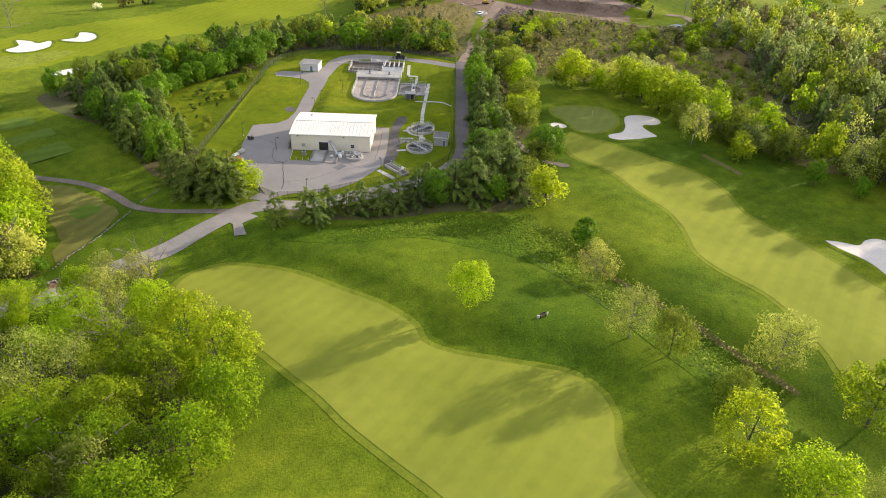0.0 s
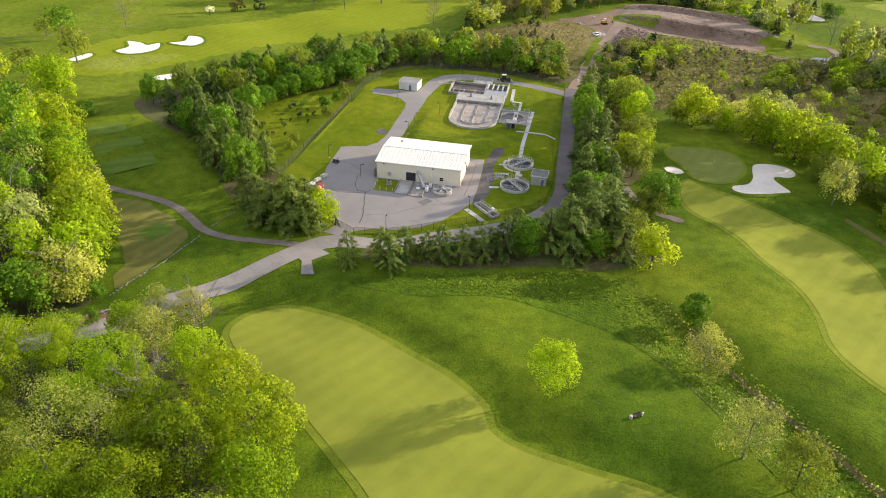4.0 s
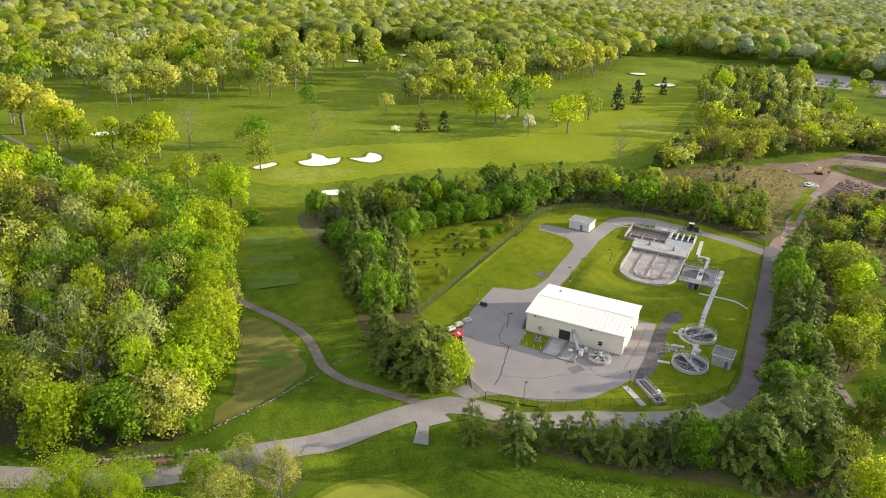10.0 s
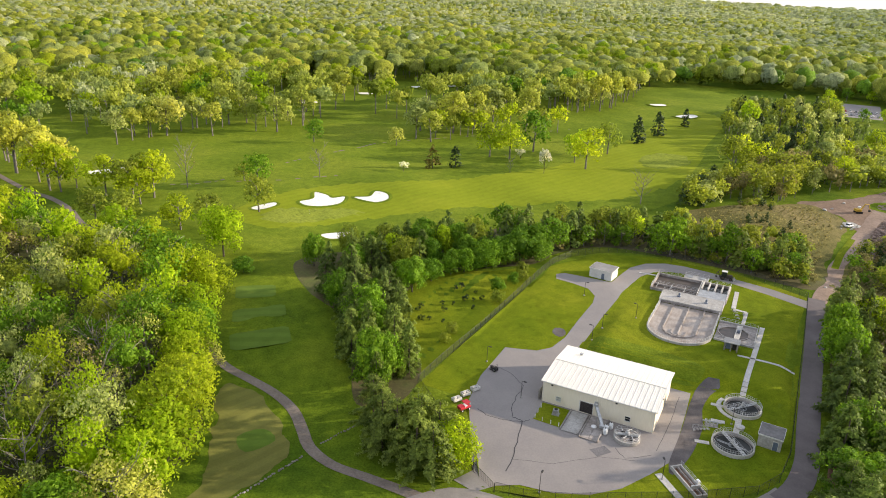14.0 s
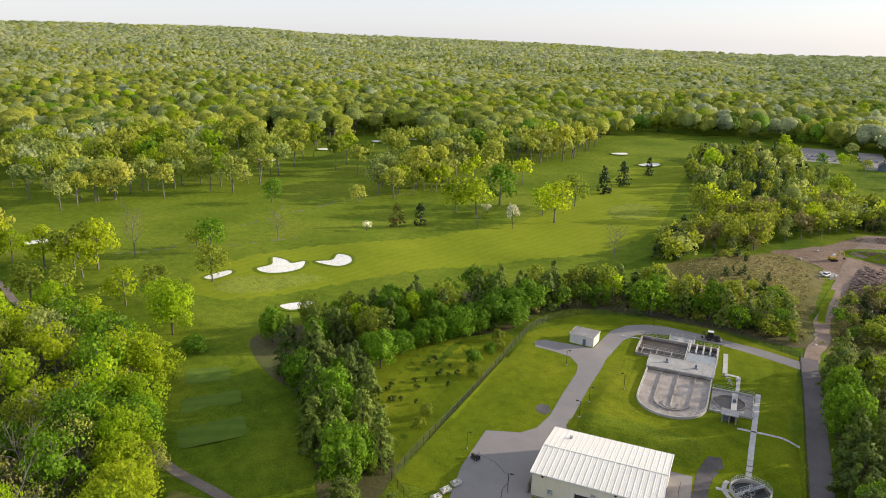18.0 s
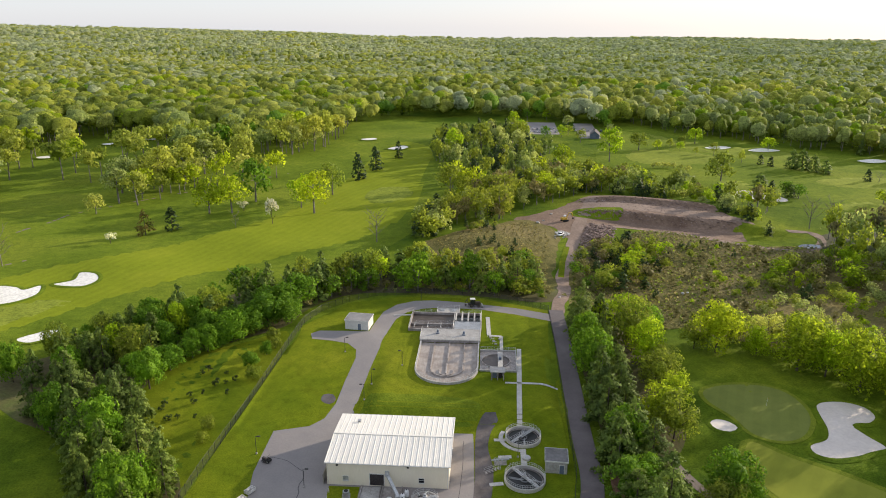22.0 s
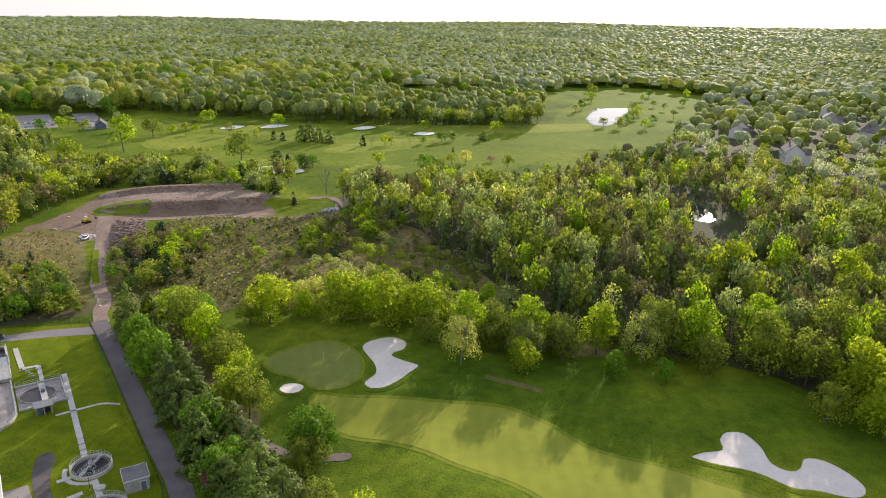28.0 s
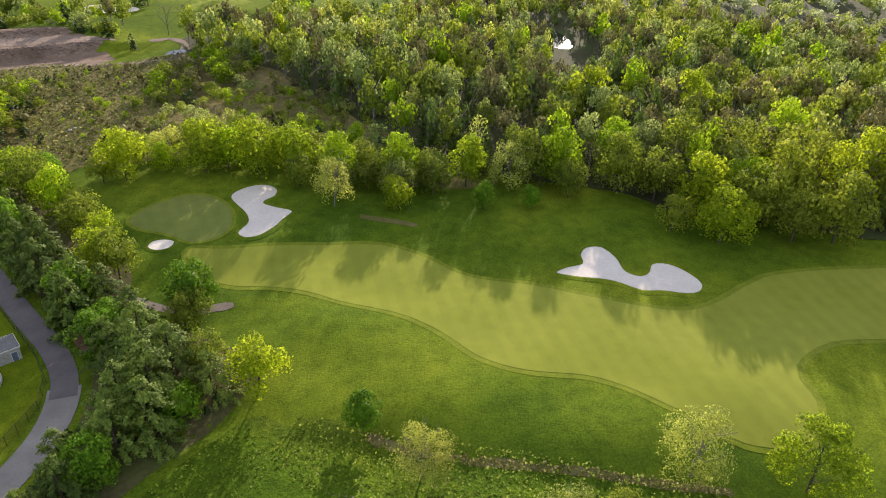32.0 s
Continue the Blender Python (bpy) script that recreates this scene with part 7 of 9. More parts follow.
def rail_run(pts, parent, h=1.05, gap=1.6, material=None, kick=True):
    """Handrail with posts along points (x, y, z) of its base."""
    material = material or M_ALU
    pts = [Vector(p) for p in pts]
    g = Geo()
    for up in (h, h * 0.55) + ((0.12,) if kick else ()):
        g.tube([p + Vector((0, 0, up)) for p in pts], 0.026, 5)
    part("handrail", g, material, parent)
    for a, b in zip(pts, pts[1:]):
        n = max(1, round((b - a).length / gap))
        for k in range(n + (1 if b is pts[-1] else 0)):
            p = a.lerp(b, k / n)
            part("rail_post", Geo().tube([p, p + Vector((0, 0, h))], 0.03, 5), material, parent)


def circle(c, r, n, a0=0.0, a1=2 * math.pi):
    return [(c[0] + r * math.cos(a0 + (a1 - a0) * k / n), c[1] + r * math.sin(a0 + (a1 - a0) * k / n)) for k in range(n + 1)]


rt = thing("round_pump_tank", 21.4, -4.9, 0.06, 0, "low round concrete tank crowded with pipes and rails", "tank")
part("wall", Geo().lathe((0, 0, 0), [(2.9, 0), (2.9, 0.75), (2.55, 0.75), (2.55, 0.2), (2.9, 0)], 40), M_CONCRETE, rt)
part("cover", Geo().disc((0, 0, 0.62), 2.56, 40), M_CONC_WEATH, rt)
part("beam", Geo().box((0, 0.2, 0.95), (5.2, 0.9, 0.25), 0.3, 0.04), M_GALV, rt)
part("drive", Geo().lathe((0, 0.2, 1.05), [(0.5, 0), (0.5, 0.5), (0.3, 0.6), (0.3, 1.0), (0, 1.02)], 14), M_GALV, rt)
for k in range(6):
    a = k * 1.05 + 0.3
    part("pipe", Geo().tube([(2.2 * math.cos(a), 2.2 * math.sin(a), 0.6), (2.2 * math.cos(a), 2.2 * math.sin(a), 1.3), (1.2 * math.cos(a + 0.3), 1.2 * math.sin(a + 0.3), 1.35)], 0.09, 7), M_ALU, rt)
for k in range(4):
    part("hatch", Geo().box((1.5 * math.cos(k * 1.6 + 0.8), 1.5 * math.sin(k * 1.6 + 0.8), 0.7), (0.9, 0.7, 0.14), k, 0.03), M_BLACKSTEEL, rt)
rail_run([(*p, 0.75) for p in circle((0, 0), 2.75, 14)], rt, 0.95, 1.3)
ac = thing("ac_unit", 4.8, -3.8, 0.1, 8, "grey cooling unit on the grass patch", "unit")
part("body", Geo().box((0, 0, 0.65), (1.3, 1.0, 1.2), 0, 0.05), M_GALV, ac)
for k in range(5):
    part("fin", Geo().box((0, -0.52, 0.25 + k * 0.2), (1.1, 0.04, 0.1), 0, 0.01), M_CONC_WEATH, ac)
part("fan_cover", Geo().lathe((0, 0, 1.25), [(0.42, 0), (0.42, 0.1), (0.1, 0.14), (0, 0.14)], 18), M_BLACKSTEEL, ac)
part("pad", Geo().box((0, 0, 0.0), (1.7, 1.4, 0.14), 0, 0.02), M_CONCRETE, ac)
bol = thing("bollard", 1.2, -7.6, 0.05, 0, "short pale bollard at the grass edge", "bollard", "bollards by the grass patch")
part("post", Geo().lathe((0, 0, 0), [(0.1, 0), (0.1, 0.85), (0.06, 0.95), (0, 0.96)], 10), M_TRIM, bol)
for x, y in ((3.0, -7.8), (5.0, -7.9), (6.9, -7.9), (1.0, -5.2), (0.9, -2.8)):
    copy_thing(bol, pose(x, y, 0.05))
sheet("grass_patch", [(0.5, -0.6), (7.1, -0.6), (7.3, -8.3), (0.9, -8.1)], M_LAWN, 0.10, 1.5, "small square of lawn before the building")

# ---- small buildings ----


def hut(name, x, y, rz, sx, sy, h, walls, label, roof_over=0.2, door_x=0.6, windows=(), top=None):
    base = thing(name, x, y, ground_z(x, y), rz, label, "shed")
    g = Geo()
    for cxx, cyy, a, b in ((0, -sy / 2 + 0.1, sx, 0.2), (0, sy / 2 - 0.1, sx, 0.2), (-sx / 2 + 0.1, 0, 0.2, sy - 0.4), (sx / 2 - 0.1, 0, 0.2, sy - 0.4)):
        part("wall", Geo().box((cxx, cyy, h / 2 - 0.1), (a, b, h + 0.2)), walls, base)
    rf = part("roof", Geo().box((0, 0, h + 0.1), (sx + 2 * roof_over, sy + 2 * roof_over, 0.2), 0, 0.04), top or M_GREYROOF, base, "flat grey roof")
    part("fascia", Geo().box((0, -sy / 2 - roof_over - 0.03, h + 0.04), (sx + 2 * roof_over + 0.1, 0.06, 0.3)).box((0, sy / 2 + roof_over + 0.03, h + 0.04), (sx + 2 * roof_over + 0.1, 0.06, 0.3)).box((-sx / 2 - roof_over - 0.03, 0, h + 0.04), (0.06, sy + 2 * roof_over, 0.3)).box((sx / 2 + roof_over + 0.03, 0, h + 0.04), (0.06, sy + 2 * roof_over, 0.3)), M_TRIM, rf)
    d = part("door", Geo().box((door_x, -sy / 2 - 0.02, 1.05), (1.0, 0.08, 2.1), 0, 0.01), M_BLUEGREY, base, "grey steel door")
    part("door_frame", Geo().box((door_x - 0.55, -sy / 2 - 0.03, 1.08), (0.1, 0.12, 2.2)).box((door_x + 0.55, -sy / 2 - 0.03, 1.08), (0.1, 0.12, 2.2)).box((door_x, -sy / 2 - 0.03, 2.2), (1.2, 0.12, 0.1)), M_TRIM, d)
    part("door_handle", Geo().box((door_x + 0.38, -sy / 2 - 0.1, 1.05), (0.12, 0.08, 0.06), 0, 0.01), M_GALV, d)
    for wx in windows:
        wn_ = part("window", Geo().box((wx, -sy / 2 - 0.02, 1.5), (0.8, 0.06, 0.8)), GLASS, base)
        part("window_frame", Geo().box((wx, -sy / 2 - 0.04, 1.95), (1.0, 0.1, 0.1)).box((wx, -sy / 2 - 0.04, 1.05), (1.0, 0.1, 0.1)).box((wx - 0.45, -sy / 2 - 0.04, 1.5), (0.1, 0.1, 0.8)).box((wx + 0.45, -sy / 2 - 0.04, 1.5), (0.1, 0.1, 0.8)), M_TRIM, wn_)
    return base


hut("control_shed", -7.2, 78.6, -6, 7.6, 5.8, 3.1, M_BLOCK, "white block shed with a flat grey roof", 0.15, 0.9)
M_SHEDROOF = surface("dark_grey_membrane", (0.12, 0.115, 0.11), (0.16, 0.155, 0.15), (0.2, 0.195, 0.19), 1.5, 0.25, 0.85, 0.2, 0.01)
hut_b = hut("pump_house", 49.3, 9.4, -4, 4.7, 4.8, 3.0, M_BLOCK_TAN, "tan block pump house with a dark grey roof by the fence", 0.15, 1.2, (), M_SHEDROOF)
kiosk = thing("pump_shelter", 36.6, 46.6, ground_z(36.6, 46.6), 0, "small concrete shelter with dark openings by the tank", "shelter")
for sx in (-1.6, 0, 1.6):
    for sy in (-1.2, 1.2):
        part("post", Geo().box((sx, sy, 1.2), (0.3, 0.3, 2.5), 0, 0.03), M_CONC_WEATH, kiosk)
part("roof", Geo().box((0, 0, 2.5), (4.1, 3.3, 0.25), 0, 0.04), M_CONCRETE, kiosk, "pale flat concrete roof")
part("back_wall", Geo().box((0, 1.2, 1.2), (2.9, 0.15, 2.4)), M_CONC_WEATH, kiosk)
part("cabinet", Geo().box((-0.8, 0.3, 0.95), (1.1, 0.8, 1.9), 0, 0.04), M_BLUEGREY, kiosk)
part("cabinet", Geo().box((0.8, 0.3, 0.85), (1.0, 0.8, 1.7), 0, 0.04), M_DOOR, kiosk)

# ---- clarifiers ----


def clarifier(x, y, r, rz, label):
    z = ground_z(x, y)
    c = thing("clarifier", x, y, z, rz, label, "clarifier", "pair of clarifiers")
    part("wall", Geo().lathe((0, 0, 0), [(r, -0.3), (r, 0.85), (r - 0.25, 0.85), (r - 0.25, 0.1)], 56), M_CONC_WALK, c, "pale concrete rim wall")
    part("water", Geo().disc((0, 0, 0.22), r - 0.24, 56), M_TANKWATER, c, "dark still water")
    part("launder", Geo().lathe((0, 0, 0), [(r - 0.62, 0.2), (r - 0.62, 0.4), (r - 0.70, 0.4), (r - 0.70, 0.2)], 56), M_CONC_WEATH, c, "overflow channel")
    part("centre_well", Geo().lathe((0, 0, 0), [(0.95, -0.3), (0.95, 0.45), (0.85, 0.45), (0.85, -0.3)], 20), M_GALV, c)
    br = part("bridge", Geo().box((0, -0.32, 0.92), (2 * r + 0.4, 0.08, 0.2), 0, 0.02).box((0, 0.32, 0.92), (2 * r + 0.4, 0.08, 0.2), 0, 0.02), M_ALU, c, "walkway bridge of pale aluminium")
    for k in range(int(2 * r / 0.55)):
        part("grating", Geo().box((-r + 0.3 + k * 0.55, 0, 1.0), (0.34, 0.56, 0.04)), M_GALV, br)
    part("drive", Geo().box((0, 0, 1.3), (0.6, 0.5, 0.5), 0, 0.08).lathe((0, 0, 1.8), [(0.22, -0.25), (0.22, 0.2), (0.1, 0.3), (0, 0.3)], 12), M_GALV, c, "grey drive motor on the bridge")
    for k in (-1, 1):
        part("scum_arm", Geo().tube([(0, k * 0.4, 0.35), (k * r * 0.55, k * 0.5 + k * r * 0.45, 0.15)], 0.07, 6), M_ALU, c)
        part("scraper_blade", Geo().box((k * r * 0.32, k * r * 0.28, 0.25), (r * 0.75, 0.08, 0.35), 0.72, 0.01), M_GALV, c)
    for sy in (-0.4, 0.4):
        rail_run([(-r - 0.1, sy, 1.0), (r + 0.1, sy, 1.0)], c, 0.95, 1.8, None, False)
    rail_run([(*p, 0.85) for p in circle((0, 0), r - 0.12, 22, 0.2, math.pi - 0.2)], c, 1.0, 1.6)
    rail_run([(*p, 0.85) for p in circle((0, 0), r - 0.12, 22, math.pi + 0.2, 2 * math.pi - 0.2)], c, 1.0, 1.6)
    return c


clarifier(42.5, 20.4, 4.25, 48, "round concrete clarifier with a slanting aluminium bridge")
clarifier(42.2, 4.0, 4.45, -52, "round clarifier with its bridge turned towards the pump house")

# ---- oxidation ditch ----
TZ = 2.0
od = thing("oxidation_ditch", 22.4, 0, TZ, 0, "long round-ended concrete treatment ditch full of grey scum", "tank")


def u_line(r, yc, y1, n=24):
    return [(r, y1), *[(r * math.cos(-math.pi * k / n), yc + r * math.sin(-math.pi * k / n)) for k in range(n + 1)], (-r, y1)]


part("outer_wall", Geo().wall_along(u_line(8.7, 50.6, 67.6), 0.4, -0.5, 0.7), M_CONCRETE, od, "pale concrete rim")
part("water", Geo().add([(x, y, 0.12) for x, y in u_line(8.55, 50.6, 67.6)], [tuple(range(27))]), M_FOAM, od, "grey scummy water")
part("baffle_wall", Geo().wall_along(u_line(4.5, 50.4, 67.6), 0.28, -0.3, 0.5), M_CONC_WEATH, od, "curved inner wall")
part("island_wall", Geo().wall_along(u_line(1.9, 48.6, 50.2, 14), 0.3, -0.3, 0.42), M_CONC_WEATH, od)
part("centre_wall", Geo().box((0, 57.5, 0.1), (0.35, 20.2, 0.9), 0, 0.02), M_CONC_WEATH, od)
part("scum_patch", Geo().lathe((0, 50.2, 0.125), [(2.2, 0), (1.6, 0.05), (0.6, 0.06), (0, 0.06)], 20), M_FOAM, od)
deck = part("deck", Geo().box((0, 71.7, 1.05), (18.4, 8.2, 0.35), 0, 0.04), M_CONCRETE, od, "pale concrete deck over the ditch")
part("deck_beam", Geo().box((0, 67.9, 0.6), (18.2, 0.4, 0.7)).box((0, 75.4, 0.2), (18.2, 0.4, 1.4)), M_CONC_WEATH, od)
for x in (-8.9, -4.5, 0, 4.5, 8.9):
    part("pier", Geo().box((x, 71.7, -0.3), (0.4, 7.4, 2.4)), M_CONC_WEATH, od)
for x, y in ((-4.0, 72.2), (4.1, 71.4)):
    aer = part("aerator", Geo().lathe((x, y, 1.2), [(0.6, 0), (0.6, 0.25), (0.32, 0.35), (0.32, 1.1), (0.2, 1.25), (0, 1.25)], 14), M_BLUEGREY, od, "upright aerator motor")
    part("gear_box", Geo().box((x, y, 1.4), (0.9, 0.7, 0.45), 0, 0.05), M_GALV, aer)
rail_run([(-9.1, 67.8, 1.22), (9.1, 67.8, 1.22)], od, 1.05, 2.0)
rail_run([(-9.1, 67.8, 1.22), (-9.1, 75.6, 1.22), (9.1, 75.6, 1.22), (9.1, 67.8, 1.22)], od, 1.05, 2.0)
od_out = u_line(8.7, 50.6, 67.4)
rail_run([(x, y, 0.7) for x, y in od_out[14:]], od, 1.0, 2.0, None, False)
rail_run([(x, y, 0.7) for x, y in od_out[:14]], od, 1.0, 2.0, None, False)

# ---- aeration basin behind the ditch ----
ab = thing("aeration_basin", 0, 0, TZ, 0, "rectangular concrete basin with bays and railings", "tank")
for a, b, wdt, z1 in (((8.9, 76.2), (8.9, 89.6), 0.4, 0.9), ((8.9, 89.6), (31.6, 89.6), 0.4, 0.9), ((31.6, 89.6), (31.6, 76.2), 0.4, 0.9), ((8.9, 76.2), (31.6, 76.2), 0.4, 0.9), ((22.9, 76.4), (22.9, 89.4), 0.4, 0.8), ((9.1, 81.0), (22.7, 81.0), 0.35, 0.6)):
    part("basin_wall", Geo().wall_along([a, b], wdt, -1.4, z1), M_CONC_WEATH, ab)
part("water", Geo().box((15.9, 82.9, 0.07), (13.6, 13.0, 0.1)), M_SLUDGE, ab, "brown sludgy water")
part("bay_floor", Geo().box((27.2, 82.9, 0.07), (8.4, 13.0, 0.1)), M_TANKWATER, ab)
for k in range(5):
    x = 23.4 + k * 2.0
    part("bay_wall", Geo().box((x, 86.2, 0.0), (0.45, 6.6, 2.4), 0, 0.03), M_CONC_WALK, ab, "pale bay divider")
part("grating_deck", Geo().box((27.2, 79.6, 0.75), (8.4, 6.2, 0.1)), M_GALV, ab, "grey grating deck")
for k in range(12):
    part("grating", Geo().box((23.4 + k * 0.68, 79.6, 0.83), (0.5, 6.0, 0.05)), M_GALV, ab)
part("platform", Geo().box((20.6, 92.2, 0.5), (7.6, 4.0, 0.3), 0, 0.03), M_CONCRETE, ab, "raised concrete platform")
for x in (18.6, 22.6):
    part("hatch", Geo().box((x, 92.2, 0.75), (1.6, 1.4, 0.25), 0, 0.04), M_GALV, ab)
rail_run([(16.9, 90.3, 0.65), (16.9, 94.1, 0.65), (24.3, 94.1, 0.65), (24.3, 90.3, 0.65)], ab, 1.05, 1.9)
rail_run([(8.9, 76.4, 0.9), (8.9, 89.6, 0.9), (31.5, 89.6, 0.9)], ab, 1.05, 2.0)
rail_run([(9.0, 81.0, 0.6), (22.7, 81.0, 0.6)], ab, 1.0, 2.0)
rail_run([(22.9, 76.4, 0.8), (22.9, 89.4, 0.8)], ab, 1.0, 2.0)
rail_run([(23.2, 82.8, 0.85), (31.4, 82.8, 0.85)], ab, 1.0, 2.0)
rail_run([(31.6, 76.4, 0.9), (31.6, 89.6, 0.9)], ab, 1.0, 2.0)
for k in range(3):
    part("air_pipe", Geo().tube([(10.5 + k * 4.2, 76.6, 1.1), (10.5 + k * 4.2, 80.6, 1.1), (10.5 + k * 4.2, 80.6, -0.8)], 0.09, 7), M_GALV, ab)

# ---- sludge thickener ----
th = thing("thickener_tank", 0, 0, TZ, 0, "square concrete tank with a dark round sludge pool and bridge", "tank")
for a, b in (((31.6, 50.3), (42.0, 50.3)), ((42.0, 50.3), (42.0, 63.0)), ((42.0, 63.0), (31.6, 63.0))):
    part("tank_wall", Geo().wall_along([a, b], 0.35, -1.5, 0.5), M_CONCRETE, th)
part("floor", Geo().box((36.8, 56.6, 0.06), (10.2, 12.4, 0.12)), M_CONC_WEATH, th)
part("sludge_pool", Geo().lathe((36.2, 56.4, 0.13), [(3.9, 0), (3.7, 0.06), (0, 0.06)], 40), M_SLUDGE, th, "dark brown sludge")
part("pool_rim", Geo().lathe((36.2, 56.4, 0.1), [(4.15, 0), (4.15, 0.35), (3.9, 0.35), (3.9, 0)], 40), M_CONC_WEATH, th)
part("bridge", Geo().box((37.4, 55.6, 0.75), (1.3, 11.4, 0.15), 0, 0.03), M_CONC_WALK, th, "pale walkway bridge")
for x in (36.75, 38.05):
    rail_run([(x, 50.0, 0.82), (x, 61.2, 0.82)], th, 1.0, 2.0, None, False)
part("drive", Geo().box((37.4, 56.2, 1.2), (0.8, 0.8, 0.8), 0, 0.08), M_BLUEGREY, th)
rail_run([(31.8, 50.3, 0.5), (42.0, 50.3, 0.5), (42.0, 63.0, 0.5), (31.8, 63.0, 0.5)], th, 1.0, 2.1)

# ---- walks, slabs and pipes ----


def slab_walk(line, width, label, joint=1.5):
    """A walk of single concrete slabs."""
    walk_base = tagged(new("concrete_walk"), label, "", "", "structure")
    pts = [Vector(p) for p in line]
    for a, b in zip(pts, pts[1:]):
        n = max(1, round((b - a).length / joint))
        ang = math.atan2(b.y - a.y, b.x - a.x)
        me = geo_mesh("slab", Geo().box((0, 0, 0), ((b - a).length / n - 0.03, width, 0.14), 0, 0.015), M_CONC_WALK)
        for k in range(n):
            c = a.lerp(b, (k + 0.5) / n)
            s = part("slab", me, None, walk_base)
            e = (b - a).normalized() * 0.5
            tilt = math.atan2(ground_z(*(c + e)) - ground_z(*(c - e)), 1.0)
            s.matrix_world = Matrix.Translation((c.x, c.y, ground_z(c.x, c.y) + 0.06)) @ Matrix.Rotation(ang, 4, "Z") @ Matrix.Rotation(-tilt, 4, "Y")
    return walk_base


slab_walk([(41.9, 24.9), (42.1, 35), (42.7, 52), (43.1, 65)], 1.3, "long pale concrete walk from the clarifiers to the tanks")
slab_walk([(38.6, 43.9), (46, 44.0), (53.2, 43.4)], 0.8, "narrow concrete walk across the lawn")
slab_walk([(33.7, 88.5), (34.2, 74.4)], 1.3, "short walk beside the aeration basin")
slab_walk([(34.2, 74.0), (38.0, 73.6), (37.9, 64.0)], 1.0, "angled walk to the thickener")
slab_walk([(42.3, 8.6), (42.3, 15.9)], 1.3, "walk joining the two clarifiers")
slab_walk([(35.6, 19.2), (38.4, 19.4)], 1.0, "stub of walk by the yard")
slab_walk([(34.6, 2.0), (37.6, 2.6)], 1.1, "stub of walk below the steps")
slab_walk([(36.6, 12.2), (39.6, 12.6)], 1.1, "stub of walk between the clarifiers")
slab_walk([(2.6, 88.2), (8.4, 88.8)], 0.7, "narrow strip of slabs to the basin")
ring_pts = circle((42.5, 20.4), 5.3, 9, math.radians(150), math.radians(262))
slab_walk(ring_pts, 1.0, "curved walk round the clarifier", 1.0)
for x, y, a in ((35.6, 70.2, 0), (36.2, 67.8, 0), (37.4, 71.6, 90), (34.6, 72.6, 0)):
    v = thing("valve_box", x, y, ground_z(x, y), a, "pale concrete valve box with pipes on the lawn", "box", "valve boxes")
    part("chamber", Geo().box((0, 0, 0.1), (0.9, 0.6, 0.35), 0, 0.04), M_CONC_WEATH, v)
    part("lid", Geo().box((0, 0, 0.3), (0.7, 0.4, 0.06), 0, 0.01), M_GALV, v)
    part("pipe", Geo().tube([(-0.9, 0, 0.2), (-0.9, 0, 0.9), (0.2, 0, 0.95)], 0.09, 7), M_ALU, v)
steps = thing("steel_steps", 35.2, 6.6, ground_z(35.2, 6.6), 20, "short steel steps with handrails up the bank", "steps")
for k in range(5):
    part("tread", Geo().box((-1.4 + k * 0.7, 0, 0.1 + k * 0.15), (0.45, 0.9, 0.05), 0, 0.01), M_CONC_WEATH, steps)
for sy in (-0.55, 0.55):
    rail_run([(-1.7, sy, 0.05), (1.7, sy, 0.75)], steps, 0.95, 1.2, None, False)
manif = thing("pipe_manifold", 37.0, 10.0, ground_z(37.0, 10.0), 10, "cluster of grey pipes and valves on a slab", "pipes")
part("slab", Geo().box((0, 0, 0.04), (2.8, 1.6, 0.16), 0, 0.03), M_CONC_WEATH, manif)
for k in range(4):
    part("pipe", Geo().tube([(-1.2 + k * 0.8, -0.7, 0.15), (-1.2 + k * 0.8, -0.7, 0.9), (-1.2 + k * 0.8, 0.6, 0.9), (-1.2 + k * 0.8, 0.6, 0.15)], 0.09, 8), M_GALV, manif)
    part("handwheel", Geo().lathe((-1.2 + k * 0.8, 0.0, 1.3), [(0.3, 0), (0.34, 0.04), (0.3, 0.08), (0.26, 0.04)], 14, True).tube([(-1.2 + k * 0.8, 0, 0.9), (-1.2 + k * 0.8, 0, 1.35)], 0.03, 5), M_GALV, manif)
part("header_pipe", Geo().tube([(-2.0, 0.0, 0.95), (2.0, 0.0, 0.95)], 0.16, 8), M_GALV, manif)
lampm = thing("manhole_riser", 42.9, 12.0, ground_z(42.9, 12.0), 0, "round concrete riser between the clarifiers", "riser")
part("ring", Geo().lathe((0, 0, 0), [(0.95, 0), (0.95, 0.55), (0.7, 0.6), (0, 0.62)], 24), M_CONC_WALK, lampm)
part("lid", Geo().lathe((0, 0, 0.6), [(0.45, 0), (0.45, 0.08), (0, 0.1)], 18), M_GALV, lampm)

# ---- flume by the front fence ----
fl = thing("concrete_flume", 35.8, -13.2, ground_z(35.8, -13.2), -48, "long open concrete channel with brown water and rails", "channel")
part("wall", Geo().box((0, 1.1, 0.3), (9.4, 0.3, 1.0), 0, 0.03), M_CONC_WALK, fl)
part("wall", Geo().box((0, -1.1, 0.3), (9.4, 0.3, 1.0), 0, 0.03), M_CONC_WALK, fl)
for x in (-4.55, 4.55):
    part("end_wall", Geo().box((x, 0, 0.3), (0.3, 1.9, 1.0), 0, 0.03), M_CONC_WALK, fl)
part("divider", Geo().box((0, 0.25, 0.2), (8.8, 0.2, 0.8), 0, 0.02), M_CONC_WEATH, fl)
part("water", Geo().box((0, 0, 0.1), (8.8, 1.9, 0.1)), M_MULCH, fl, "rusty brown water")
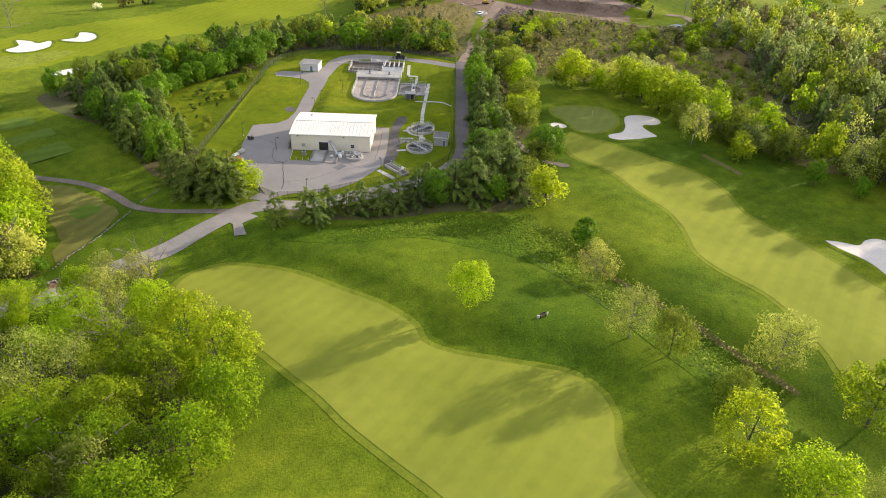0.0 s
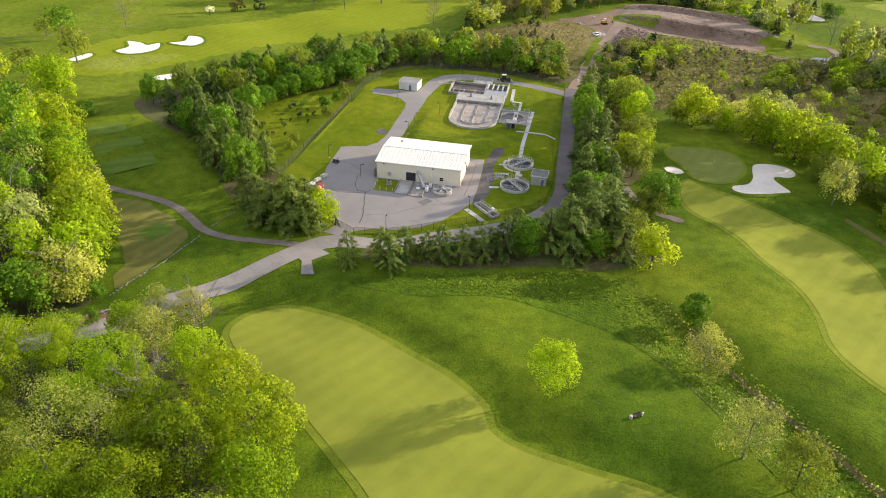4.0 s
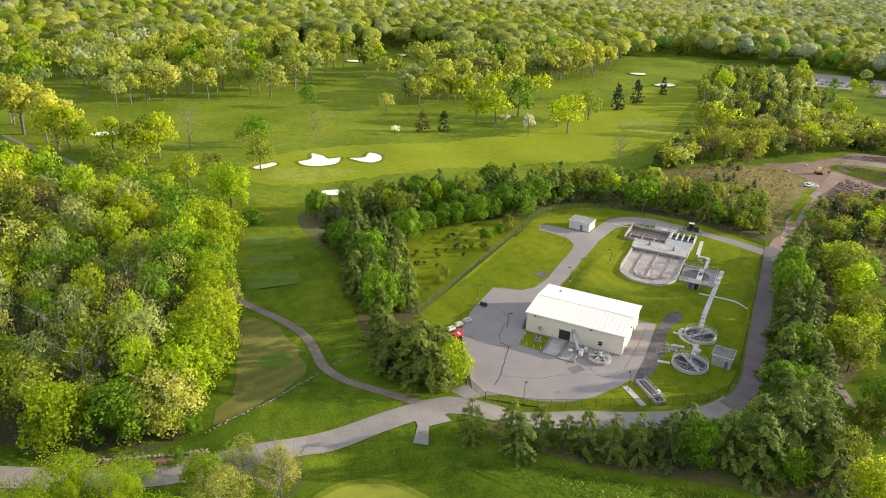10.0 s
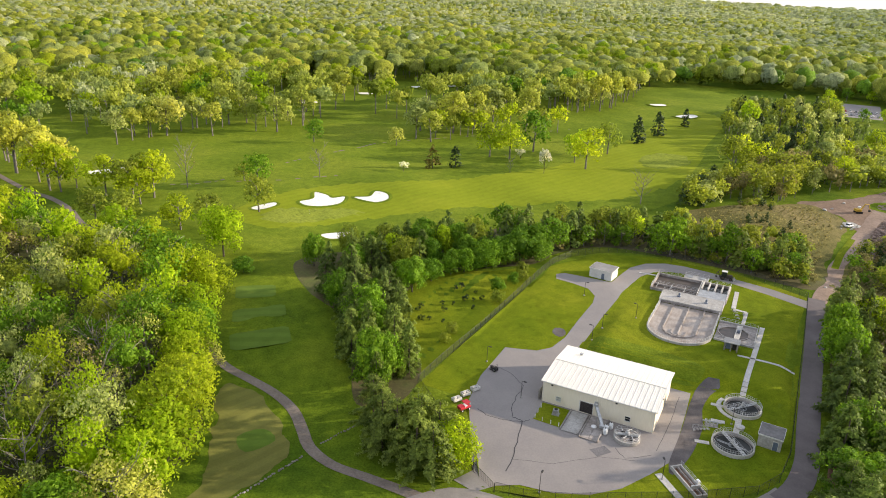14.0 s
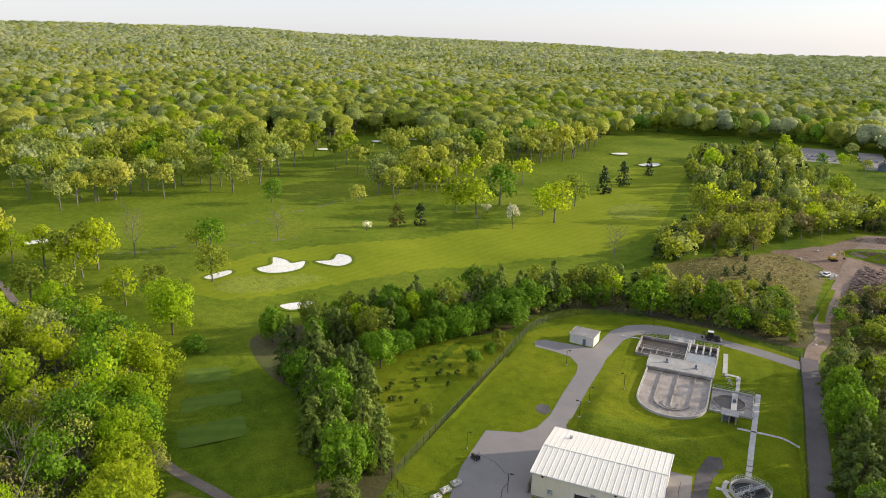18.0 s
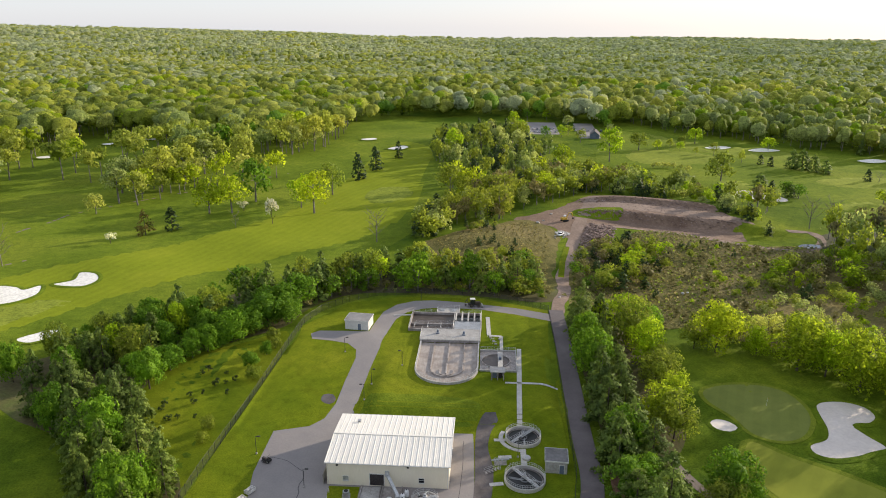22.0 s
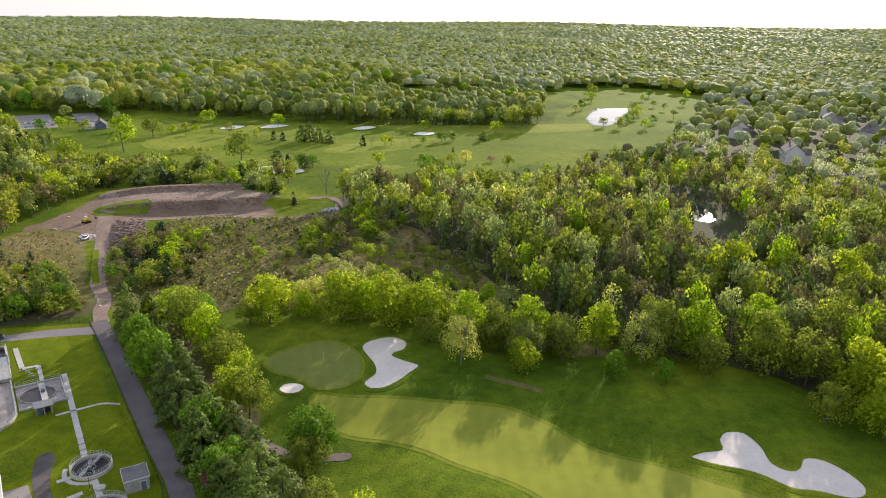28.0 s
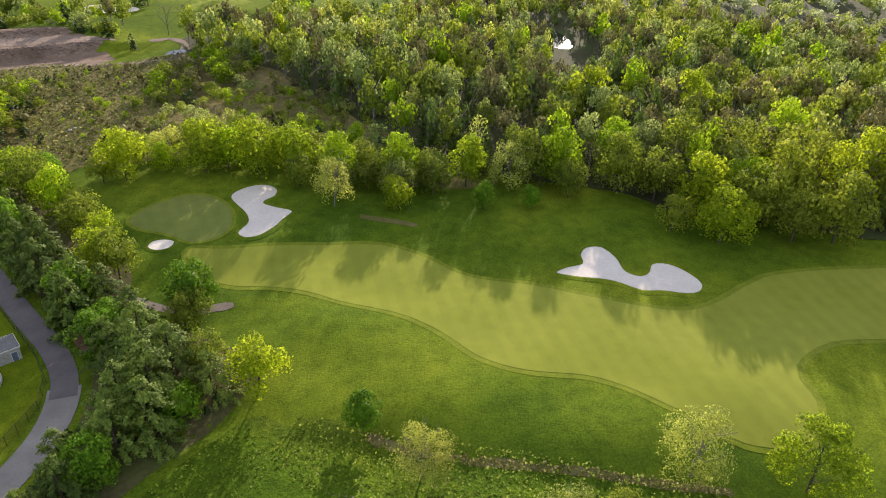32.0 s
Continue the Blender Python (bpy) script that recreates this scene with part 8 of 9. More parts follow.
part("sluice", Geo().box((2.4, 0, 0.9), (0.3, 2.2, 0.9), 0, 0.03), M_GALV, fl)
part("meter_box", Geo().box((1.2, 1.3, 1.0), (0.8, 0.6, 0.8), 0, 0.06), M_WHITEPAINT, fl)
rail_run([(-4.6, 1.1, 0.8), (4.6, 1.1, 0.8)], fl, 0.9, 1.5, None, False)
slab_walk([(29.9, -13.4), (35.6, -19.2)], 1.5, "slab walk beside the flume")

# ---- lamps ----
lamp = thing("street_lamp", 2.6, 42.5, ground_z(2.6, 42.5), 0, "slim dark lamp post with a box head", "lamp", "yard lamp posts")
part("pole", Geo().tube([(0, 0, 0), (0, 0, 0.5), (0, 0, 4.6)], [0.09, 0.07, 0.05], 8), M_BLACKSTEEL, lamp)
part("base", Geo().lathe((0, 0, 0), [(0.22, 0), (0.22, 0.35), (0.1, 0.4)], 12), M_CONCRETE, lamp)
part("arm", Geo().tube([(0, 0, 4.5), (0.5, 0, 4.65)], 0.035, 5), M_BLACKSTEEL, lamp)
part("lamp_head", Geo().box((0.75, 0, 4.62), (0.75, 0.4, 0.18), 0, 0.04), M_BLACKSTEEL, lamp)
for x, y, a in ((-18.7, 10, 0), (-8.2, 60.5, 20), (9.8, 52.2, 180), (2.0, 34.4, 180), (10.6, 100.4, -90), (10.6, -30.2, 90), (31.0, -14.8, 120), (-4.7, -1.4, 0), (41.0, 12.6, 60)):
    copy_thing(lamp, pose(x, y, ground_z(x, y), 0, 0, a))

# ---- fence and gate ----
FENCE = [(-3.4, -31), (-11, -24), (-21, -15), (-28.9, -8.4), (-28.8, 4), (-27.2, 38), (-25.4, 80), (-22, 90), (-14.4, 99), (-6, 105), (8, 107.6), (28, 106.5), (44, 101), (53.9, 94.6), (53.8, 60), (53.6, 30), (53.4, 6), (52, -4), (48.4, -10.4), (36.6, -19), (26, -25), (17, -30), (8.5, -33.6), (3.2, -35)]
fence = tagged(new("chain_link_fence"), "dark chain-link fence round the treatment plant", "fence")
post_me = geo_mesh("fence_post", Geo().tube([(0, 0, -0.1), (0, 0, 2.45)], 0.045, 6), M_BLACKSTEEL)
for a, b in zip(FENCE, FENCE[1:]):
    a, b = Vector(a), Vector(b)
    n = max(1, round((b - a).length / 3.2))
    for k in range(n):
        p, q = a.lerp(b, k / n), a.lerp(b, (k + 1) / n)
        zp, zq = ground_z(*p) + 0.03, ground_z(*q) + 0.03
        part("fence_post", post_me, None, fence).location = (p.x, p.y, zp)
        part("wire_panel", Geo().add([(p.x, p.y, zp + 0.05), (q.x, q.y, zq + 0.05), (q.x, q.y, zq + 2.3), (p.x, p.y, zp + 2.3)], [(0, 1, 2, 3)]), MESHWIRE, fence)
        part("top_rail", Geo().tube([(p.x, p.y, zp + 2.33), (q.x, q.y, zq + 2.33)], 0.03, 5), M_BLACKSTEEL, fence)
gate = thing("gate", -3.2, -31.2, ground_z(-3, -31), -32, "open-weave double gate across the yard entrance", "gate")
for s in (0, 1):
    lf = part("gate_leaf", Geo().tube([(0.1 + 3.7 * s, 0, 0.15), (3.6 + 3.7 * s, 0, 0.15), (3.6 + 3.7 * s, 0, 2.3), (0.1 + 3.7 * s, 0, 2.3), (0.1 + 3.7 * s, 0, 0.15)], 0.04, 5), M_BLACKSTEEL, gate)
    part("wire_panel", Geo().add([(0.1 + 3.7 * s, 0, 0.15), (3.6 + 3.7 * s, 0, 0.15), (3.6 + 3.7 * s, 0, 2.3), (0.1 + 3.7 * s, 0, 2.3)], [(0, 1, 2, 3)]), MESHWIRE, lf)
    for k in range(5):
        part("bar", Geo().tube([(0.7 + 0.6 * k + 3.7 * s, 0, 0.15), (0.7 + 0.6 * k + 3.7 * s, 0, 2.3)], 0.02, 4), M_BLACKSTEEL, lf)
for x in (0, 7.5):
    part("gate_post", Geo().tube([(x, 0, 0), (x, 0, 2.6)], 0.08, 8), M_BLACKSTEEL, gate)

# ---- vehicles and machines ----


def wheel(parent, x, y, r, w, rim=None):
    t = part("tyre", Geo().lathe((0, 0, 0), [(r * 0.62, -w / 2), (r * 0.92, -w / 2), (r, -w * 0.3), (r, w * 0.3), (r * 0.92, w / 2), (r * 0.62, w / 2)], 18), M_RUBBER, parent)
    t.matrix_local = Matrix.Translation((x, y, r)) @ Matrix.Rotation(math.pi / 2, 4, "X")
    part("rim", Geo().lathe((0, 0, 0), [(0, w * 0.3), (r * 0.3, w * 0.36), (r * 0.62, w * 0.3), (r * 0.62, -w * 0.3), (r * 0.3, -w * 0.36), (0, -w * 0.3)], 14), rim or M_YELLOW, t)


bh = thing("backhoe_loader", 29.0, 97.6, ground_z(29, 97.6) + 0.06, 4, "dark mud-stained backhoe with a pale cab roof on the drive", "machine")
part("chassis", Geo().box((0, 0, 0.85), (4.0, 1.1, 0.6), 0, 0.08), M_DOOR, bh)
part("hood", Geo().box((1.2, 0, 1.45), (1.8, 0.9, 0.7), 0, 0.14), M_BARK, bh, "mud-brown hood")
cab = part("cab", Geo().box((-0.5, 0, 1.9), (1.5, 1.4, 1.5), 0, 0.08), GLASS, bh, "dark glazed cab")
for sx in (-1.22, 0.22):
    for sy in (-0.68, 0.68):
        part("cab_post", Geo().box((sx, sy, 1.95), (0.1, 0.1, 1.6)), M_BLACKSTEEL, cab)
part("cab_roof", Geo().box((-0.5, 0, 2.78), (1.8, 1.6, 0.14), 0, 0.05), M_TRIM, cab, "pale cab roof")
for sy in (-0.55, 0.55):
    part("loader_arm", Geo().tube([(0.3, sy, 1.5), (1.9, sy, 1.5), (2.6, sy, 0.5)], 0.1, 6), M_DOOR, bh)
part("front_bucket", Geo().add([(x, y, z) for y in (-1.1, 1.1) for x, z in ((2.5, 0.1), (3.3, 0.05), (2.75, 0.75), (2.5, 0.85))], [(0, 1, 2, 3), (7, 6, 5, 4), (0, 4, 5, 1), (1, 5, 6, 2), (2, 6, 7, 3), (3, 7, 4, 0)]), M_GALV, bh)
part("boom", Geo().tube([(-1.9, 0, 0.9), (-2.5, 0, 2.3), (-2.2, 0, 2.9)], [0.16, 0.14, 0.12], 6), M_BARK, bh)
part("stick", Geo().tube([(-2.2, 0, 2.9), (-3.1, 0, 1.5), (-3.0, 0, 0.8)], [0.12, 0.11, 0.1], 6), M_BARK, bh)
part("rear_bucket", Geo().box((-2.9, 0, 0.6), (0.6, 0.6, 0.55), 0.2, 0.08), M_DOOR, bh)
for sy in (-0.9, 0.9):
    wheel(bh, -0.9, sy, 0.72, 0.42, M_BARK)
    wheel(bh, 1.6, sy, 0.5, 0.32, M_BARK)
mw = thing("utility_tractor", -15.4, 7.0, 0.07, 160, "small dark utility tractor at the edge of the yard", "tractor")
part("chassis", Geo().box((0, 0, 0.55), (1.9, 0.7, 0.35), 0, 0.06), M_BLACKSTEEL, mw)
part("hood", Geo().box((0.65, 0, 0.85), (0.9, 0.6, 0.45), 0, 0.1), M_DOOR, mw)
part("seat", Geo().box((-0.35, 0, 0.88), (0.5, 0.5, 0.14), 0, 0.05).box((-0.6, 0, 1.12), (0.12, 0.5, 0.45), 0, 0.05), M_RUBBER, mw)
part("roll_bar", Geo().tube([(-0.75, -0.4, 0.6), (-0.75, -0.4, 1.9), (-0.75, 0.4, 1.9), (-0.75, 0.4, 0.6)], 0.035, 6), M_BLACKSTEEL, mw)
part("steering_wheel", Geo().tube([(0.2, 0, 0.9), (-0.02, 0, 1.2)], 0.025, 5).lathe((-0.02, 0, 1.2), [(0.17, 0), (0.19, 0.02), (0.17, 0.04)], 12, True), M_BLACKSTEEL, mw)
part("mower_deck", Geo().box((0, 0, 0.28), (1.0, 1.4, 0.2), 0, 0.06), M_DOOR, mw)
for sy in (-0.5, 0.5):
    wheel(mw, -0.6, sy, 0.42, 0.28, M_GALV)
    wheel(mw, 0.75, sy, 0.28, 0.2, M_GALV)
ut = thing("red_utility_cart", -14.2, -12.8, 0.07, 62, "red utility cart parked by the pines", "cart")
part("body", Geo().box((0, 0, 0.8), (3.0, 1.5, 0.55), 0, 0.14), M_RED, ut)
part("bed", Geo().box((-0.9, 0, 1.15), (1.3, 1.5, 0.3), 0, 0.05), M_RED, ut)
part("canopy", Geo().box((0.5, 0, 2.0), (1.5, 1.5, 0.1), 0, 0.04), M_RED, ut)
for sx in (-0.15, 1.15):
    for sy in (-0.68, 0.68):
        part("canopy_post", Geo().tube([(sx, sy, 1.0), (sx, sy, 1.98)], 0.03, 5), M_WHITEPAINT, ut)
part("seat", Geo().box((0.25, 0, 1.15), (0.6, 1.2, 0.2), 0, 0.06), M_WHITEPAINT, ut)
for sy in (-0.68, 0.68):
    wheel(ut, -0.95, sy, 0.36, 0.26, M_WHITEPAINT)
    wheel(ut, 1.0, sy, 0.36, 0.26, M_WHITEPAINT)
for x, y, a in ((-17.4, -10.2, 60), (-16.6, -7.0, 60), (-15.6, -3.8, 62)):
    cr = thing("pale_crate", x, y, 0.07, a, "pale crate of odds and ends at the yard edge", "crate", "crates at the yard edge")
    part("box", Geo().box((0, 0, 0.35), (2.2, 1.3, 0.1)).box((0, -0.62, 0.45), (2.2, 0.06, 0.7)).box((0, 0.62, 0.45), (2.2, 0.06, 0.7)).box((-1.07, 0, 0.45), (0.06, 1.2, 0.7)).box((1.07, 0, 0.45), (0.06, 1.2, 0.7)), M_TRIM, cr)
    part("contents", Geo().box((-0.4, 0.1, 0.65), (0.9, 0.7, 0.6), 0.3, 0.08).box((0.5, -0.1, 0.6), (0.6, 0.6, 0.5), 0.1, 0.06), M_CONC_WALK, cr)
    part("skid", Geo().box((0, -0.45, 0.12), (2.2, 0.12, 0.22)).box((0, 0.45, 0.12), (2.2, 0.12, 0.22)), M_CONC_WEATH, cr)


def excavator(x, y, rz):
    e = thing("excavator", x, y, ground_z(x, y) + 0.1, rz, "orange and white excavator on the bare earth", "machine")
    for sy in (-1.0, 1.0):
        part("track", Geo().add([(px, sy + d, pz) for d in (-0.28, 0.28) for px, pz in ((-1.7, 0.4), (-1.4, 0.05), (1.4, 0.05), (1.7, 0.4), (1.4, 0.8), (-1.4, 0.8))], [(0, 1, 2, 3, 4, 5), (11, 10, 9, 8, 7, 6)] + [(k, (k + 1) % 6, 6 + (k + 1) % 6, 6 + k) for k in range(6)]), M_RUBBER, e)
    part("house", Geo().box((-0.4, 0, 1.5), (2.8, 2.3, 1.1), 0, 0.15), M_YELLOW, e)
    part("cab", Geo().box((0.5, 0.7, 2.2), (1.2, 0.9, 1.5), 0, 0.1), M_WHITEPAINT, e)
    part("boom", Geo().tube([(0.9, -0.2, 1.7), (2.4, -0.2, 4.3), (4.2, -0.2, 4.0)], [0.28, 0.26, 0.18], 6), M_YELLOW, e)
    part("stick", Geo().tube([(4.2, -0.2, 4.0), (5.0, -0.2, 1.6)], [0.18, 0.14], 6), M_YELLOW, e)
    part("bucket", Geo().box((5.0, -0.2, 1.1), (0.9, 0.9, 0.9), 0.2, 0.15), M_DOOR, e)
    return e


excavator(71.5, 218, 30)


def car(x, y, rz, paint, label, nm="parked_car", z=0.16):
    c = thing(nm, x, y, ground_z(x, y) + z, rz, label, "car")
    part("body", Geo().box((0, 0, 0.62), (4.4, 1.78, 0.62), 0, 0.16), paint, c)
    part("cabin", Geo().add([(sx * a, sy * b, zz) for zz, a, b in ((0.92, 1.35, 0.82), (1.45, 0.85, 0.7)) for sx, sy in ((-1, -1), (1, -1), (1, 1), (-1, 1))], [(0, 1, 5, 4), (1, 2, 6, 5), (2, 3, 7, 6), (3, 0, 4, 7), (4, 5, 6, 7)]), GLASS, c)
    part("car_roof", Geo().box((0, 0, 1.47), (1.65, 1.38, 0.06), 0, 0.02), paint, c)
    for sx in (-1.35, 1.35):
        for sy in (-0.82, 0.82):
            wheel(c, sx, sy, 0.32, 0.22, M_GALV)
    for sy in (-0.6, 0.6):
        part("headlight", Geo().box((2.19, sy, 0.72), (0.06, 0.35, 0.14), 0, 0.02), M_WHITEPAINT, c)
    return c


car(67.5, 195, 60, M_WHITEPAINT, "white pickup parked on the earth track", "white_pickup")
PAINTS = [(M_WHITEPAINT, "white"), (M_GALV, "silver"), (M_BLUEGREY, "blue-grey"), (M_BLACKSTEEL, "black"), (M_RED, "red")]
for i in range(22):
    m, word = PAINTS[[0, 1, 0, 3, 2, 0, 1, 4][i % 8]]
    car(70.5 + (i % 7) * 3.9 + (i // 14) * 43, 532 + (i // 7) * 20 - (i // 14) * 30 + (i % 3) * 0.8, 85, m, word + " car in the far car park")

# ---- houses far off ----


def house(x, y, rz, w, d, h, walls, label, name="house", wings=True):
    z = ground_z(x, y)
    b = thing(name, x, y, z, rz, label, "house", "far houses")
    part("wall", Geo().box((0, 0, h / 2), (w, d, h)), walls, b)
    rise = d * 0.42
    part("roof", Geo().add([(sx * (w / 2 + 0.5), sy, zz) for sx in (-1, 1) for sy, zz in ((-d / 2 - 0.5, h - 0.1), (d / 2 + 0.5, h - 0.1), (0, h + rise), (0, h + rise - 0.35))], [(0, 2, 6, 4), (1, 5, 6, 2), (0, 3, 2), (1, 2, 3), (4, 6, 7), (5, 7, 6), (0, 4, 7, 3), (1, 3, 7, 5)]), M_SHINGLE, b, "dark shingle roof")
    for sx in (-1, 1):
        part("gable", Geo().add([(sx * (w / 2 - 0.02), y_, z_) for y_, z_ in ((-d / 2, h), (d / 2, h), (0, h + rise - 0.4))] + [(sx * (w / 2 - 0.2), y_, z_) for y_, z_ in ((-d / 2, h), (d / 2, h), (0, h + rise - 0.4))], [(0, 1, 2), (5, 4, 3), (0, 3, 4, 1), (1, 4, 5, 2), (2, 5, 3, 0)]), walls, b)
    part("chimney", Geo().box((w * 0.3, d * 0.15, h + rise * 0.9), (0.9, 0.9, 2.4), 0, 0.05), M_STONEWALL, b)
    for storey in range(max(1, int(h / 2.8))):
        for k in range(4):
            for side in (-1, 1):
                wn_ = part("window", Geo().box((-w * 0.375 + k * w * 0.25, side * (d / 2 + 0.02), 1.6 + storey * 2.8), (1.2, 0.08, 1.4)), GLASS, b)
                part("window_frame", Geo().box((-w * 0.375 + k * w * 0.25, side * (d / 2 + 0.05), 0.85 + storey * 2.8), (1.5, 0.12, 0.12)).box((-w * 0.375 + k * w * 0.25, side * (d / 2 + 0.05), 2.35 + storey * 2.8), (1.5, 0.12, 0.12)), M_TRIM, wn_)
    if wings:
        part("wing_wall", Geo().box((-w * 0.25, -d * 0.6, h * 0.42), (w * 0.4, d * 0.5, h * 0.84)), walls, b)
        part("wing_roof", Geo().add([(-w * 0.25 + sx * (w * 0.2 + 0.4), y_, z_) for y_ in (-d * 0.85 - 0.4, -d * 0.3) for sx, z_ in ((-1, h * 0.82), (1, h * 0.82), (0, h * 0.82 + w * 0.2))], [(0, 2, 5, 3), (1, 4, 5, 2), (0, 1, 2), (3, 5, 4), (0, 3, 4, 1)]), M_SHINGLE, b)
    return b


for x, y, rz, w, d, h, m, lab in ((498, 132, 40, 19, 12, 9, M_BLOCK, "pale two-storey house among the trees"), (640, 145, 70, 20, 13, 8, M_BLOCK, "white gabled house with wings"), (601, 113, 60, 18, 12, 9, M_WALL, "cream gabled house with dark shingles"), (555, 84, 50, 17, 12, 8, M_BLOCK, "tan two-storey house with dark shingles"), (705, 217, 30, 18, 12, 7, M_BLOCK_TAN, "tan house half hidden by trees"),
                            (560, 215, 20, 17, 11, 7, M_BLOCK, "white house behind the pond"), (760, 60, 80, 18, 12, 7, M_WALL, "cream house on the wooded slope"), (830, 150, 10, 18, 12, 7, M_BLOCK, "white house far in the suburb"), (900, 260, 40, 18, 12, 7, M_BLOCK_TAN, "tan house far in the suburb"), (551, 32, 65, 17, 12, 7, M_BLOCK, "white house by the lane"),
                            (720, 320, 15, 18, 12, 7, M_BLOCK, "pale house beyond the far pond"), (960, 120, 60, 18, 12, 7, M_BLOCK, "white house near the horizon"), (606, 75, 20, 17, 11, 6, M_BLOCK_TAN, "brown house among far trees"), (650, 30, 35, 18, 12, 8, M_BLOCK, "white two-storey house in the suburb"), (690, 96, 60, 19, 12, 8, M_WALL, "cream house on the suburban lane"), (722, 150, 15, 18, 12, 8, M_BLOCK, "white gabled house among street trees"), (792, 100, 75, 18, 12, 8, M_BLOCK, "pale house in the far suburb"), (816, 214, 40, 20, 12, 8, M_BLOCK_TAN, "tan house in the far suburb"), (762, 250, 25, 18, 12, 8, M_BLOCK, "white house by the far course"),
                            (880, 190, 55, 18, 12, 8, M_WALL, "cream house far in the suburb"), (700, 12, 50, 18, 12, 8, M_BLOCK, "white house with a long roof"), (846, 24, 30, 18, 12, 8, M_BLOCK, "pale house beyond the lane"), (-330, 700, 20, 20, 12, 8, M_BLOCK, "white house deep in the northern forest"), (-430, 640, 45, 18, 12, 8, M_BLOCK, "pale house in the northern forest")):
    house(x, y, rz, w, d, h, m, lab)
house(126, 505, 80, 16, 8, 3.4, M_BLUEGREY, "small dark cart shed by the far lot", "cart_shed", False)
sheet("house_lane", strip(curve([(505, 118), (530, 108), (560, 98), (600, 92), (650, 104)], 5.0, False), 6.0), M_ASPHALT, 0.30, 6.0, "grey lane before the far houses")
sheet("house_lawn", curve([(480, 118), (500, 128), (545, 112), (590, 100), (560, 80), (515, 90)], 5.0), M_LAWN, 0.22, 6.0, "bright lawn before the far house")

# ---- stones, rubble and small things on the course ----


def stone_mesh(seed, material):
    r = np.random.default_rng(seed)
    bm = bmesh.new()
    bmesh.ops.create_icosphere(bm, subdivisions=1, radius=0.5)
    for v in bm.verts:
        v.co *= r.uniform(0.7, 1.15)
        v.co.z *= 0.75
    me = bpy.data.meshes.new("stone")
    bm.to_mesh(me)
    bm.free()
    me.materials.append(material)
    return me


STONES = [stone_mesh(s, M_STONEWALL) for s in range(5)]


def stone_row(name, line, size, gap, label, high=1):
    w_ = thing(name, line[0][0], line[0][1], 0, 0, label, "stones")
    n = 0
    for a, b in zip(line, line[1:]):
        a, b = Vector(a), Vector(b)
        m = max(1, int((b - a).length / gap))
        for k in range(m):
            for lvl in range(high):
                p = a.lerp(b, (k + rng.uniform(0, 0.6)) / m) + Vector((rng.normal(0, 0.12), rng.normal(0, 0.12)))
                s = part("stone", STONES[int(rng.integers(5))], None, w_)
                s.matrix_world = pose(p.x, p.y, ground_z(p.x, p.y) + 0.1 + lvl * size * 0.55, 0, 0, rng.uniform(0, 360)) @ Matrix.Diagonal((size * rng.uniform(0.8, 1.5), size * rng.uniform(0.7, 1.1), size * rng.uniform(0.7, 1.1), 1))
    return w_


stone_row("stone_edging", [(-43.5, -73), (-41, -65), (-39, -58.7), (-37.5, -51), (-36, -43.6)], 0.55, 0.5, "line of grey field stones along a ditch")
stone_row("stone_edging", [(-35.7, -38.5), (-34.4, -34), (-32.6, -29.7)], 0.5, 0.55, "short line of stones above the cart path")
stone_row("retaining_wall", [(-58, -93), (-50, -87.4), (-44.5, -82.5), (-38.8, -77.7)], 0.9, 0.6, "low stone retaining wall by the service road", 2)
sheet("wall_bed", strip([(-58, -94.2), (-50, -88.6), (-44, -83.8), (-38, -78.8)], 1.8), M_MULCH, 0.08, 2.0, "strip of brown soil along the stone wall")
rail_line = [(-60.4, -96.4), (-54.8, -92.2), (-49.0, -87.8), (-44.3, -82.8), (-39.6, -77.6)]
guard = thing("timber_guardrail", *rail_line[0], ground_z(*rail_line[0]), 0, "dark brown timber guard rail beside the service road", "guard rail")
for (ax, ay), (bx, by) in zip(rail_line, rail_line[1:]):
    m = max(1, int(math.hypot(bx - ax, by - ay) / 2.4))
    for k in range(m):
        p, q = [(ax + (bx - ax) * w / m, ay + (by - ay) * w / m) for w in (k, k + 1)]
        zp, zq = ground_z(*p), ground_z(*q)
        post = part("post", Geo().box((0, 0, 0.35), (0.22, 0.22, 0.95), 0, 0.02), M_BARK, guard)
        post.matrix_world = pose(p[0], p[1], zp, 0, 0, math.degrees(math.atan2(by - ay, bx - ax)))
        beam = part("beam", Geo().tube([(p[0], p[1], zp + 0.62), (q[0], q[1], zq + 0.62)], 0.13, 6), M_BARK, guard)
        beam.matrix_world = Matrix.Identity(4)
swale_line = curve([(74, -62), (84, -76), (95, -92), (106, -104), (118, -118)], 2.0, False)
stone_row("drain_edging", swale_line[::2], 0.35, 0.9, "scattered stones along the drainage swale")
sheet("dead_grass_bank", ragged(curve([(85, -58), (90, -62), (98, -76), (110, -92), (122, -106), (117, -109), (105, -96), (93, -80)], 1.2), 0.6), M_TALL, 0.10, 2.0, "coarse uncut grass in the swale")
sheet("ditch_line", ragged(strip(curve([(88, -56), (93, -66), (101, -78), (112, -93), (124, -108)], 1.5, False), 1.6), 0.35), M_DRY, 0.12, 1.5, "narrow ditch of dead brown stalks along the swale")
L_BLADE = leaves("long_grass_blades", (0.12, 0.19, 0.012), (0.21, 0.28, 0.02), 0.45, 0.3)
L_STALK = leaves("dead_stalks", (0.19, 0.17, 0.065), (0.32, 0.28, 0.12), 0.45, 0.3)


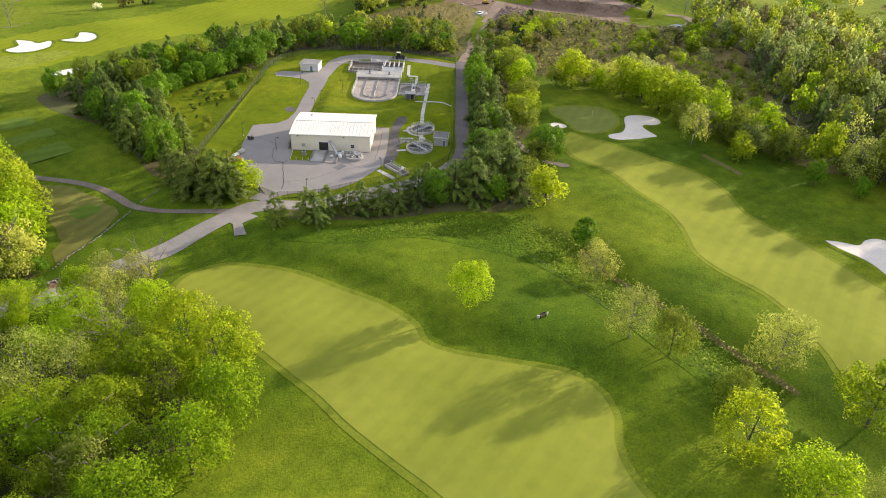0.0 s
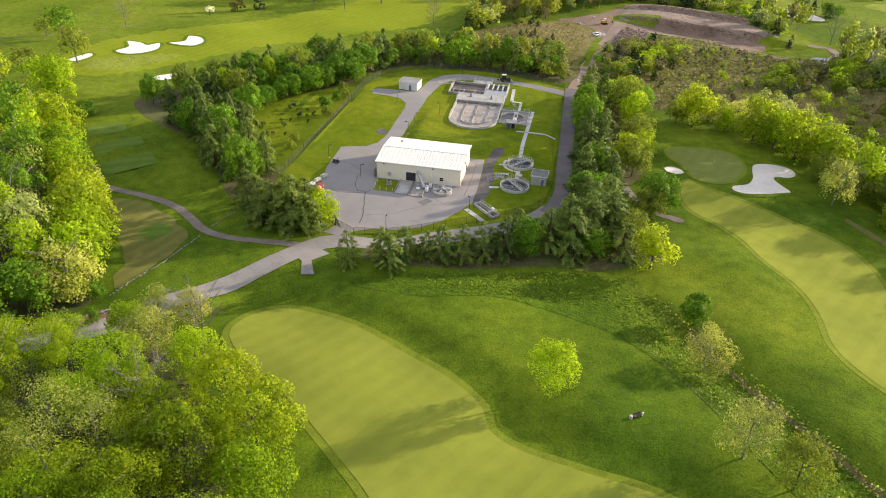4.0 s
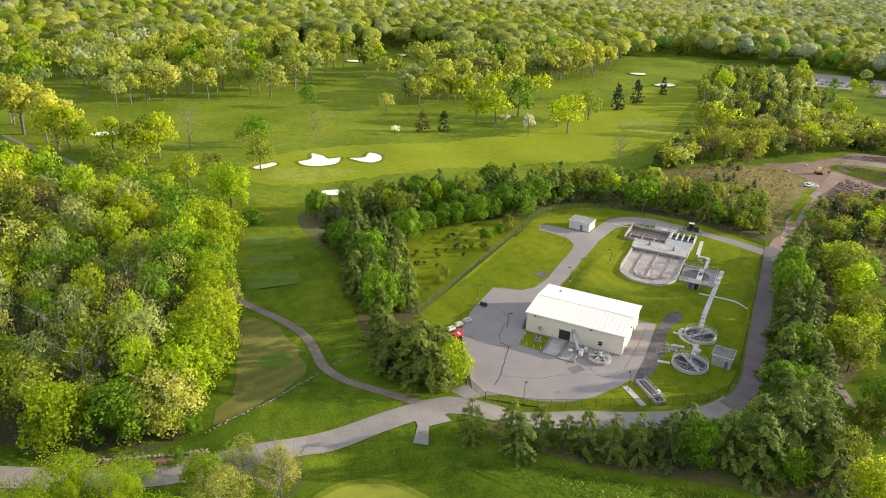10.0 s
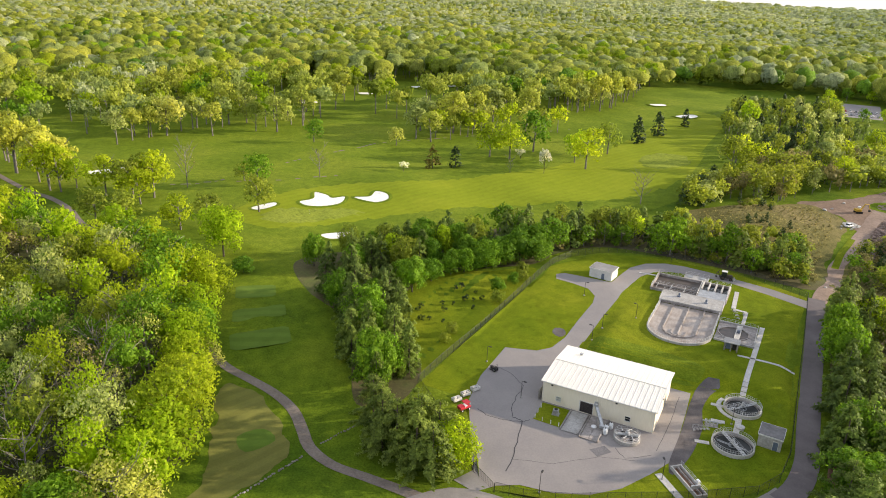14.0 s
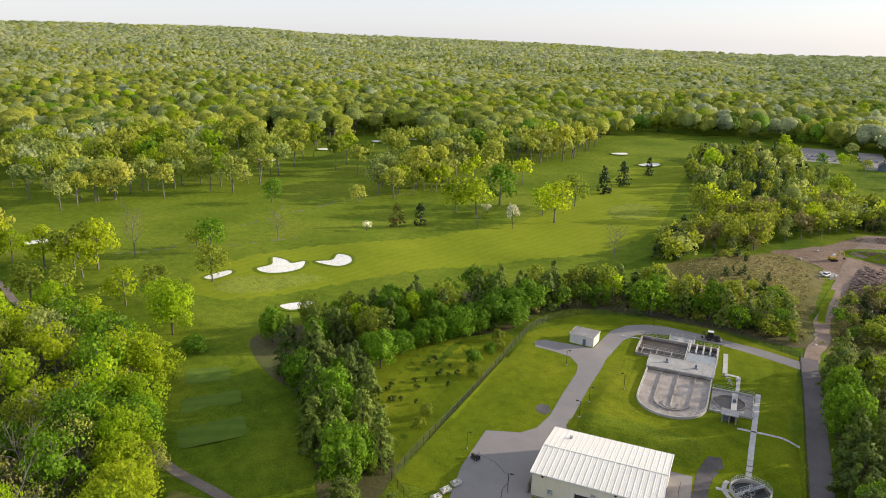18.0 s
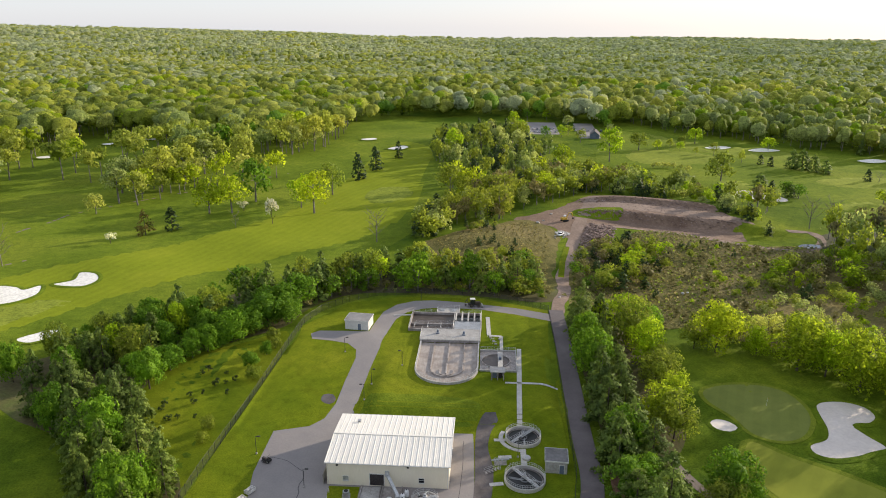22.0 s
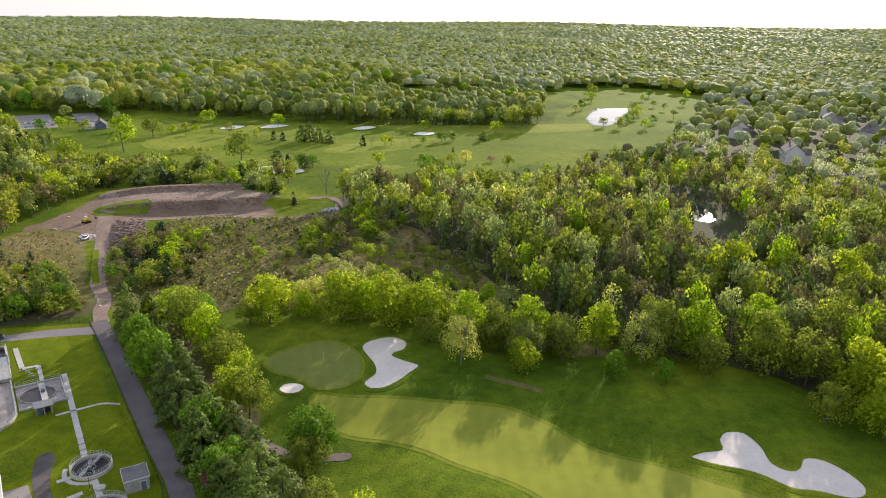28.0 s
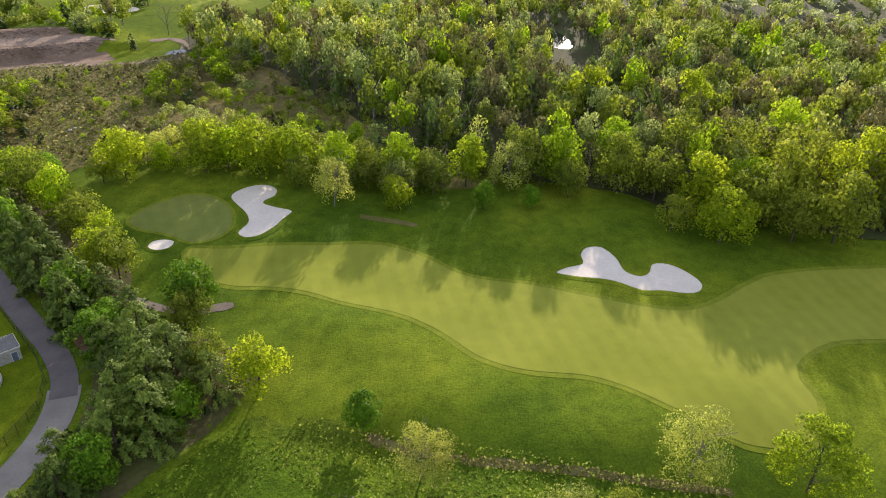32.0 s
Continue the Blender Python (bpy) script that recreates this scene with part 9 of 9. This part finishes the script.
def tufts(name, spots, lo, hi, material, label):
    """Bent tufts of long grass, three blades of leaf to each."""
    r = np.random.default_rng(5)
    p = np.repeat(np.c_[spots, height(spots[:, 0], spots[:, 1]) + 0.04], 3, 0) + np.c_[r.normal(0, 0.18, (3 * len(spots), 2)), np.zeros(3 * len(spots))]
    n = len(p)
    a, h = r.uniform(0, 2 * np.pi, n), r.uniform(lo, hi, n)
    side = np.c_[np.cos(a), np.sin(a), np.zeros(n)] * (h * 0.45)[:, None]
    lean = np.c_[-np.sin(a) * 0.9, np.cos(a) * 0.9, r.uniform(0.45, 0.9, n)] * h[:, None]
    v = np.stack([p - side * 0.7, p + side * 0.7, p + lean + side, p + lean * 0.9 - side], 1).reshape(-1, 3)
    nn = np.repeat(unit(np.c_[r.normal(0, 0.35, (n, 2)), np.ones(n)]), 4, 0)
    return tagged(new(name, array_mesh(name, v, np.arange(4 * n).reshape(-1, 4), [material], None, True, nn)), label, "grass", "", "stuff")


tufts("swale_grass", scatter([(72, -46), (82, -44), (94, -62), (108, -84), (124, -108), (116, -114), (98, -94), (84, -74), (72, -60)], 0.95, 0.5), 0.2, 0.48, L_BLADE, "wind-bent tufts of long grass in the swale")
tufts("bank_tufts", scatter([(22, -50), (44, -44), (66, -38), (76, -40), (70, -52), (52, -56), (30, -58)], 1.2, 0.5), 0.2, 0.45, L_BLADE, "tufts of long grass on the bank below the road trees")
tufts("ditch_stalks", scatter(strip(curve([(88, -56), (93, -66), (101, -78), (112, -93), (124, -108)], 1.5, False), 1.8), 0.8, 0.5), 0.2, 0.5, L_STALK, "dead brown stalks along the ditch")
sheet("worn_hollow", ragged(curve([(74, -52), (80, -56), (86, -54), (84, -48), (77, -46)], 1.2), 0.6), M_TALL, 0.10, 1.5, "patch of coarse grass in the hollow")
pile = Geo()
rp = np.random.default_rng(3)
for _ in range(1300):
    u, v = rp.uniform(0, 1), rp.uniform(-1, 1)
    x, y = 76.0 + 13 * u + v * 7.0, 153 + 60 * u + rp.normal(0, 2)
    s = rp.uniform(0.4, 1.5)
    z = ground_z(x, y) + 3.2 * (1 - v * v) * math.sin(math.pi * min(max(u, 0.05), 0.95)) * rp.uniform(0.5, 1)
    me = STONES[int(rp.integers(5))]
    a = rp.uniform(0, 6.28)
    pile.add([(x + s * (p.co.x * math.cos(a) - p.co.y * math.sin(a)) * 1.3, y + s * (p.co.x * math.sin(a) + p.co.y * math.cos(a)), z + s * p.co.z) for p in me.vertices], [tuple(f.vertices) for f in me.polygons])
tagged(new("rubble_pile", geo_mesh("rubble_pile", pile, M_ROCK)), "long heap of broken quarry stone beside the track", "rubble", "", "stuff")
spoil = Geo()
for _ in range(900):
    row = int(rp.integers(3))
    u = rp.uniform(0, 1)
    x = 84 + 72 * u + rp.normal(0, 1.5)
    y = (226 + 0.33 * (108 - x) + rp.normal(0, 1.3)) if row == 0 else (249 + 0.33 * (108 - x) + rp.normal(0, 1.6)) if row == 1 else rp.uniform(206, 246)
    if not inside(dirt_zone, x, y):
        continue
    s = rp.uniform(0.25, 1.1) * (1.0 if row < 2 else 0.7)
    me, a = STONES[int(rp.integers(5))], rp.uniform(0, 6.28)
    z = ground_z(x, y) + 0.12
    spoil.add([(x + s * (p.co.x * math.cos(a) - p.co.y * math.sin(a)) * 1.3, y + s * (p.co.x * math.sin(a) + p.co.y * math.cos(a)), z + s * p.co.z) for p in me.vertices], [tuple(f.vertices) for f in me.polygons])
tagged(new("spoil_stones", geo_mesh("spoil_stones", spoil, M_ROCK)), "clods and broken stone strewn along the earth benches", "rubble", "", "stuff")
brush = scatter(scrub_zone, 1.7, 0.5)
brush = brush[line_distance(earth_line, brush[:, 0], brush[:, 1]) > 4]
pick = rng.random(len(brush)) < 0.62
tufts("meadow_brush", brush[pick], 0.4, 1.0, L_STALK, "dead grass and brambles over the scrub meadow")
tufts("meadow_weeds", brush[~pick], 0.4, 0.9, L_BLADE, "green weeds among the dead grass of the meadow")
tufts("mound_brush", scatter([(8, 170), (16, 182), (34, 204), (52, 216), (62, 200), (60, 170), (57, 140), (54, 120), (44, 122), (36, 136), (20, 154)], 1.8, 0.5), 0.3, 0.8, L_STALK, "dead grass over the old mound")
dump = Geo()
for _ in range(120):
    a, d = rp.uniform(0, 6.28), rp.uniform(0, 1) ** 0.5
    dump.box((68.5 + 3.2 * d * math.cos(a), 198 + 4.2 * d * math.sin(a), ground_z(68.5, 198) + 0.15 + 0.7 * (1 - d)), (rp.uniform(0.3, 1.6), rp.uniform(0.15, 0.5), rp.uniform(0.12, 0.4)), rp.uniform(0, 3), 0.03)
tagged(new("debris_heap", geo_mesh("debris_heap", dump, M_CONC_WALK)), "heap of pale broken boards and concrete beside the track", "debris", "", "stuff")
for x, y, s in ((66, 198, 1.2), (65, 194, 1.0), (68.5, 191, 1.3), (64.6, 190, 0.9), (105, 120, 1.4), (107, 121, 1.0), (175, 181, 1.5), (177, 183, 1.2), (59, 108, 0.9), (58, 214, 1.6), (61, 218, 1.2), (66, 232, 1.5)):
    b = new("boulder", STONES[int(rng.integers(5))].copy())
    b.data.materials[0] = M_CONC_WALK
    b.matrix_world = pose(x, y, ground_z(x, y) + 0.25 * s, 0, 0, rng.uniform(0, 360)) @ Matrix.Diagonal((s * 1.4, s, s, 1))
    tagged(b, "pale boulder lying on the rough ground", "boulder", "scattered boulders")
sheet("puddle_1", curve([(172, 184), (176, 188), (182, 186), (179, 181)], 1.5), M_WATER, 0.16, 2.0, "pale puddle on the earth track")
pole = thing("utility_pole", 37, 122, ground_z(37, 122), 0, "leaning wooden pole in the scrub", "pole")
part("shaft", Geo().tube([(0, 0, -0.2), (0.1, 0, 4), (0.25, 0, 8)], [0.16, 0.14, 0.1], 8), M_GREYBARK, pole)
part("crossarm", Geo().box((0.24, 0, 7.5), (0.12, 1.6, 0.12)), M_GREYBARK, pole)
tb = thing("tee_bench", 73.6, -90.6, ground_z(73.6, -90.6), 30, "small brown bench and ball washer on the tee", "bench")
part("seat", Geo().box((0, 0, 0.5), (1.6, 0.5, 0.08), 0, 0.02), M_BARK, tb)
part("backrest", Geo().box((0, 0.25, 0.85), (1.6, 0.08, 0.5), 0, 0.02), M_BARK, tb)
for sx in (-0.7, 0.7):
    part("leg", Geo().box((sx, 0, 0.25), (0.1, 0.45, 0.5)), M_BLACKSTEEL, tb)
part("ball_washer", Geo().box((1.2, 0, 0.7), (0.3, 0.3, 0.5), 0, 0.05).tube([(1.2, 0, 0), (1.2, 0, 0.5)], 0.05, 6), M_WHITEPAINT, tb)
part("bin", Geo().lathe((-1.3, 0, 0), [(0.3, 0), (0.33, 0.8), (0.28, 0.85), (0, 0.86)], 14), M_CONC_WALK, tb)
for x, y in ((106, 40), (-133, 84)):
    fg = thing("flagstick", x, y, ground_z(x, y) + 0.1, 30, "thin flagstick with a small pale flag on the green", "flag")
    part("stick", Geo().tube([(0, 0, 0), (0, 0, 2.3)], 0.025, 5), M_WHITEPAINT, fg)
    part("pennant", Geo().add([(0.02, d, z) if x0 == 0 else (0.5, d, 2.1) for d in (-0.01, 0.01) for x0, z in ((0, 2.28), (1, 0), (0, 1.92))], [(0, 1, 2), (5, 4, 3), (0, 3, 4, 1), (1, 4, 5, 2), (2, 5, 3, 0)]), M_YELLOW, fg)
    part("cup", Geo().lathe((0, 0, 0), [(0.1, 0.01), (0.12, 0.02), (0.1, 0.03)], 10, True), M_WHITEPAINT, fg)

# ---- sealed cracks and patches in the yard ----
M_TAR = surface("crack_tar", (0.03, 0.03, 0.032), (0.045, 0.044, 0.046), (0.06, 0.058, 0.06), 3, 0.3, 0.7, 0.1, 0.01)
M_PATCH = surface("asphalt_patch", (0.13, 0.125, 0.128), (0.16, 0.153, 0.155), (0.19, 0.18, 0.182), 3, 0.3, 0.9, 0.2, 0.01)
CRACKS = (([(-3.3, -9.8), (-0.9, -10), (0.5, -16.1), (2.2, -23.4), (2.5, -29.5)], 0.22), ([(-6.1, 4), (-5.7, -2), (-4.8, -7.3), (-3.3, -9.8)], 0.14), ([(-12, -10.5), (-9.1, -12), (-4.8, -11.7), (-0.8, -10.5), (0.4, -8.7)], 0.16),
          ([(20, -9.4), (22.9, -12), (27.4, -8)], 0.12), ([(-16, 9), (-11, 8), (-6.1, 4)], 0.12), ([(2.2, -23.4), (10, -21), (18, -14), (26, -11)], 0.08), ([(28.2, -6), (28.6, 4), (28.5, 18.4)], 0.1))
for line, wd in CRACKS:
    jag = []
    for a, b in zip(line, line[1:]):
        for k in range(4):
            jag.append((a[0] + (b[0] - a[0]) * k / 4 + rng.normal(0, 0.12), a[1] + (b[1] - a[1]) * k / 4 + rng.normal(0, 0.12)))
    jag.append(line[-1])
    sheet("sealed_crack", strip(jag, wd), M_TAR, 0.068, 2.0, "dark tar seal along a crack in the yard", smooth=False)
sheet("yard_patch", [(15.4, -12.6), (17.8, -9.8), (19.8, -11.2), (17.5, -14.2)], M_PATCH, 0.068, 2.0, "dark rectangular repair in the yard")
